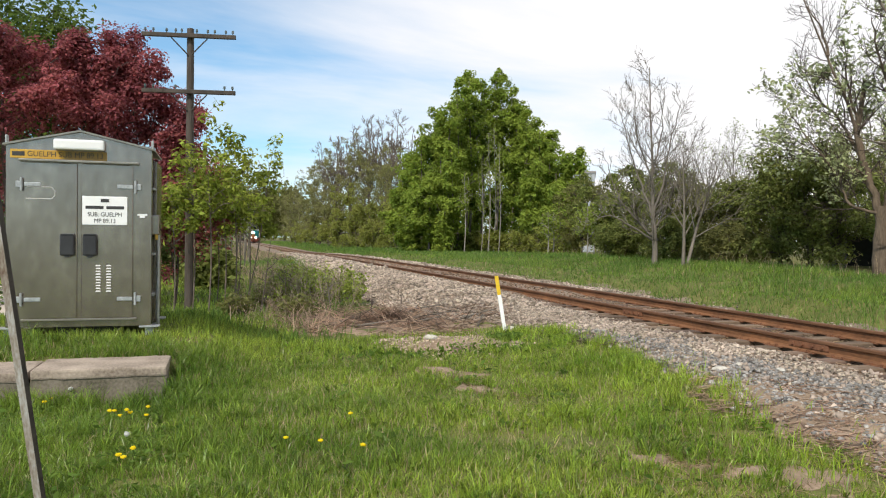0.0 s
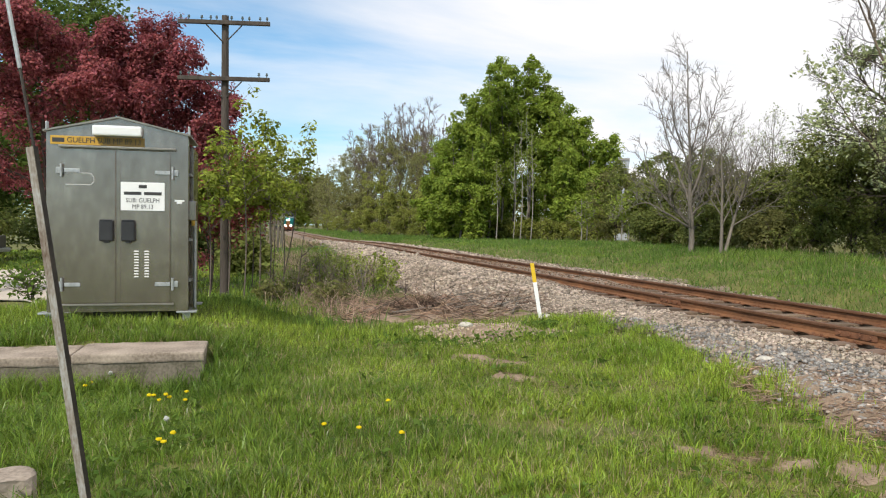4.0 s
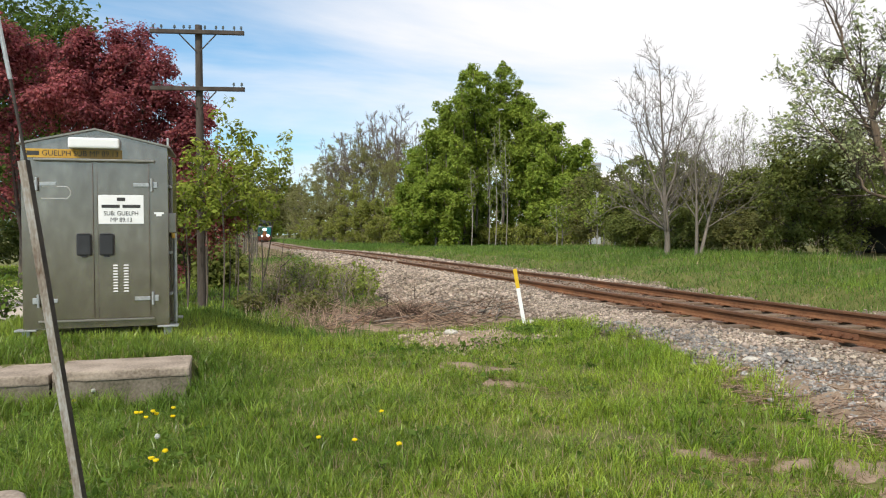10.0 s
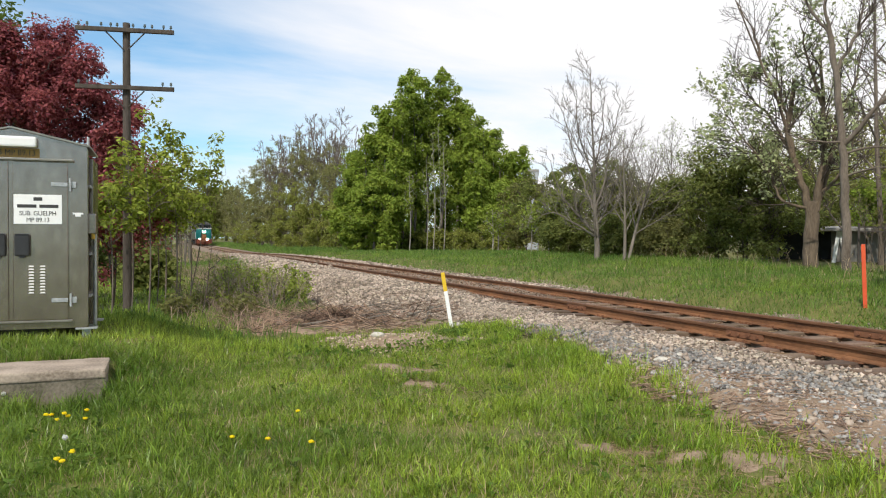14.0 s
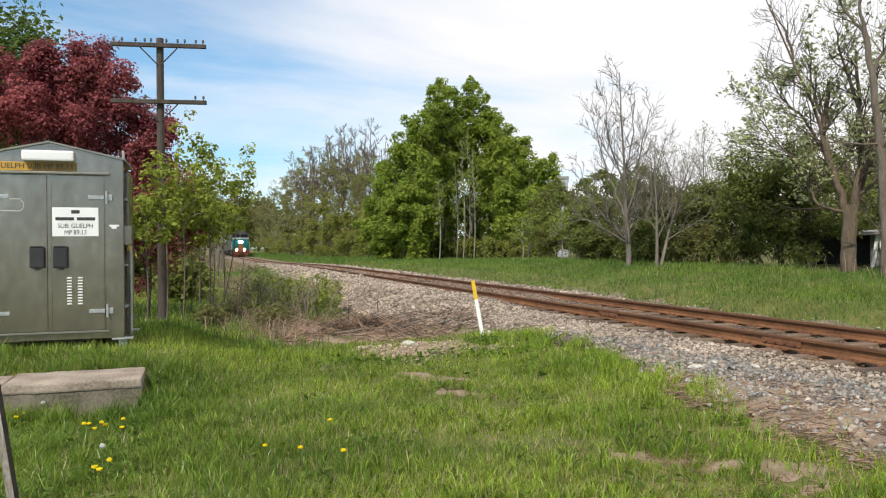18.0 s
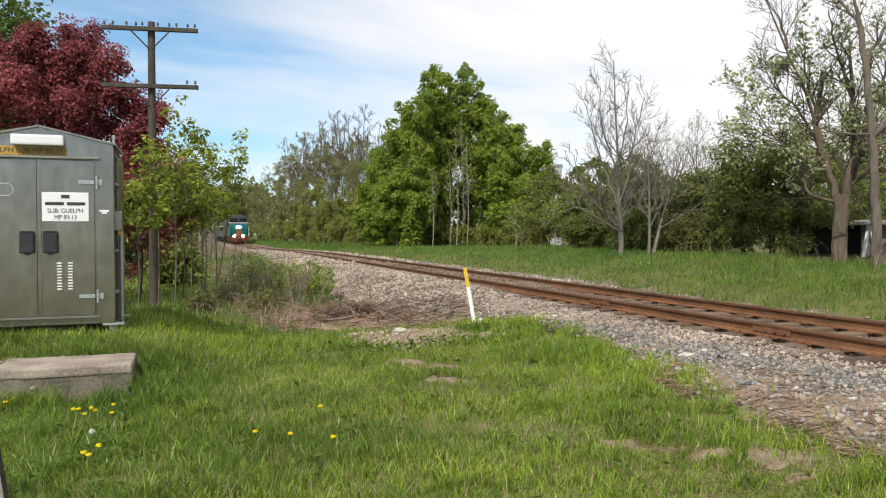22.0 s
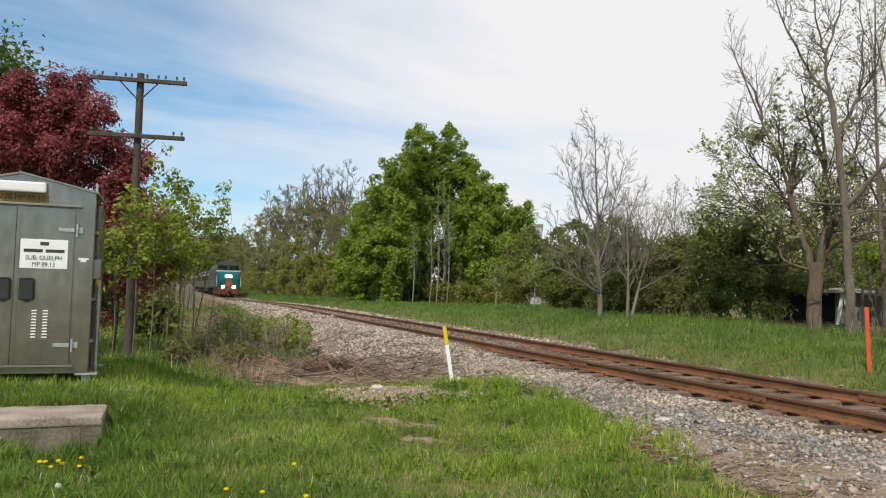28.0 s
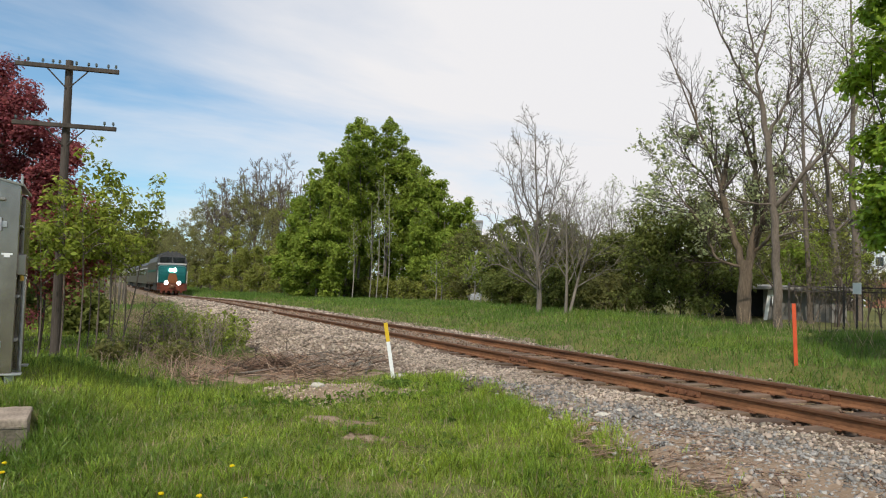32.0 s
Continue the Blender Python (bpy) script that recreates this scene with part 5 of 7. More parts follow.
# right of the line: the far wood, from the distance towards the camera
FAR = ((4.9, 215, 16, 6, "olive"), (5.6, 185, 16, 6, "olive"), (6.5, 158, 17, 6.0, "olive"), (7.6, 135, 18.0, 5.5, "olive"), (8.6, 118, 17.5, 5.2, "olive"), (10.0, 106, 16.5, 5.2, "olive"), (9.2, 92, 8.5, 3.2, "thicket"), (11.6, 96, 14, 4.5, "olive"), (12.8, 84, 11.5, 4.2, "olive"),
       (13.4, 72, 6.5, 2.8, "thicket"), (11.8, 76, 5.4, 2.4, "thicket"), (10.2, 82, 5.2, 2.2, "thicket"), (8.0, 102, 6.5, 2.6, "olive"), (6.9, 122, 7.0, 3.2, "olive"), (14.6, 100, 14, 5, "olive"), (16.5, 90, 12, 5, "olive"), (19, 95, 11, 6, "olive"), (22.5, 88, 9, 5, "olive"), (25.5, 78, 7.0, 4, "olive"), (30, 70, 6, 4, "olive"), (34, 66, 6, 4, "olive"), (38, 60, 5.5, 4, "olive"), (42, 58, 5.5, 4, "olive"), (46, 50, 7, 3.6, "olive"), (49.5, 52, 8, 4, "olive"), (52, 56, 7, 3.0, "olive"), (58.3, 52, 9.5, 3.4, "olive"), (47.2, 46, 9.0, 3.4, "olive"), (50.4, 45, 9.6, 3.4, "thicket"), (53.0, 49, 9.4, 2.6, "olive"), (57.0, 54, 10.0, 2.8, "olive"), (44.6, 44, 7.5, 3.0, "olive"), (61, 46, 9, 4, "olive"))
for k, (az, d, h, r, lf) in enumerate(FAR):
    tree("wood_tree", "woodland tree in thin olive-green spring leaf", spot(az, d), crown(h, r, 0.04, 40 + k), h, "wood_leaf" if lf == "olive" else lf, 15000 if az < 16 else 7000, 0.07 + 0.0004 * d, 240, 0.024, 0.44, "bark", 130 + k, group="woodland edge trees", sides=3, stems=2, clumps=260, clump_r=0.07 * r + 0.22, shell=0.1)
for k, (az, d, h, w) in enumerate(((11.9, 100, 17.6, 3.6), (10.6, 106, 16.8, 3.0), (9.2, 116, 17.0, 3.2), (7.9, 130, 17.2, 3.4), (13.2, 94, 14.5, 2.6))):
    limbed("bare_tree", "tall leafless tree with a rounded crown above the woodland edge", spot(az, d), az, [(0.26, 0.10, 0.4, ((0, 0, 0), (0.1, 0, h * 0.35), (0, 0, h * 0.62)))]
           + [(0.11, 0.03, 1.3, ((0, 0, h * (0.40 + 0.02 * i)), (w * 0.45 * math.sin(i * 2.4), w * 0.45 * math.cos(i * 2.4), h * 0.66), (w * math.sin(i * 2.4) * (0.55 + 0.09 * (i % 6)), w * math.cos(i * 2.4), h * (0.80 + 0.035 * ((i * 5) % 6))))) for i in range(9)],
           150 + k, "bark", reach=w * 0.55, group="bare trees", twig=0.022)
# the poplar clump: two leafy sides and a high middle on bare stems
def column(h, r, low, k):
    """Lobes of a tall ragged crown that narrows to its top."""
    q = random.Random(k)
    out = []
    for i in range(9):
        t = (i + 0.5) / 9
        w = r * (0.55 + 0.75 * t if t < 0.35 else 1.05 - 0.95 * (t - 0.35) ** 1.1)
        a = q.uniform(0, 6.28)
        out.append(((0.32 * w * math.cos(a), 0.32 * w * math.sin(a), h * (low + (0.97 - low) * t)), (w * q.uniform(0.62, 0.95), w * q.uniform(0.62, 0.95), h * (1 - low) * 0.085), w * w))
    return out


POPLARS = ((13.2, 56, 6.6, 1.9, 0.0), (14.6, 55, 8.8, 1.9, 0.0), (16.0, 54, 10.4, 1.9, 0.02), (17.3, 54, 13.0, 2.1, 0.05), (15.2, 51, 5.4, 1.8, 0.0), (16.9, 51, 7.6, 1.7, 0.03), (13.9, 52, 4.2, 1.6, 0.0), (18.2, 56, 13.8, 1.7, 0.25),
           (19.1, 58, 13.9, 2.0, 0.42), (20.2, 58, 14.4, 2.1, 0.46), (21.4, 57, 12.6, 1.8, 0.42), (22.5, 54, 10.2, 1.6, 0.10), (23.5, 53, 9.0, 1.7, 0.02), (24.7, 52, 7.8, 1.7, 0.0), (25.9, 51, 7.3, 1.7, 0.0), (23.3, 50, 6.2, 1.5, 0.0), (25.0, 49, 4.6, 1.4, 0.0),
           (18.7, 64, 8.0, 2.0, 0.1), (20.6, 64, 8.0, 2.0, 0.1), (16.7, 56, 11.6, 2.1, 0.25), (15.3, 57, 9.6, 2.1, 0.15), (14.0, 57, 7.8, 2.0, 0.1), (22.0, 57, 11.4, 1.8, 0.35), (23.0, 56, 10.2, 1.9, 0.2), (24.2, 55, 8.9, 1.9, 0.1), (17.9, 59, 12.8, 2.1, 0.3))
for k, (az, d, h, r, low) in enumerate(POPLARS):
    tree("poplar_tree", "leafy poplar in fresh green spring foliage" if low < 0.2 else "tall poplar with a bare lower trunk", spot(az, d), column(h, r, low, 70 + k), h, "green", 11000, 0.135, 190, 0.010, 0.5, "pale_bark" if low > 0.2 else "bark", 160 + k,
         group="poplar clump", sides=4, trunk_top=0.93, clumps=280, clump_r=0.40, shell=0.15)
for k, (az, d) in enumerate(((17.9, 50), (19.7, 51), (20.5, 50.5), (20.1, 52), (19.2, 51.5), (24.2, 38), (24.6, 38.5), (27.6, 34), (28.4, 33), (27.1, 33.5))):
    h = (5.6, 8.6, 7.8, 9.2, 6.8)[k] if k < 5 else 2.4
    tree("birch_stem", "pale slender young birch with few leaves", spot(az, d), [((0, 0, h * 0.65), (0.5, 0.5, h * 0.34))], h, "spring", 300, 0.1, 40, 0.009, 0.42, "white_bark", 180 + k, spread=0.15, group="pale birch stems", trunk_top=0.95, sides=5)
THICKET = ((5.2, 150, 4.5, 3.0), (5.9, 132, 4.0, 3.0), (6.7, 116, 4.0, 2.8), (7.6, 100, 3.6, 2.6), (8.7, 90, 3.4, 2.6), (9.8, 81, 3.2, 2.4), (11.1, 73, 3.0, 2.2), (12.4, 67, 2.6, 2.0), (13.6, 62, 2.4, 1.8), (15.2, 57, 1.9, 1.6), (17.0, 55, 1.7, 1.5), (18.8, 54, 1.5, 1.5), (20.5, 52.5, 1.6, 1.5), (22.2, 50, 1.7, 1.5), (24.0, 47, 1.9, 1.5), (25.6, 44, 2.0, 1.5))
for k, (az, d, h, r) in enumerate(THICKET):
    tree("thicket_shrub", "low tangled shrub at the foot of the trees", spot(az, d), crown(h, r, 0.02, 170 + k), h, "thicket", 4200, 0.10, 110, 0.009, 0.45, "bark", 500 + k, clumps=60, clump_r=0.42, category="shrub", group="shrubs at the foot of the trees", stems=3, sides=3)
# shrubs between the poplars and the big trees
HEDGE = ((26.7, 41, 4.7, 2.2, "olive"), (28.5, 37, 4.5, 2.3, "cedar"), (30.5, 33, 4.1, 2.2, "cedar"), (32.5, 30, 3.8, 2.0, "cedar"), (34.8, 29, 3.2, 2.0, "olive"), (36.8, 28, 2.8, 1.8, "olive"), (38.4, 27, 3.1, 1.7, "cedar"), (40.3, 24, 3.4, 1.5, "cedar"),
         (42.2, 23.5, 3.9, 1.7, "cedar"), (43.8, 24, 3.6, 1.5, "cedar"), (29.5, 30, 1.5, 1.3, "cedar"), (33.5, 27, 1.5, 1.3, "cedar"), (37, 25, 1.3, 1.2, "olive"), (45.5, 34, 3.6, 2.4, "cedar"), (48, 38, 4.2, 2.6, "olive"), (51.5, 44, 5, 3, "spring"),
         (50.2, 27, 2.6, 1.0, "green"), (58, 40, 4, 3, "olive"), (62, 40, 5, 3, "cedar"))
for k, (az, d, h, r, lf) in enumerate(HEDGE):
    tree("hedge_shrub", "dense shrub of dull green leaves along the bank" if lf != "cedar" else "dark green cedar along the bank", spot(az, d), crown(h, r, 0.02, 90 + k), h, lf, 12000 if d < 33 else 6500, 0.062 if d < 33 else 0.10, 150, 0.007, 0.45, "dark_bark", 200 + k,
         category="shrub", group="shrubs along the bank", stems=3, sides=3, clumps=130, clump_r=0.34, shell=0.1)
# bare trees before the hedge
limbed("bare_tree", "leafless young ash with wide upswept branches", spot(31.9, 24, -0.27), 31.9, (
    (0.105, 0.012, 5.5, ((0, 0, -0.1), (0.02, 0, 1.2), (-0.06, 0, 2.4), (-0.12, 0.05, 4.0), (-0.2, 0, 6.3))),
    (0.05, 0.008, 5.5, ((0.0, 0, 1.1), (-0.6, 0.1, 1.75), (-1.05, 0.1, 2.3), (-1.4, 0, 3.4))),
    (0.04, 0.008, 4, ((0.0, 0, 1.0), (-0.7, -0.2, 1.45), (-1.3, -0.3, 1.75), (-1.75, -0.3, 1.6))),
    (0.045, 0.008, 5.5, ((-0.03, 0, 1.8), (-0.4, 0.2, 2.7), (-0.8, 0.3, 4.0), (-1.05, 0.2, 5.0))),
    (0.045, 0.008, 5.5, ((0.0, 0, 1.9), (0.3, -0.1, 2.9), (0.45, 0.1, 4.0), (0.75, 0.1, 5.2))),
    (0.045, 0.008, 5.5, ((0.0, 0, 1.3), (0.35, 0.2, 2.0), (0.8, 0.3, 3.1), (1.15, 0.2, 4.2))),
    (0.035, 0.007, 4, ((-0.1, 0, 2.9), (-0.5, -0.4, 4.1), (-0.6, -0.5, 5.5))),
    (0.035, 0.007, 4, ((-0.1, 0, 3.0), (0.15, 0.5, 4.2), (0.25, 0.5, 5.7)))), 231, "pale_bark", reach=0.95, group="bare trees", twig=0.006, wild=0.06)
branching("bare_tree", "smaller leafless tree with a forked trunk", spot(33.9, 23.5, -0.2), 3.9, 0.06, 232, 14, 0.28, 40, 0.55, "pale_bark", group="bare trees", stems=((0.05, 0), (0.3, 0.1)), thin=0.5)
branching("bare_tree", "thin leafless tree behind the shrubs", spot(37.0, 33), 5.4, 0.05, 233, 11, 0.3, 34, 0.45, "pale_bark", "bud", 700, 0.06, group="bare trees", stems=((0.1, 0), (-0.22, 0.1), (0.3, 0.05)))
branching("bare_tree", "thin leafless tree behind the shrubs", spot(39.2, 36), 5.0, 0.05, 234, 10, 0.3, 34, 0.45, "pale_bark", "bud", 600, 0.06, group="bare trees", stems=((0.1, 0), (-0.25, 0.1)))
limbed("old_willow", "broad old tree with several pale trunks and sparse young leaves", spot(46.5, 20.3, -0.27), 46.5, (
    (0.19, 0.15, 0, ((0, 0, -0.15), (-0.03, 0, 0.9), (0.0, 0, 1.9))),
    (0.105, 0.05, 4, ((-0.04, 0, 1.7), (-0.3, 0.1, 2.6), (-0.52, 0.15, 3.6), (-0.42, 0.2, 4.9))),
    (0.115, 0.03, 5, ((0.06, 0, 1.7), (0.2, -0.1, 2.6), (0.25, -0.1, 3.7), (0.17, -0.05, 5.5))),
    (0.08, 0.035, 4.5, ((0.10, 0.1, 1.8), (0.38, 0.3, 2.9), (0.5, 0.4, 3.8), (0.56, 0.4, 5.1))),
    (0.06, 0.008, 4, ((-0.45, 0.1, 3.0), (-0.68, 0, 4.1), (-1.33, -0.1, 5.8), (-1.96, -0.1, 7.5))),
    (0.040, 0.008, 3, ((-1.2, -0.1, 5.5), (-1.35, 0.1, 6.2), (-1.75, 0.2, 7.0))),
    (0.045, 0.008, 8, ((-0.1, -0.05, 1.75), (-0.65, -0.3, 1.95), (-1.0, -0.4, 2.7), (-1.7, -0.5, 3.7), (-2.15, -0.5, 4.5))),
    (0.05, 0.010, 5, ((0.14, -0.05, 2.1), (0.55, -0.3, 2.5), (0.75, -0.4, 3.0), (0.95, -0.4, 3.9))),
    (0.045, 0.008, 9, ((-0.45, 0.1, 3.1), (-1.0, 0.4, 4.1), (-1.5, 0.5, 4.7), (-1.9, 0.5, 5.5))),
    (0.04, 0.008, 9, ((-0.3, 0.1, 2.6), (-1.1, 0.3, 3.1), (-1.8, 0.3, 3.3), (-2.5, 0.2, 3.4))),
    (0.05, 0.010, 6, ((-0.5, 0.15, 3.8), (-0.75, 0.6, 4.8), (-0.9, 0.7, 6.0))),
    (0.05, 0.010, 6, ((0.2, -0.1, 4.2), (-0.1, -0.4, 5.2), (-0.3, -0.5, 6.2))),
    (0.05, 0.010, 6, ((0.5, 0.4, 3.9), (0.9, 0.8, 4.8), (1.1, 0.9, 5.9)))), 241, "tan_bark", "dark_bark", "bud", 4200, 0.078, 0.06,
    lambda u, v, h: h > 2.0 and u < 0.9 and not (h > 5.6 and u < -1.0), reach=1.0, bunch=3, twig=0.005)
limbed("tall_bare_tree", "tall bare tree with a straight trunk and a forked top", spot(48.7, 18.4, -0.62), 48.7, (
    (0.115, 0.055, 0.6, ((0, 0, -0.1), (-0.05, 0, 1.8), (-0.13, 0, 3.4), (-0.29, 0, 5.0), (-0.42, 0, 5.95))),
    (0.04, 0.008, 4.5, ((-0.40, 0, 5.85), (-0.72, 0.1, 6.3), (-1.18, 0.2, 7.3), (-1.5, 0.2, 8.2), (-1.6, 0.2, 8.9))),
    (0.04, 0.008, 4.5, ((-0.42, 0, 5.9), (-0.52, -0.1, 6.8), (-0.66, -0.15, 7.6), (-0.8, -0.2, 8.9))),
    (0.032, 0.008, 4.5, ((-0.52, -0.1, 6.7), (-0.3, 0.2, 7.5), (-0.1, 0.3, 8.6))),
    (0.048, 0.008, 4.5, ((-0.28, 0, 4.95), (0.13, 0.1, 5.8), (0.22, 0.2, 6.7), (0.17, 0.2, 8.0))),
    (0.03, 0.008, 4.5, ((0.1, 0.1, 5.7), (0.5, 0.0, 6.5), (0.75, -0.1, 7.6))),
    (0.06, 0.010, 4, ((-0.1, 0, 3.4), (0.66, -0.2, 4.3), (1.1, -0.2, 4.9), (1.7, -0.2, 6.3))),
    (0.03, 0.006, 3, ((-0.1, 0, 3.45), (-0.6, -0.3, 3.45), (-1.1, -0.4, 3.6), (-1.9, -0.4, 4.1))),
    (0.03, 0.006, 3.5, ((-0.1, 0, 3.2), (0.5, 0.3, 3.35), (1.0, 0.4, 3.2), (1.6, 0.4, 3.0))),
    (0.03, 0.006, 3, ((-0.08, 0, 2.7), (0.5, -0.3, 2.85), (1.3, -0.4, 2.8)))), 242, "bark", "dark_bark", "bud", 700, 0.045, 0.04, lambda u, v, h: h > 4.6, reach=0.75, twig=0.005)
for k, (az, d, h) in enumerate(((52.6, 27, 9.5), (53.5, 27.5, 10.5), (55.4, 30, 9.0), (50.6, 24, 9.6), (58.5, 29, 9.0))):
    branching("bare_tree", "bare tree behind the iron fence", spot(az, d), h, (0.12, 0.15, 0.09, 0.08, 0.11)[k % 5], 250 + k, 9, 0.25, 46, 0.42, "bark", "bud", 1100, 0.06, group="bare trees", thin=0.5)
tree("maple_tree", "big maple in full bright green leaf", (12.1, 5.0, gz(12.1, 5.0)), [((0, 0, 5.6), (3.1, 3.0, 3.4)), ((-0.9, 0.9, 4.8), (2.0, 2.2, 2.2)), ((-0.9, 1.0, 7.4), (2.1, 2.2, 2.2)), ((0.2, 1.2, 3.0), (2.2, 2.4, 1.5)), ((0.4, 1.9, 2.4), (1.5, 1.3, 0.8)), ((-1.3, 1.9, 3.0), (1.2, 1.1, 0.9), 7), ((-1.0, 1.9, 4.2), (1.3, 1.2, 1.0), 6), ((-0.6, 2.1, 2.2), (1.1, 1.0, 0.55), 6), ((0.3, 1.9, 1.8), (1.0, 1.0, 0.5), 5), ((-1.3, 1.6, 5.6), (1.2, 1.2, 1.6)), ((-1.2, 1.3, 6.7), (1.1, 1.1, 1.1), 8), ((1.5, 0, 4.5), (2.0, 2.0, 2.2))], 8.5,
     "maple", 190000, 0.070, 900, 0.0065, 0.5, "dark_bark", 261, shell=0.5, clumps=1500, clump_r=0.30)
WOODS = leaf_cloud(np.concatenate([np.stack([(d + r2) * np.sin(a2), (d + r2) * np.cos(a2), h2], 1) for d, r2, a2, h2 in
                                   [(lambda q, n, d: (d, q.uniform(0, 30, n), np.radians(q.uniform(-60, 100, n)), q.uniform(0, 1, n) ** 0.8 * (10 + 4 * np.sin(np.arange(n) * 0.37))))(np.random.RandomState(900 + k), 9000, d) for k, d in enumerate((330, 380))]]), 1.6, np.random.RandomState(990))
thing("far_woods", "far woods in thin spring leaf on the horizon", "woods", kind="stuff", data=mesh("far_woods", WOODS[0], WOODS[1], M["olive"]))


# ---- shed, fence and far buildings ----
def build_right_side():
    x, y, z = spot(48.5, 25, -0.25)
    shed = thing("garden_shed", "low grey board shed with an open dark front", "shed", (x, y, z), -42)
    for k in range(9):
        if 1 <= k <= 3:
            continue
        part("board", boxed(-2.2 + k * 0.46, -2.2 + k * 0.46 + 0.44, 0, 0.05, 0, 1.13 + 0.02 * (k % 3)), M["shed_wall"], shed)
    # black back wall: the shade inside the open shed put into its colour
    part("interior_shade_wall", boxed(-2.2, 1.95, 1.8, 1.9, 0, 1.16), M["black"], shed)
    part("roof", boxed(-2.5, 2.2, -0.35, 2.2, 1.16, 1.25, bevel=0.02, m=Matrix.Rotation(radians(2), 4, "X")), M["shed_roof"], shed, "flat grey roof")
    for k, (px, lean) in enumerate(((-0.35, 8), (0.0, -6))):
        p = part("prop_board", boxed(-0.05, 0.05, -0.2, -0.15, 0, 1.15, m=Matrix.Rotation(radians(lean), 4, "Y")), M["white"], shed, "leaning pale board")
        p.location.x = px
    fence = thing("iron_fence", "dark wrought iron fence with thin bars", "fence", spot(49.3, 19.6), 0)
    p0, p1 = Vector(spot(49.3, 19.6, -0.22)), Vector(spot(59.0, 20.5, -0.22))
    fence.matrix_basis = pose(*p0, 0, 0, math.degrees(math.atan2(p1.y - p0.y, p1.x - p0.x)))
    L = (p1 - p0).length
    for zr in (0.2, 1.14, 1.24):
        part("rail", boxed(0, L, -0.015, 0.015, zr, zr + 0.03), M["iron"], fence)
    bar = None
    for k in range(int(L / 0.13)):
        ob = part("bar", bar or rod(bmesh.new(), (0, 0, 0.05), (0, 0, 1.29), 0.008, sides=6), M["iron"], fence)
        bar = ob.data
        ob.location = (k * 0.13, 0, 0)
    for k in range(4):
        part("post", boxed(k * L / 3 - 0.022, k * L / 3 + 0.022, -0.022, 0.022, -0.1, 1.35, bevel=0.005), M["iron"], fence)
    x, y, z = spot(53.4, 19.0, -0.1)
    sg = thing("notice_board", "small pale notice fixed to the fence", "sign", (x, y, z), -45)
    part("board", boxed(-0.085, 0.085, -0.012, 0.0, 0.98, 1.23, bevel=0.004), M["white"], sg)
    part("stake", boxed(-0.02, 0.02, 0.0, 0.03, -0.05, 1.2), M["iron"], sg)
    x, y, z = spot(55.3, 110)
    hs = thing("small_house", "small brick house with a white gable", "house", (x, y, z), -55)
    part("wall", boxed(-2.6, 2.6, 0, 8, 0, 3.6), M["brick"], hs, "orange brick wall")
    part("gable", extruded([(-2.6, 3.6), (2.6, 3.6), (0, 5.5)], 0.0, 0.2), M["white"], hs, "white boarded gable")
    part("roof", extruded([(-2.9, 3.45), (0, 5.6), (2.9, 3.45), (2.9, 3.6), (0, 5.78), (-2.9, 3.6)], -0.2, 8.2), M["shed_roof"], hs, "grey pitched roof")
    for wx in (-1.6, 0.7):
        part("window", boxed(wx, wx + 0.9, -0.04, 0.05, 1.2, 2.5), M["window"], hs)
    x, y, z = spot(54.0, 150)
    tw = thing("apartment_building", "tall pale apartment block far behind the trees", "building", (x, y, z), -54)
    part("wall", boxed(-3.5, 3.5, 0, 12, 0, 15.5), M["pale_wall"], tw)
    part("roof", boxed(-3.7, 3.7, -0.2, 12.2, 15.5, 15.8), M["shed_roof"], tw)
    for k in range(5):
        for wx in (-2.6, -0.6, 1.4):
            part("window", boxed(wx, wx + 1.2, -0.05, 0.05, 1.2 + 2.9 * k, 2.7 + 2.9 * k), M["window"], tw)
    x, y, z = spot(27.2, 85)
    bd = thing("industrial_building", "pale grey industrial building beyond the trees", "building", (x, y, z), -27)
    part("wall", boxed(-6, 0.6, 0, 12, 0, 8.7), M["far_wall"], bd)
    part("parapet", boxed(-6.1, 0.7, -0.1, 12.1, 8.7, 8.95), M["shed_roof"], bd)
    for k in range(3):
        part("window", boxed(-5 + k * 1.8, -4 + k * 1.8, -0.06, 0.05, 6.1, 7.3), M["window"], bd)


build_right_side()
ru = random.Random(61)
for k in range(6):
    az, d = 50.5 + k * 1.5, ru.uniform(22, 26)
    branching("bare_shrub", "brown twiggy undergrowth behind the iron fence", spot(az, d), ru.uniform(1.6, 2.6), 0.018, 450 + k, 7, 0.15, 36, 0.5, "dark_bark" if k % 2 else "bark", "olive", 260, 0.07, group="undergrowth behind the fence", stems=tuple((ru.uniform(-0.4, 0.4), ru.uniform(-0.4, 0.4)) for _ in range(4)), levels=2, spread=0.15, thin=0.7)


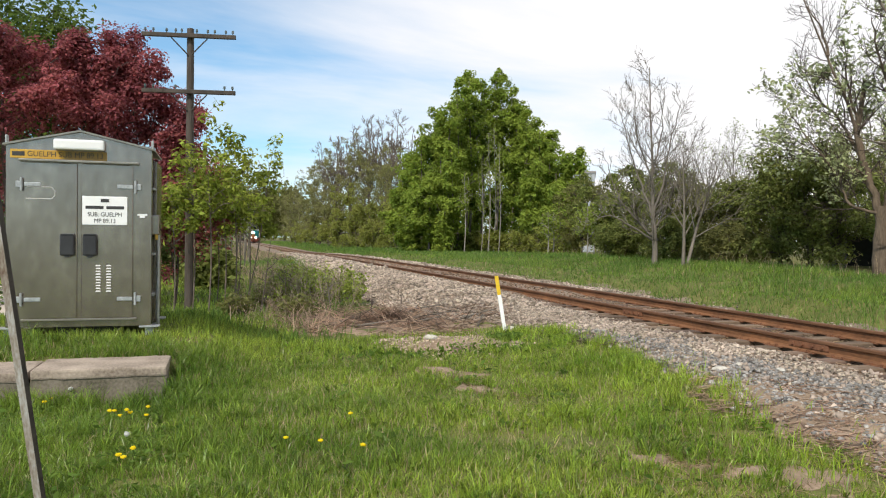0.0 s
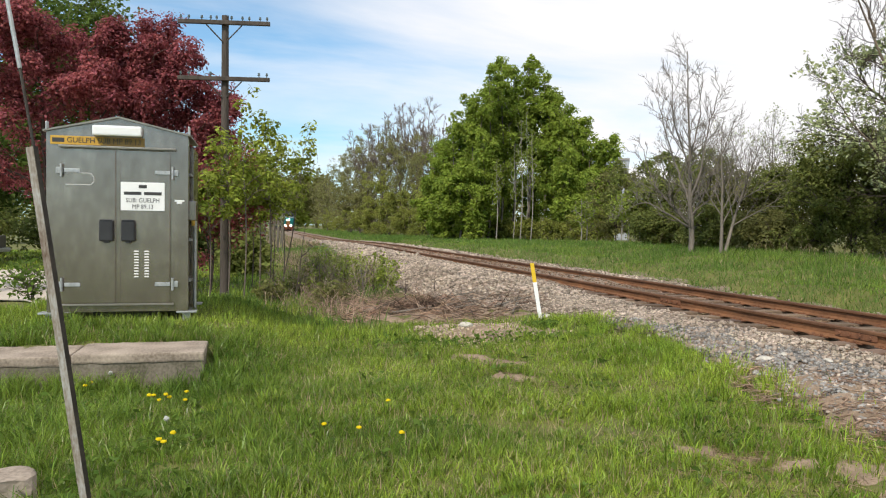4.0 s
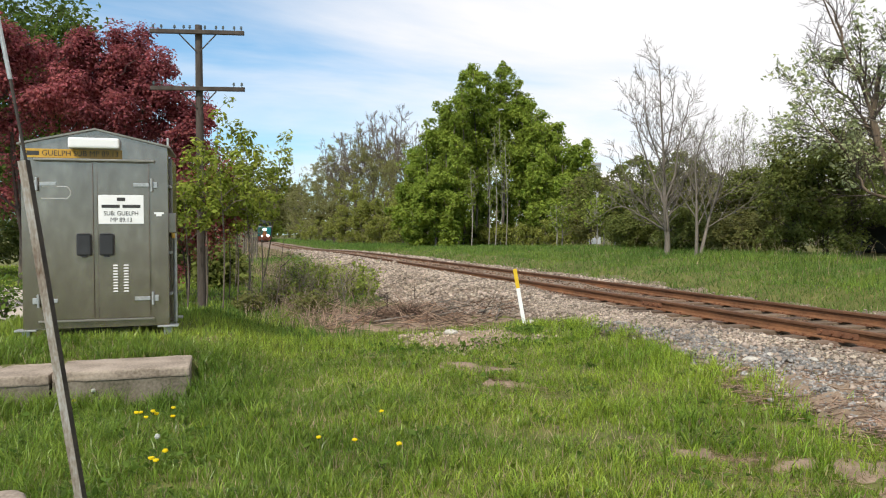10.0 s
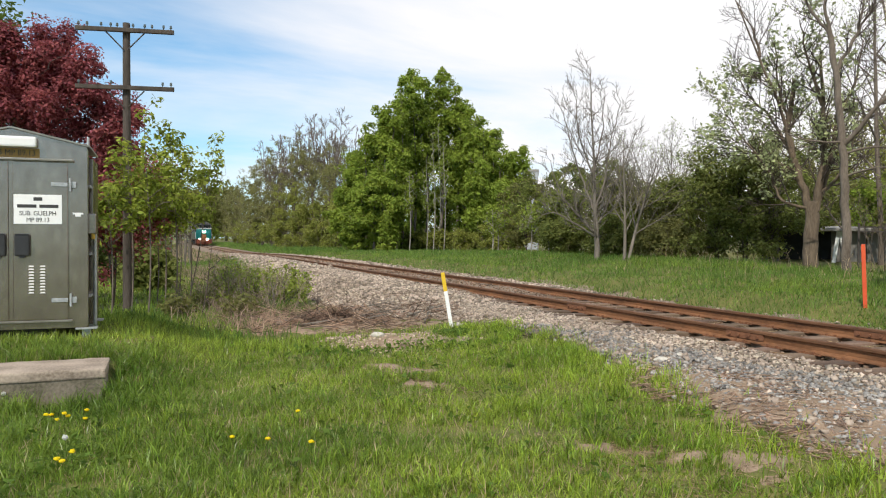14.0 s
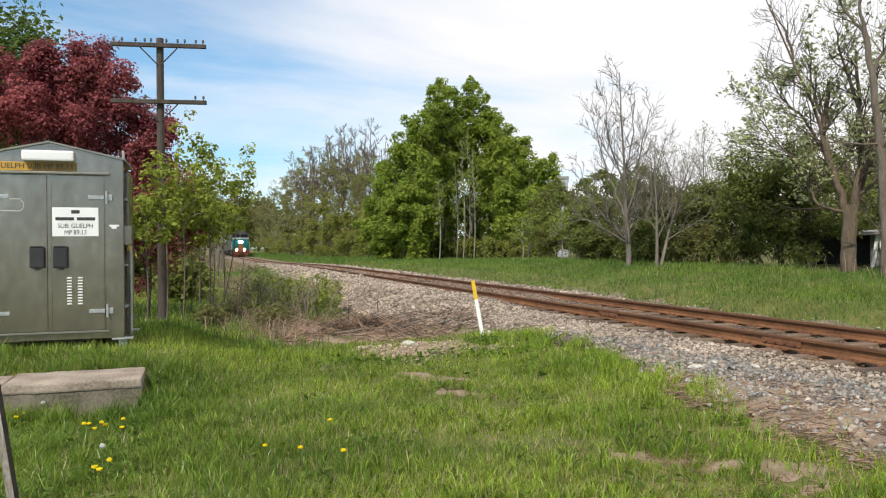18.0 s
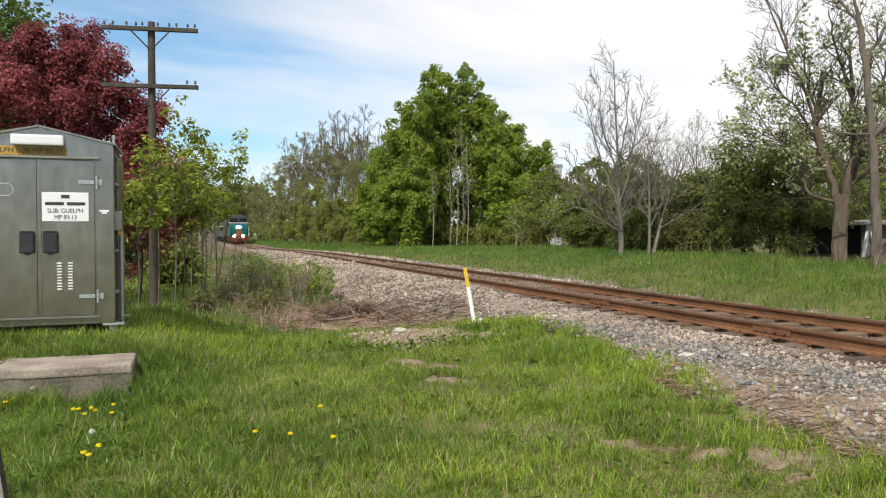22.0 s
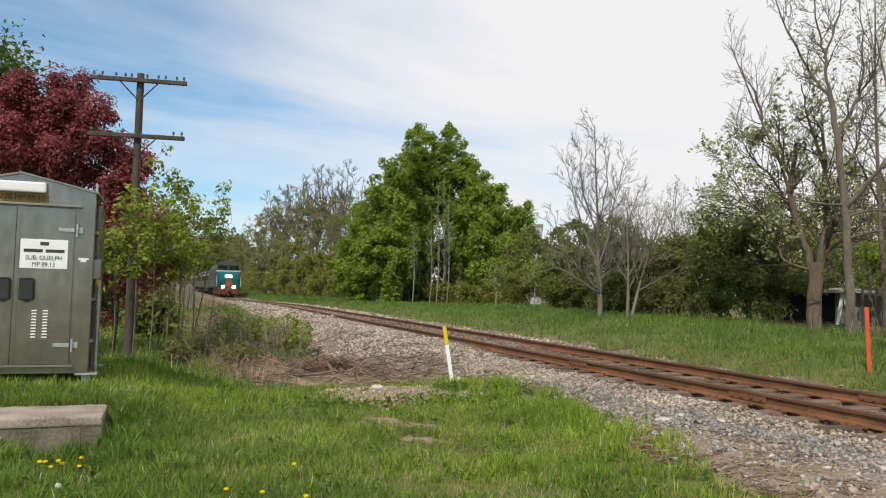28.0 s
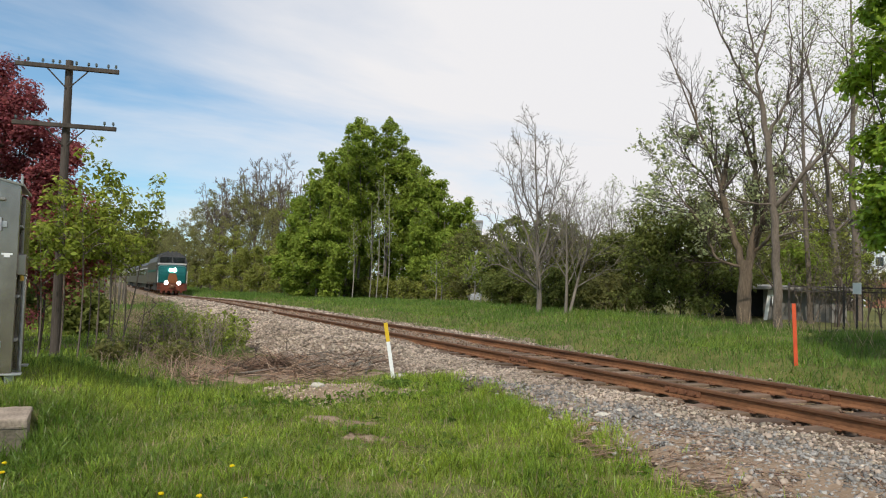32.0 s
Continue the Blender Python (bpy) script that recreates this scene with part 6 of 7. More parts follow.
def build_drive():
    xs, ys = np.linspace(-12.5, -2.4, 56), np.linspace(12.2, 29.5, 60)
    X, Y = np.meshgrid(xs, ys)
    Z = ground_z(X, Y) + 0.03 - 0.12 * smooth(0.75, 1.0, np.maximum(np.abs(Y - 20.4 + 0.9 * (X + 6) * (X > -6)) / 8.0, (X + 3.0) / 1.2 + 0.7) + 0.12 * bumps(X, Y, 3, 8))
    i = np.arange(X.size).reshape(X.shape)
    f = np.stack([i[:-1, :-1], i[:-1, 1:], i[1:, 1:], i[1:, :-1]], -1).reshape(-1, 4)
    thing("driveway", "pale gravel driveway behind the cabinet", "driveway", kind="structure", data=mesh("driveway", np.stack([X, Y, Z], -1).reshape(-1, 3), f, M["drive"], True))
    x, y, z = spot(-16.9, 33)
    tr = thing("pickup_truck", "dark pickup truck with a pale tailgate on the drive", "truck", (x, y, z), 75)
    part("body", boxed(-0.9, 0.9, 0.0, 4.9, 0.42, 1.0, bevel=0.1), M["loco_dark"], tr)
    part("cab", boxed(-0.8, 0.8, 2.1, 3.9, 0.95, 1.7, bevel=0.18), M["loco_dark"], tr)
    part("tailgate", boxed(-0.82, 0.82, -0.05, 0.02, 0.6, 1.05, bevel=0.03), M["loco_grey"], tr)
    part("bed_side", boxed(-0.93, -0.88, 0.05, 2.0, 0.75, 1.08, bevel=0.02), M["loco_grey"], tr)
    part("bumper", boxed(-0.9, 0.9, -0.18, -0.04, 0.42, 0.58, bevel=0.04), M["zinc"], tr)
    part("load", boxed(-0.6, 0.4, 0.3, 1.5, 0.9, 1.22, bevel=0.06), M["pilot"], tr, "red load in the bed")
    for sx in (-1, 1):
        for yy in (0.95, 3.9):
            w = part("wheel", rod(bmesh.new(), (-0.12, 0, 0), (0.12, 0, 0), 0.37, sides=24), M["black"], tr)
            w.location = (sx * 0.82, yy, 0.37)
            part("hub", rod(bmesh.new(), (-0.13, 0, 0), (0.13, 0, 0), 0.2, sides=16), M["zinc"], w)


build_drive()


# ---- ballast ----
def brush_edge(y):
    """Where the brush beside the line gives way to the slope of the ballast."""
    return 5.0 - 2.1 * np.exp(-(np.asarray(y, dtype=float) - 17) / 22)


def lawn_edge(y):
    """Where the grass ends and the ballast begins."""
    y = np.asarray(y, dtype=float)
    return 4.35 + 0.55 * smooth(4.5, 8.5, y) - 1.35 * smooth(10.8, 14.5, y) * (1 - 0.75 * smooth(24, 60, y)) + 0.12 * bumps(y, 0 * y, 2.1, 21)


def stone_field(n, x0, x1, y0, y1, size, seed, keep=None, lift=0.0):
    r = np.random.RandomState(seed)
    x, y = r.uniform(x0, x1, n), r.uniform(y0, y1, n)
    if keep is not None:
        m = keep(x, y, r)
        x, y = x[m], y[m]
    n = len(x)
    z = ground_z(x, y) + lift
    cube = np.array([[-1, -1, -1], [1, -1, -1], [1, 1, -1], [-1, 1, -1], [-1, -1, 1], [1, -1, 1], [1, 1, 1], [-1, 1, 1]], dtype=float)
    v = cube[None] * r.uniform(0.35, 1.0, (n, 8, 1)) * r.uniform(0.6, 1.3, (n, 1, 3)) * (0.5 * size * r.uniform(0.5, 1.35, (n, 1, 1)))
    q = r.normal(0, 1, (n, 4)); q /= np.linalg.norm(q, axis=1)[:, None]
    w, a, b, c = q.T
    R = np.stack([1 - 2 * (b * b + c * c), 2 * (a * b - c * w), 2 * (a * c + b * w), 2 * (a * b + c * w), 1 - 2 * (a * a + c * c), 2 * (b * c - a * w), 2 * (a * c - b * w), 2 * (b * c + a * w), 1 - 2 * (a * a + b * b)], 1).reshape(n, 3, 3)
    v = np.einsum("nij,nkj->nki", R, v)
    v[..., 2] *= 0.75
    v += np.stack([x, y, z + 0.12 * size], 1)[:, None]
    f = np.array([[0, 3, 2, 1], [4, 5, 6, 7], [0, 1, 5, 4], [1, 2, 6, 5], [2, 3, 7, 6], [3, 0, 4, 7]])
    return v.reshape(-1, 3), ((np.arange(n) * 8)[:, None, None] + f[None]).reshape(-1, 4)


def build_ballast():
    xs = np.linspace(2.8, 10.4, 60)
    ys = np.concatenate([np.arange(-6, 30, 0.25), np.geomspace(30, 400, 40)])
    X, Y = np.meshgrid(xs, ys)
    dip = smooth(0.0, 0.5, lawn_edge(Y) + 0.25 - X) + smooth(9.9, 10.3, X + 0.15 * bumps(X, Y, 1.5, 30))
    Z = ground_z(X, Y) + 0.02 - 0.10 * np.clip(dip, 0, 1) - 0.03 * smooth(6.35, 6.6, X) * (1 - smooth(8.95, 9.2, X))
    i = np.arange(X.size).reshape(X.shape)
    f = np.stack([i[:-1, :-1], i[:-1, 1:], i[1:, 1:], i[1:, :-1]], -1).reshape(-1, 4)
    bed = thing("ballast", "pale grey crushed stone ballast under the track", "gravel", kind="structure", data=mesh("ballast", np.stack([X, Y, Z], -1).reshape(-1, 3), f, M["gravel_bed"], True))
    v, f = [], []
    off = 0

    def near(x, y, r):
        return x > lawn_edge(y) + r.normal(0.22, 0.14, len(x))

    def between(x, y, r):
        tie = np.abs((y + 1.5 + 0.2675) % 0.535 - 0.2675)
        return (np.abs(x - 7.0) > 0.08) & (np.abs(x - 8.505) > 0.08) & ((tie > 0.12) | (r.uniform(0, 1, len(x)) < 0.22) | (y > 28))

    def tan(x, y, r):
        return near(x, y, r) & ~grey_band(x, y, r)

    def grey(x, y, r):
        return near(x, y, r) & grey_band(x, y, r)

    def grey_band(x, y, r):
        return (x < 6.05 + 0.25 * bumps(x, y, 1.6, 33) + r.normal(0, 0.12, len(x))) & (y < 9.8 + 0.8 * bumps(x, y, 2.0, 34)) & (r.uniform(0, 1, len(x)) < 0.85)

    def verge(x, y, r):
        return x < 9.75 + r.normal(0, 0.18, len(x)) + 0.12 * bumps(y, y, 2.3, 31)
    for args in ((2600, 4.2, 6.62, -4, 2.5, 0.06, 41, near, 0.02), (1200, 8.9, 10.2, -4, 2.0, 0.06, 42, verge, 0.02), (16000, 4.2, 6.62, 2.5, 14, 0.043, 1, tan, 0.02), (3000, 3.2, 4.6, 10.8, 14, 0.045, 7, near, 0.02), (11000, 3.1, 6.62, 14, 30, 0.07, 2, near, 0.02), (4200, 3.6, 6.62, 30, 75, 0.14, 3, near, 0.02), (3600, 8.9, 10.3, 2, 30, 0.055, 5, verge, 0.02),
                 (1500, 8.9, 10.0, 30, 70, 0.13, 6, verge, 0.02)):
        a, b = stone_field(*args)
        v.append(a); f.append(b + off); off += len(a)
    tagged(part("crushed_stone", mesh("crushed_stone", np.concatenate(v), np.concatenate(f), M["gravel"]), M["gravel"], bed, "loose crushed stone"), kind="stuff")
    a, b = stone_field(21000, 4.2, 6.62, 2.5, 14, 0.040, 9, grey, 0.018)
    tagged(part("grey_stone", mesh("grey_stone", a, b, M["grey_gravel"]), M["grey_gravel"], bed, "clean blue-grey crushed stone"), kind="stuff")
    v, f, off = [], [], 0
    for args in ((7000, 6.5, 8.95, -3, 30, 0.046, 4, between, 0.0), (3000, 6.45, 9.0, 30, 120, 0.10, 14, between, -0.02)):
        a, b = stone_field(*args)
        v.append(a); f.append(b + off); off += len(a)
    tagged(part("stained_stone", mesh("stained_stone", np.concatenate(v), np.concatenate(f), M["stained_gravel"]), M["stained_gravel"], bed, "rust-stained stone round the rails"), kind="stuff")
    r = random.Random(8)
    kinds = [stone_field(1, 0, 0.001, 0, 0.001, 0.072, 50 + k) for k in range(8)]
    kinds = [mesh("stone", k[0] - k[0].mean(0), k[1], M["gravel"]) for k in kinds]
    for k in range(260):
        y = r.uniform(3.5, 12)
        x = r.uniform(float(lawn_edge(y)) + 0.1, 6.6)
        ob = part("stone", kinds[k % 8], M["gravel"], bed)
        ob.matrix_basis = pose(x, y, gz(x, y) + 0.036, r.uniform(0, 360), r.uniform(0, 360), r.uniform(0, 360))
    # the sandy gravel patch beside the marker, and the pale flat stones
    a, b = stone_field(4200, 2.0, 4.5, 8.6, 11.8, 0.038, 70, lambda x, y, q: ((x - 3.25) / 1.05) ** 2 + ((y - 10.2) / 1.1) ** 2 < 1 + q.normal(0, 0.25, len(x)))
    patch = thing("gravel_patch", "patch of sandy gravel in the grass beside the marker", "gravel", kind="stuff", data=mesh("gravel_patch", a, b, M["sand"]))
    for k, (x, y, s) in enumerate(((5.26, 6.93, 0.10), (5.58, 7.03, 0.075), (5.75, 6.6, 0.07), (3.0, 10.35, 0.13), (4.55, 11.2, 0.12))):
        ob = thing("flat_stone", "pale flat stone lying on the gravel", "stone", (x, y, gz(x, y) + 0.03), k * 40, group="flat stones")
        bm = bmesh.new()
        bmesh.ops.create_icosphere(bm, subdivisions=2, radius=s)
        for vert in bm.verts:
            vert.co = Vector((vert.co.x, vert.co.y * 0.6, vert.co.z * 0.35)) * (1 + 0.2 * noise.noise(vert.co * 12 + Vector((k, 0, 0))))
        part("slab", bm, M["pale_stone"], ob)


build_ballast()


# ---- grass, weeds and dead stems ----
def blades(n, x, y, length, width, seed, bend=0.45, lift=0.0):
    """Curved, tapering blades of five corners."""
    r = np.random.RandomState(seed)
    n = len(x)
    z = ground_z(x, y) + lift - 0.01
    a = r.uniform(0, 2 * np.pi, n)
    dx, dy = np.cos(a), np.sin(a)
    L = length * r.uniform(0.5, 1.4, n)
    w = width * r.uniform(0.7, 1.3, n)
    b = bend * L * r.uniform(0.2, 1.6, n)
    c = r.uniform(0, 2 * np.pi, n)
    bx, by = np.cos(c) * b, np.sin(c) * b
    p = np.zeros((n, 5, 3))
    p[:, 0] = np.stack([x - dx * w, y - dy * w, z], 1)
    p[:, 1] = np.stack([x + dx * w, y + dy * w, z], 1)
    p[:, 2] = np.stack([x + dx * w * 0.75 + bx * 0.35, y + dy * w * 0.75 + by * 0.35, z + L * 0.6], 1)
    p[:, 3] = np.stack([x - dx * w * 0.75 + bx * 0.35, y - dy * w * 0.75 + by * 0.35, z + L * 0.6], 1)
    p[:, 4] = np.stack([x + bx, y + by, z + L * np.sqrt(np.clip(1 - (b / L) ** 2 * 0.5, 0.15, 1))], 1)
    v = p.reshape(-1, 3)
    o = (np.arange(n) * 5)[:, None]
    quad = o + np.array([[0, 1, 2, 3]])
    tri = o + np.array([[3, 2, 4]])
    me = bpy.data.meshes.new("blades")
    me.vertices.add(len(v)); me.vertices.foreach_set("co", v.astype(np.float32).ravel())
    loops = np.concatenate([quad.ravel(), tri.ravel()]).astype(np.int32)
    me.loops.add(len(loops)); me.loops.foreach_set("vertex_index", loops)
    me.polygons.add(2 * n)
    me.polygons.foreach_set("loop_start", np.concatenate([np.arange(n) * 4, 4 * n + np.arange(n) * 3]).astype(np.int32))
    me.update(calc_edges=True)
    return me


def short_blades(x, y, length, width, seed, bend=0.6, material="grass"):
    """Short blades of three corners."""
    r = np.random.RandomState(seed)
    n = len(x)
    z = ground_z(x, y) - 0.008
    a, c = r.uniform(0, 6.28, n), r.uniform(0, 6.28, n)
    L = length * r.uniform(0.5, 1.5, n)
    w = width * r.uniform(0.7, 1.3, n)
    b = bend * L * r.uniform(0.1, 1.5, n)
    p = np.stack([np.stack([x - np.cos(a) * w, y - np.sin(a) * w, z], 1), np.stack([x + np.cos(a) * w, y + np.sin(a) * w, z], 1),
                  np.stack([x + np.cos(c) * b, y + np.sin(c) * b, z + L * np.sqrt(np.clip(1 - 0.5 * (b / L) ** 2, 0.15, 1))], 1)], 1)
    return mesh("blades", p.reshape(-1, 3), np.arange(3 * n).reshape(n, 3), M[material])


def bare(x, y):
    """How bare the lawn is, 0 to 1: the sandy patch, the worn path towards it and the ground under the dead stems."""
    w = 0.35 * bumps(x, y, 0.8, 91) + 0.2 * bumps(x, y, 0.3, 92)
    b = 1.15 * np.exp(-(((x - 3.25) / 1.0) ** 2 + ((y - 10.2) / 0.95) ** 2) ** 2)
    b = np.maximum(b, 1.05 * np.exp(-(((x - 2.65) / 0.5) ** 2 + ((y - 7.9) / 1.0) ** 2)))
    b = np.maximum(b, 0.62 * np.exp(-(((x - 3.15 + 0.45 * (y - 4.4)) / 0.3) ** 2 + ((y - 4.4) / 1.1) ** 2)))
    b = np.maximum(b, 0.85 * np.exp(-(((x - 3.65) / 0.75) ** 2 + ((y - 4.0) / 0.5) ** 2)))
    b = np.maximum(b, 1.2 * np.exp(-(((x - 3.2) / 2.2) ** 2 + ((y - 13.6) / 2.3) ** 2) ** 2))
    b = np.maximum(b, 1.0 * np.exp(-(((x - 4.85) / 0.6) ** 2 + ((y - 4.5) / 1.9) ** 2) ** 2))
    return np.clip(b + w * (b > 0.12), 0, 1)


def build_soil():
    xs, ys = np.arange(0.2, 5.9, 0.09), np.arange(2.4, 17.0, 0.11)
    X, Y = np.meshgrid(xs, ys)
    Z = ground_z(X, Y) + 0.012 + 0.022 * smooth(4.2, 4.6, X) * (Y < 8) - 0.05 * (1 - smooth(0.4, 0.85, bare(X, Y)))
    i = np.arange(X.size).reshape(X.shape)
    f = np.stack([i[:-1, :-1], i[:-1, 1:], i[1:, 1:], i[1:, :-1]], -1).reshape(-1, 4)
    thing("bare_soil", "bare brown earth worn into the lawn", "soil", kind="structure", data=mesh("bare_soil", np.stack([X, Y, Z], -1).reshape(-1, 3), f, M["dirt"], True))


build_soil()


def build_grass():
    r = np.random.RandomState(77)

    def lawn(n, x0, x1, y0, y1):
        x, y = r.uniform(x0, x1, n), r.uniform(y0, y1, n)
        keep = (x < lawn_edge(y) + r.normal(0, 0.25, n)) & (r.uniform(0, 1, n) > bare(x, y) * 0.95)
        keep &= ~((x < -0.33) & (y > 7.74) & (y < 8.5)) & ~((x > -2.25) & (x < -0.65) & (y > 9.9) & (y < 11.0))
        keep &= (x < 0.85 * y + 1.2) & (x > -0.42 * y - 1.5)
        keep &= ~((y > 11.3) & (x > 1.2)) & ~((x < -2.9) & (y > 14.4 - 0.9 * (x + 6) * (x > -6) - 0.4))
        clump = bumps(x, y, 0.6, 40) + bumps(x, y, 1.9, 41)
        keep &= r.uniform(-2.4, 1.2, n) < clump
        return x[keep], y[keep], clump[keep]
    x, y, c = lawn(420000, -3.5, 5.2, 2.2, 9.2)
    lush = bumps(x, y, 2.6, 43) + r.normal(0, 0.45, len(x)) + 1.1 - 0.9 * x > 0
    thing("lawn_grass", "fresh green uneven lawn grass", "grass", kind="stuff", data=short_blades(x[~lush], y[~lush], 0.055, 0.0035, 1))
    thing("lush_grass", "darker lush grass in the lawn", "grass", kind="stuff", data=short_blades(x[lush], y[lush], 0.07, 0.0035, 11, material="lush"))
    dry = r.uniform(0, 1, len(x)) < 0.075
    thing("pale_grass", "pale dry blades among the lawn grass", "grass", kind="stuff", data=short_blades(x[dry], y[dry], 0.095, 0.004, 31, material="straw"))
    # tufts, whose blades lean outwards
    tx, ty, tc = lawn(30000, -3.5, 5.2, 2.2, 9.4)
    pick = r.uniform(0, 1, len(tx)) < 0.62
    tx, ty, tc = tx[pick], ty[pick], tc[pick]
    size = np.clip(0.6 + 0.30 * tc + 0.25 * r.normal(0, 1, len(tx)) + 0.45 * ((tx < 0.3) & (ty > 5.0)), 0.35, 1.9)
    tone = bumps(tx, ty, 2.6, 43) + 1.0 - 0.9 * tx + r.normal(0, 0.7, len(tx))
    for name, label, material, m in (("long_grass", "tufts of darker lush grass", "lush", tone > 0.2), ("grass_tufts", "tufts of green grass", "grass", (tone <= 0.2) & (tone > -1.6)), ("bright_tufts", "tufts of sunlit yellow-green grass", "bright", tone <= -1.6)):
        k = np.repeat(np.nonzero(m)[0], 11)
        px, py = tx[k] + r.normal(0, 0.016, len(k)), ty[k] + r.normal(0, 0.016, len(k))
        thing(name, label, "grass", kind="stuff", data=blades(0, px, py, 0.112 * size[k], 0.0040, 2, 0.75)).data.materials.append(M[material])
    x, y, c = lawn(130000, -5.5, 5.4, 9.2, 17.0)
    thing("lawn_grass", "green grass round the cabinet and pole", "grass", kind="stuff", data=short_blades(x, y, 0.10, 0.007, 3))
    n = 80000
    x, y = r.uniform(-6.5, 4.8, n), r.uniform(-6, 9.5, n)
    k = (x < lawn_edge(y)) & ((y < 2.3) | (x >= 0.85 * y + 1.2) | (x <= -0.42 * y - 1.5)) & ~((x < -0.33) & (y > 7.74) & (y < 8.5))
    thing("lawn_grass", "lawn grass where one stands", "grass", kind="stuff", data=short_blades(x[k], y[k], 0.085, 0.012, 21, 0.9))
    n = 5000
    y = r.uniform(3.2, 9.5, n); x = r.uniform(-2.5, 4.4, n)
    k = (bumps(x, y, 1.3, 52) > 0.35) & (x < lawn_edge(y)) & ~((x < -0.3) & (y > 7.6) & (y < 8.6))
    v, f = leaf_cloud(np.stack([x[k], y[k], ground_z(x[k], y[k]) + r.uniform(0.01, 0.06, k.sum())], 1), 0.05, r, 0.9)
    thing("lawn_weeds", "broad-leaved weeds in the lawn", "weeds", kind="stuff", data=mesh("weeds", v, f, M["weed"]))
    q = 3000
    wx, wy = r.uniform(-2.4, 0.0, q), r.uniform(4.2, 7.5, q)
    k = bumps(wx, wy, 0.9, 57) + r.normal(0, 0.25, q) > 0.35
    v, f = leaf_cloud(np.stack([wx[k], wy[k], ground_z(wx[k], wy[k]) + r.uniform(0.02, 0.12, k.sum())], 1), 0.038, r, 0.5)
    thing("broad_weeds", "broad-leaved dark weeds in the rough lawn", "weeds", kind="stuff", data=mesh("weeds", v, f, M["weed"]))
    q = 800
    wx, wy = 3.1 + 0.9 * r.normal(0, 1, q), 9.4 + 0.2 * r.normal(0, 1, q)
    wx[:380], wy[:380] = 4.15 + 0.11 * r.normal(0, 1, 380), 10.3 + 0.11 * r.normal(0, 1, 380)
    v, f = leaf_cloud(np.stack([wx, wy, ground_z(wx, wy) + r.uniform(0.01, 0.08, q)], 1), 0.05, r, 0.2)
    thing("low_weeds", "low grey-green weeds round the gravel patch", "weeds", kind="stuff", data=mesh("weeds", v, f, M["weed"]))
    # tufts along the edge of the ballast
    n = 12000
    y = r.uniform(2.6, 10.8, n); x = lawn_edge(y) - 0.25 + r.normal(0, 0.28, n)
    k = (bumps(x, y, 0.7, 44) > 0.1) & (r.uniform(0, 1, n) < 0.25 + 0.75 * smooth(4.2, 6.0, y))
    thing("verge_grass", "bright tall grass at the edge of the ballast", "grass", kind="stuff", data=blades(0, x[k], y[k], 0.15, 0.0038, 4, 0.65)).data.materials.append(M["bright"])
    q = 6500
    wx, wy = r.uniform(-3.2, -0.1, q), 7.66 - np.abs(r.normal(0, 0.16, q))
    k = (bumps(wx, wy, 0.5, 95) > -0.1) & (r.uniform(0, 1, q) > 0.75 * smooth(-1.3, -0.7, wx))
    thing("wall_grass", "long grass and weeds growing against the concrete wall", "grass", kind="stuff", data=blades(0, wx[k], wy[k], 0.22, 0.0045, 12, 0.5)).data.materials.append(M["lush"])
    # the lawn in the garden beyond
    n = 40000
    x, y = r.uniform(-16, 1.5, n), r.uniform(17, 45, n)
    k = ~((x > -12) & (x < -3.2) & (np.abs(y - 20.4 + 0.9 * (x + 6) * (x > -6)) < 6.4))
    thing("garden_lawn", "bright green garden lawn", "grass", kind="stuff", data=short_blades(x[k], y[k], 0.12, 0.022, 5))
    # the grassy bank across the line
    n = 120000
    y = 2 + 68 * (r.uniform(0, 1, n) ** 1.8)
    x = 9.75 + r.uniform(0, 1, n) ** 1.15 * (3.2 + 0.14 * y) + 0.15 * bumps(y, y, 2.3, 31)
    s = 1 + y / 35
    tall = 0.10 * np.sqrt(s) * (0.65 + 0.45 * smooth(10.5, 12.5, x)) * (1 + 0.35 * bumps(x, y, 2.4, 97))
    cool = bumps(x, y * 0.5, 2.8, 96) + r.normal(0, 0.5, n) > 0.15
    dry = (r.uniform(0, 1, n) < 0.04 + 0.12 * (1 - smooth(9.9, 10.4, x))) & ~cool
    for name, label, material, k in (("bank_grass", "tall green grass on the bank across the track", "grass_bank", ~cool & ~dry), ("cool_bank_grass", "patches of deeper green grass on the bank", "lush", cool), ("dry_bank_grass", "dry straw-coloured grass on the bank", "straw", dry)):
        thing(name, label, "grass", kind="stuff", data=short_blades(x[k], y[k], tall[k], 0.006 * s[k], 6, 0.6, material))
    k = r.uniform(0, 1, n) < 0.12
    thing("bank_tufts", "longer tufts on the grassy bank", "grass", kind="stuff", data=blades(0, x[k], y[k], 0.16 * np.sqrt(s[k]), 0.005 * s[k], 16, 0.8)).data.materials.append(M["grass_bank"])
    n = 600
    y = 8 + 30 * r.uniform(0, 1, n) ** 1.4
    x = 12.3 + 0.10 * y + r.normal(0, 0.7, n)
    k = bumps(x, y, 3.0, 46) > 0.0
    thing("dry_bank_stems", "dry straw-coloured stems in the bank grass", "dry grass", kind="stuff", data=blades(0, x[k], y[k], 0.5, 0.004, 7, 0.7)).data.materials.append(M["straw"])
    n = 26000
    y = 55 + 150 * r.uniform(0, 1, n) ** 1.4
    right = r.uniform(0, 1, n) < 0.6
    x = np.where(right, 9.9 + 9 * r.uniform(0, 1, n) ** 1.3, 4.6 - 6 * r.uniform(0, 1, n) ** 1.2)
    dry = ~right & (r.uniform(0, 1, n) < 0.72)
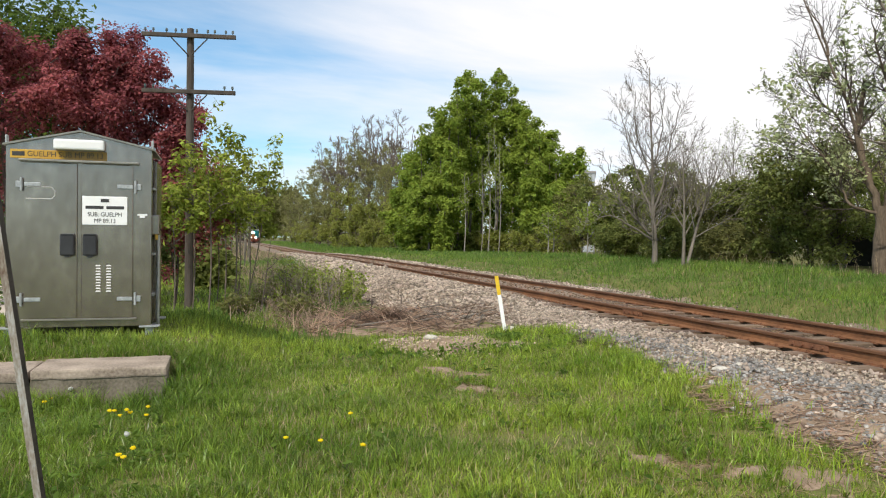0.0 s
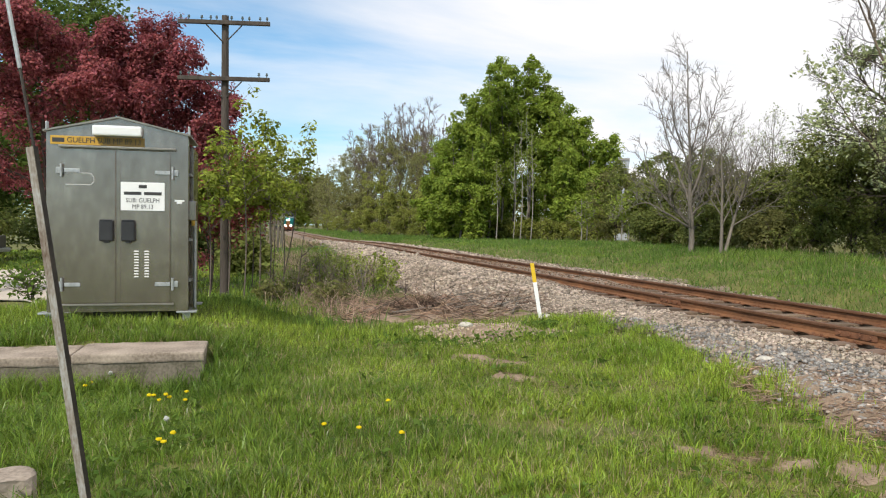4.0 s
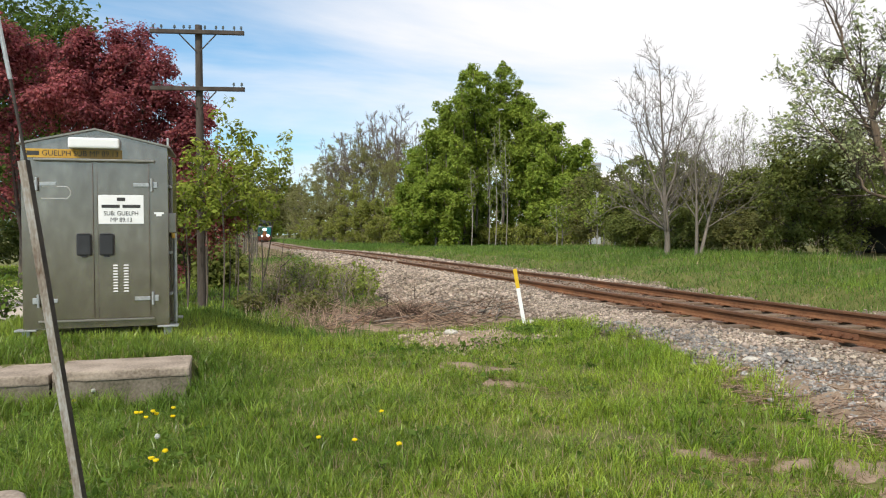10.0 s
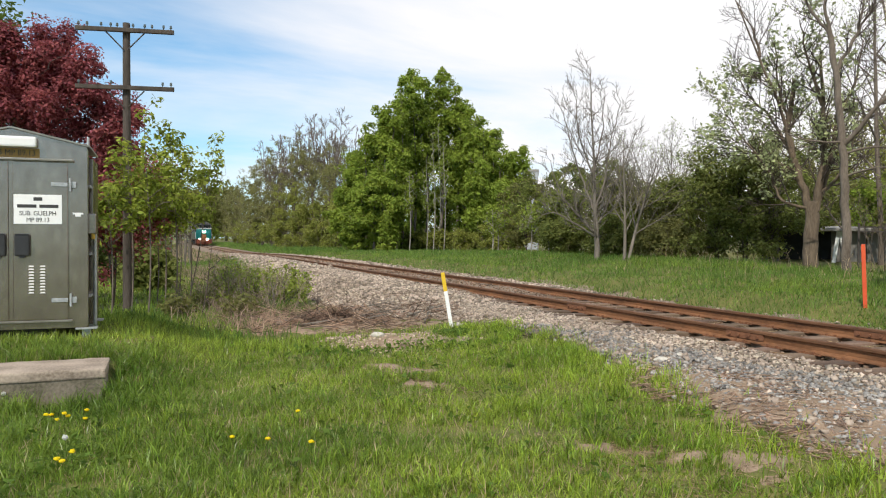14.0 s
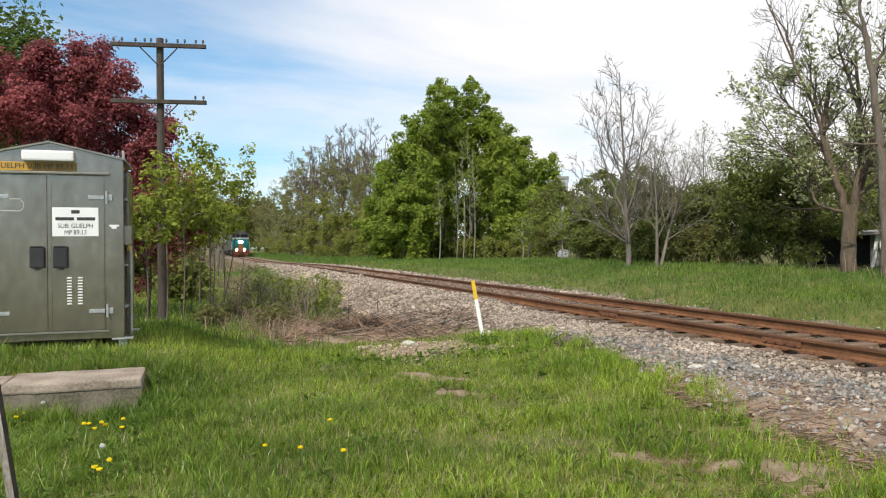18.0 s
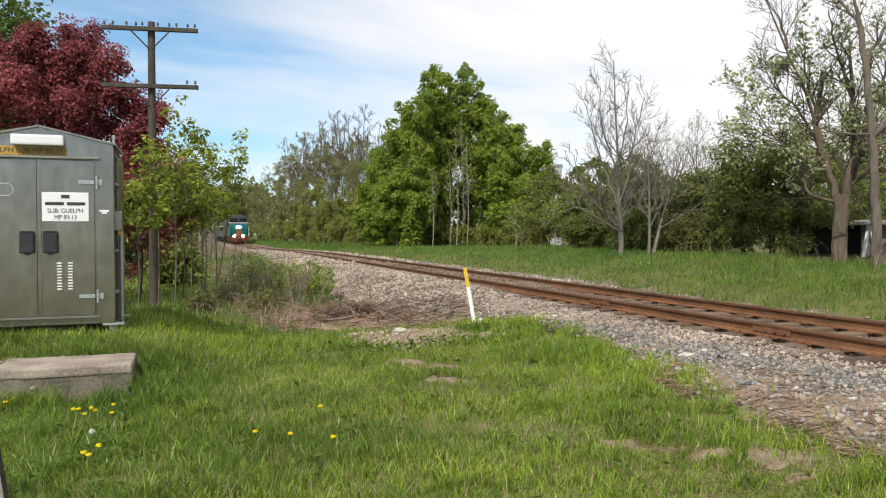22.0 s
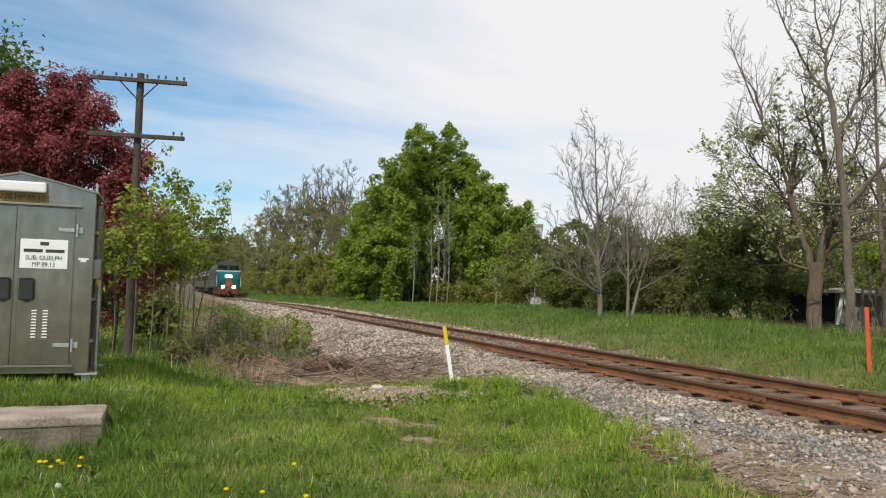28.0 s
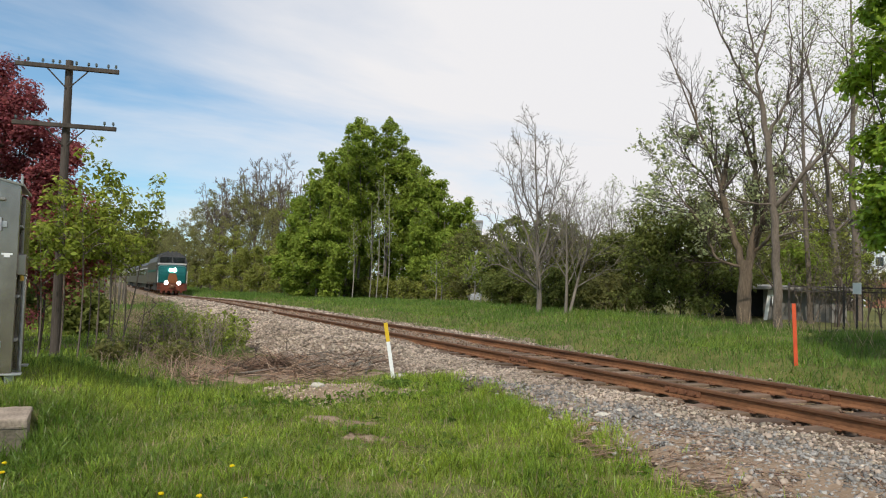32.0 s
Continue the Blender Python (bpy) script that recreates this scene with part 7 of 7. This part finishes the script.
    for name, label, material, k in (("far_verge_grass", "tall green verge along the distant track", "grass_bank", ~dry), ("far_dry_grass", "dry brown growth along the distant track", "dead_stem", dry)):
        thing(name, label, "grass", kind="stuff", data=short_blades(x[k], y[k], 0.32, 0.03, 26, 0.5, material))
    # rough growth left of the line
    n = 42000
    y = 11.2 + 40 * r.uniform(0, 1, n) ** 1.5
    x = r.uniform(-1.0, 5.3, n) + 0.02 * (y - 12)
    k = (bumps(x, y, 2.2, 47) + r.normal(0, 0.5, n) > 0.25) & ((y > 15.2 + r.normal(0, 0.6, n)) | (x < 1.5 + r.normal(0, 0.4, n))) & (x < brush_edge(y) + r.normal(0, 0.25, n)) & (x > -0.4 + r.normal(0, 0.6, n))
    thing("rough_grass", "rough mixed green growth beside the track", "grass", kind="stuff", data=blades(0, x[k], y[k], 0.26 * (0.7 + 0.6 * smooth(1.0, 3.0, x[k])), 0.007, 8, 0.6)).data.materials.append(M["grass_bank"])
    n = 20000
    y = 12.4 + 26 * r.uniform(0, 1, n) ** 1.4
    x = r.uniform(0.2, 4.7, n) + 0.02 * (y - 12)
    k = (bumps(x, y, 1.3, 48) + r.normal(0, 0.4, n) > 0.1) & ((y > 15.4 + r.normal(0, 0.7, n)) | (x < 1.7 + r.normal(0, 0.4, n))) & (x > 0.9 + r.normal(0, 0.5, n)) & (x < brush_edge(y) - 0.2 + r.normal(0, 0.25, n))
    thing("dead_brush", "thicket of dead brown stems beside the track", "dead brush", kind="stuff", data=blades(0, x[k], y[k], 0.42, 0.004, 9, 1.0)).data.materials.append(M["dead_stem"])


build_grass()


def fallen_stems(name, label, n, cx, cy, rx, ry, length, seed, material, thick=0.004, pile=0.10, slope=0.28):
    """Dead stems lying across one another in an uneven litter."""
    r = np.random.RandomState(seed)
    a = r.uniform(0, 6.28, n); q = r.uniform(0, 1.15, n)
    x, y = cx + rx * q * np.cos(a), cy + ry * q * np.sin(a)
    hump = bumps(x, y, 1.1, 60 + seed)
    k = hump + r.normal(0, 0.35, n) - 0.9 * q ** 3 > -0.75
    x, y, hump = x[k], y[k], hump[k]
    n = len(x)
    z = ground_z(x, y) + np.clip(0.5 + 0.5 * hump, 0.1, 1.2) * r.uniform(0.0, pile, n)
    th = r.uniform(0, 6.28, n); L = length * r.uniform(0.25, 1.4, n)
    d = np.stack([np.cos(th), np.sin(th), np.abs(r.normal(0, slope, n))], 1) * L[:, None] / 2
    u = np.stack([-np.sin(th), np.cos(th), 0 * th], 1) * thick * r.uniform(0.4, 1.7, n)[:, None]
    w = np.array([[0, 0, 1.0]]) * thick
    c = np.stack([x, y, z + d[:, 2]], 1)
    tri = (u, -0.5 * u + w, -0.5 * u - w)
    mid = c + r.normal(0, 0.05, (n, 3)) * L[:, None]
    v = np.stack([c - d + t for t in tri] + [mid + t for t in tri] + [c + d + t * 0.5 for t in tri], 1)
    o = (np.arange(n) * 9)[:, None, None]
    f = np.array([[0, 1, 4, 3], [1, 2, 5, 4], [2, 0, 3, 5], [3, 4, 7, 6], [4, 5, 8, 7], [5, 3, 6, 8]])
    thing(name, label, "dead stems", kind="stuff", data=mesh(name, v.reshape(-1, 3), (o + f[None]).reshape(-1, 4), M[material]))


fallen_stems("dead_stems", "litter of flattened dead brown stems", 1500, 3.0, 13.4, 2.0, 2.3, 0.45, 1, "dead_stem", 0.006, 0.10)
fallen_stems("dead_twigs", "grey twigs lying on the dead stems", 240, 3.1, 13.4, 1.9, 2.1, 0.55, 5, "grey_stem", 0.006, 0.16)
fallen_stems("dead_stems", "flattened dead stems at the edge of the ballast", 4200, 4.85, 4.6, 0.7, 2.1, 0.22, 2, "dead_stem", 0.004, 0.035, 0.07)
fallen_stems("dead_twigs", "brown twigs on the edge of the gravel", 260, 5.0, 9.0, 0.5, 3.0, 0.3, 6, "grey_stem", 0.004, 0.04, 0.08)
fallen_stems("straw_litter", "dry straw litter on the worn lawn", 1500, 3.2, 4.3, 0.8, 1.1, 0.11, 3, "straw", 0.002, 0.02, 0.08)
fallen_stems("straw_litter", "dry straw litter on the worn path", 700, 2.6, 7.3, 0.5, 1.2, 0.11, 7, "dead_stem", 0.002, 0.02, 0.08)
fallen_stems("straw_litter", "straw scattered between the ties", 900, 7.7, 10.0, 1.2, 6.0, 0.2, 4, "straw", 0.004, 0.03, 0.08)
for bx, by, bl, bt in ((3.75, 13.6, 1.5, 20), (2.6, 12.6, 0.8, -30), (4.4, 12.2, 0.7, 60), (3.4, 12.9, 1.0, 5), (2.2, 13.2, 0.9, 35), (3.9, 14.6, 0.9, -15), (2.9, 14.4, 1.2, 60), (4.6, 12.9, 0.8, 15)):
    bough = thing("fallen_branch", "pale fallen branch on the dead stems", "branch", (bx, by, gz(bx, by) + 0.1), bt, group="fallen branches")
    part("stem", rod(bmesh.new(), (-bl / 2, 0, -0.08), (bl / 2, 0.05, 0.06), 0.022, 0.012, 7), M["pale_bark"], bough)


def stick(name, label, az, d, h, seed, bark="dark_bark", lean=(0, 0), leaves=0):
    tree(name, label, spot(az, d), [((lean[0] * 0.6, lean[1] * 0.6, h * 0.7), (0.18 * h, 0.15 * h, h * 0.28))], h, "spring", leaves, 0.05, 14, 0.004, 0.45, bark, seed, spread=0.06, category="shrub", group="brush stems", lean=lean, trunk_top=1.0, sides=5)


stick("brush_stem", "dark leaning bare stem in the brush", 2.6, 14.6, 1.55, 301, lean=(0.25, 0))
stick("brush_stem", "short dark twiggy stem in the dead stems", 11.0, 14.3, 0.55, 302)
stick("brush_stem", "short dark stub beside the ballast", 13.2, 17.5, 0.4, 303)
stick("brush_stem", "dark bare stem in the brush", 4.6, 15.5, 0.9, 304)
stick("brush_stem", "pale dry stem in the brush", 8.0, 15.2, 0.9, 305, "pale_bark", (-0.12, 0))
for k, (az, d, h, r) in enumerate(((8.6, 17.5, 1.05, 0.5), (9.6, 18.5, 0.9, 0.45), (6.4, 19, 0.9, 0.6), (4.9, 21, 1.1, 0.6), (3.4, 17, 0.7, 0.5), (1.2, 14.2, 0.45, 0.35), (5.5, 14.5, 0.45, 0.4))):
    tree("bush", "small bright green bush in the brush", spot(az, d), crown(h, r, 0.05, 130 + k), h, "spring" if k < 4 else "olive", 700, 0.055, 80, 0.004, 0.45, "bark", 310 + k, spread=0.08, category="shrub", group="brush bushes", stems=3, sides=4)
rb = random.Random(31)
for k in range(26):
    az, d = rb.uniform(2.4, 9.6), rb.uniform(15.0, 26)
    x, y, z = spot(az, d)
    if x > brush_edge(y) - 0.1:
        continue
    h = rb.uniform(0.55, 1.05)
    branching("bare_shrub", "twiggy leafless shrub in the brush", (x, y, z), h, 0.008, 400 + k, 4, 0.15, 34, 0.6, "straw_bark" if k % 3 else "bark", "spring" if k % 2 else "olive", 60, 0.045, group="brush stems", stems=tuple((rb.uniform(-0.45, 0.45), rb.uniform(-0.4, 0.4)) for _ in range(2)), levels=2, spread=0.06, thin=0.7)
tree("drive_shrub", "sparse shrub with small leaves before the drive", spot(-14.6, 13.2), [((0, 0, 0.4), (0.6, 0.5, 0.3))], 0.6, "weed", 420, 0.06, 60, 0.004, 0.45, "bark", 330, spread=0.1, category="shrub", stems=4)


# ---- flowers ----
def build_flowers():
    r = random.Random(3)
    heads = ((-1.41, 7.63), (-1.36, 7.70), (-1.35, 7.44), (-0.45, 7.02), (-0.44, 6.65), (-0.66, 6.74), (-0.58, 6.60), (-0.55, 6.63), (-0.70, 6.45), (-0.67, 6.58), (-0.38, 5.23), (-0.43, 5.16), (-0.45, 5.09), (0.59, 5.47), (0.81, 5.31), (1.07, 5.07), (1.14, 5.97))
    fluff = ((-1.19, 7.76), (-0.45, 5.51))
    for i, (x, y) in enumerate(heads + fluff):
        seed = i >= len(heads)
        z = gz(x, y)
        h = r.uniform(0.10, 0.17) if not seed else 0.2
        fl = thing("dandelion", "yellow dandelion in the grass" if not seed else "white dandelion seed head in the grass", "flower", (x, y, z), r.uniform(0, 360), group="dandelions")
        part("stem", rod(bmesh.new(), (0, 0, -0.01), (0.01, 0, h), 0.003, sides=5), M["weed"], fl)
        bm = bmesh.new()
        s = 0.019 if not seed else 0.019
        bmesh.ops.create_icosphere(bm, subdivisions=2, radius=s, matrix=Matrix.Translation((0.01, 0, h + 0.006)) @ Matrix.Diagonal((1, 1, 0.55 if not seed else 1, 1)))
        for v in bm.verts:
            v.co += Vector((r.uniform(-1, 1), r.uniform(-1, 1), r.uniform(-1, 1))) * 0.003
        part("flower_head", bm, M["dandelion"] if not seed else M["fluff"], fl)


build_flowers()


def motions():
    rows = [(0.0, 203.0), (6.0, 181.0), (13.0, 156.5), (20.0, 131.0), (26.0, 108.0), (32.0, 86.5)]
    walk(loco, [(t, pose(7.7525, y, -0.36 * float(smooth(44, 86, y)))) for t, y in rows])
    for k, co in enumerate(coaches):
        walk(co, [(t, pose(7.7525, y + 17.6 + 26 * k, -0.36)) for t, y in rows])


motions()
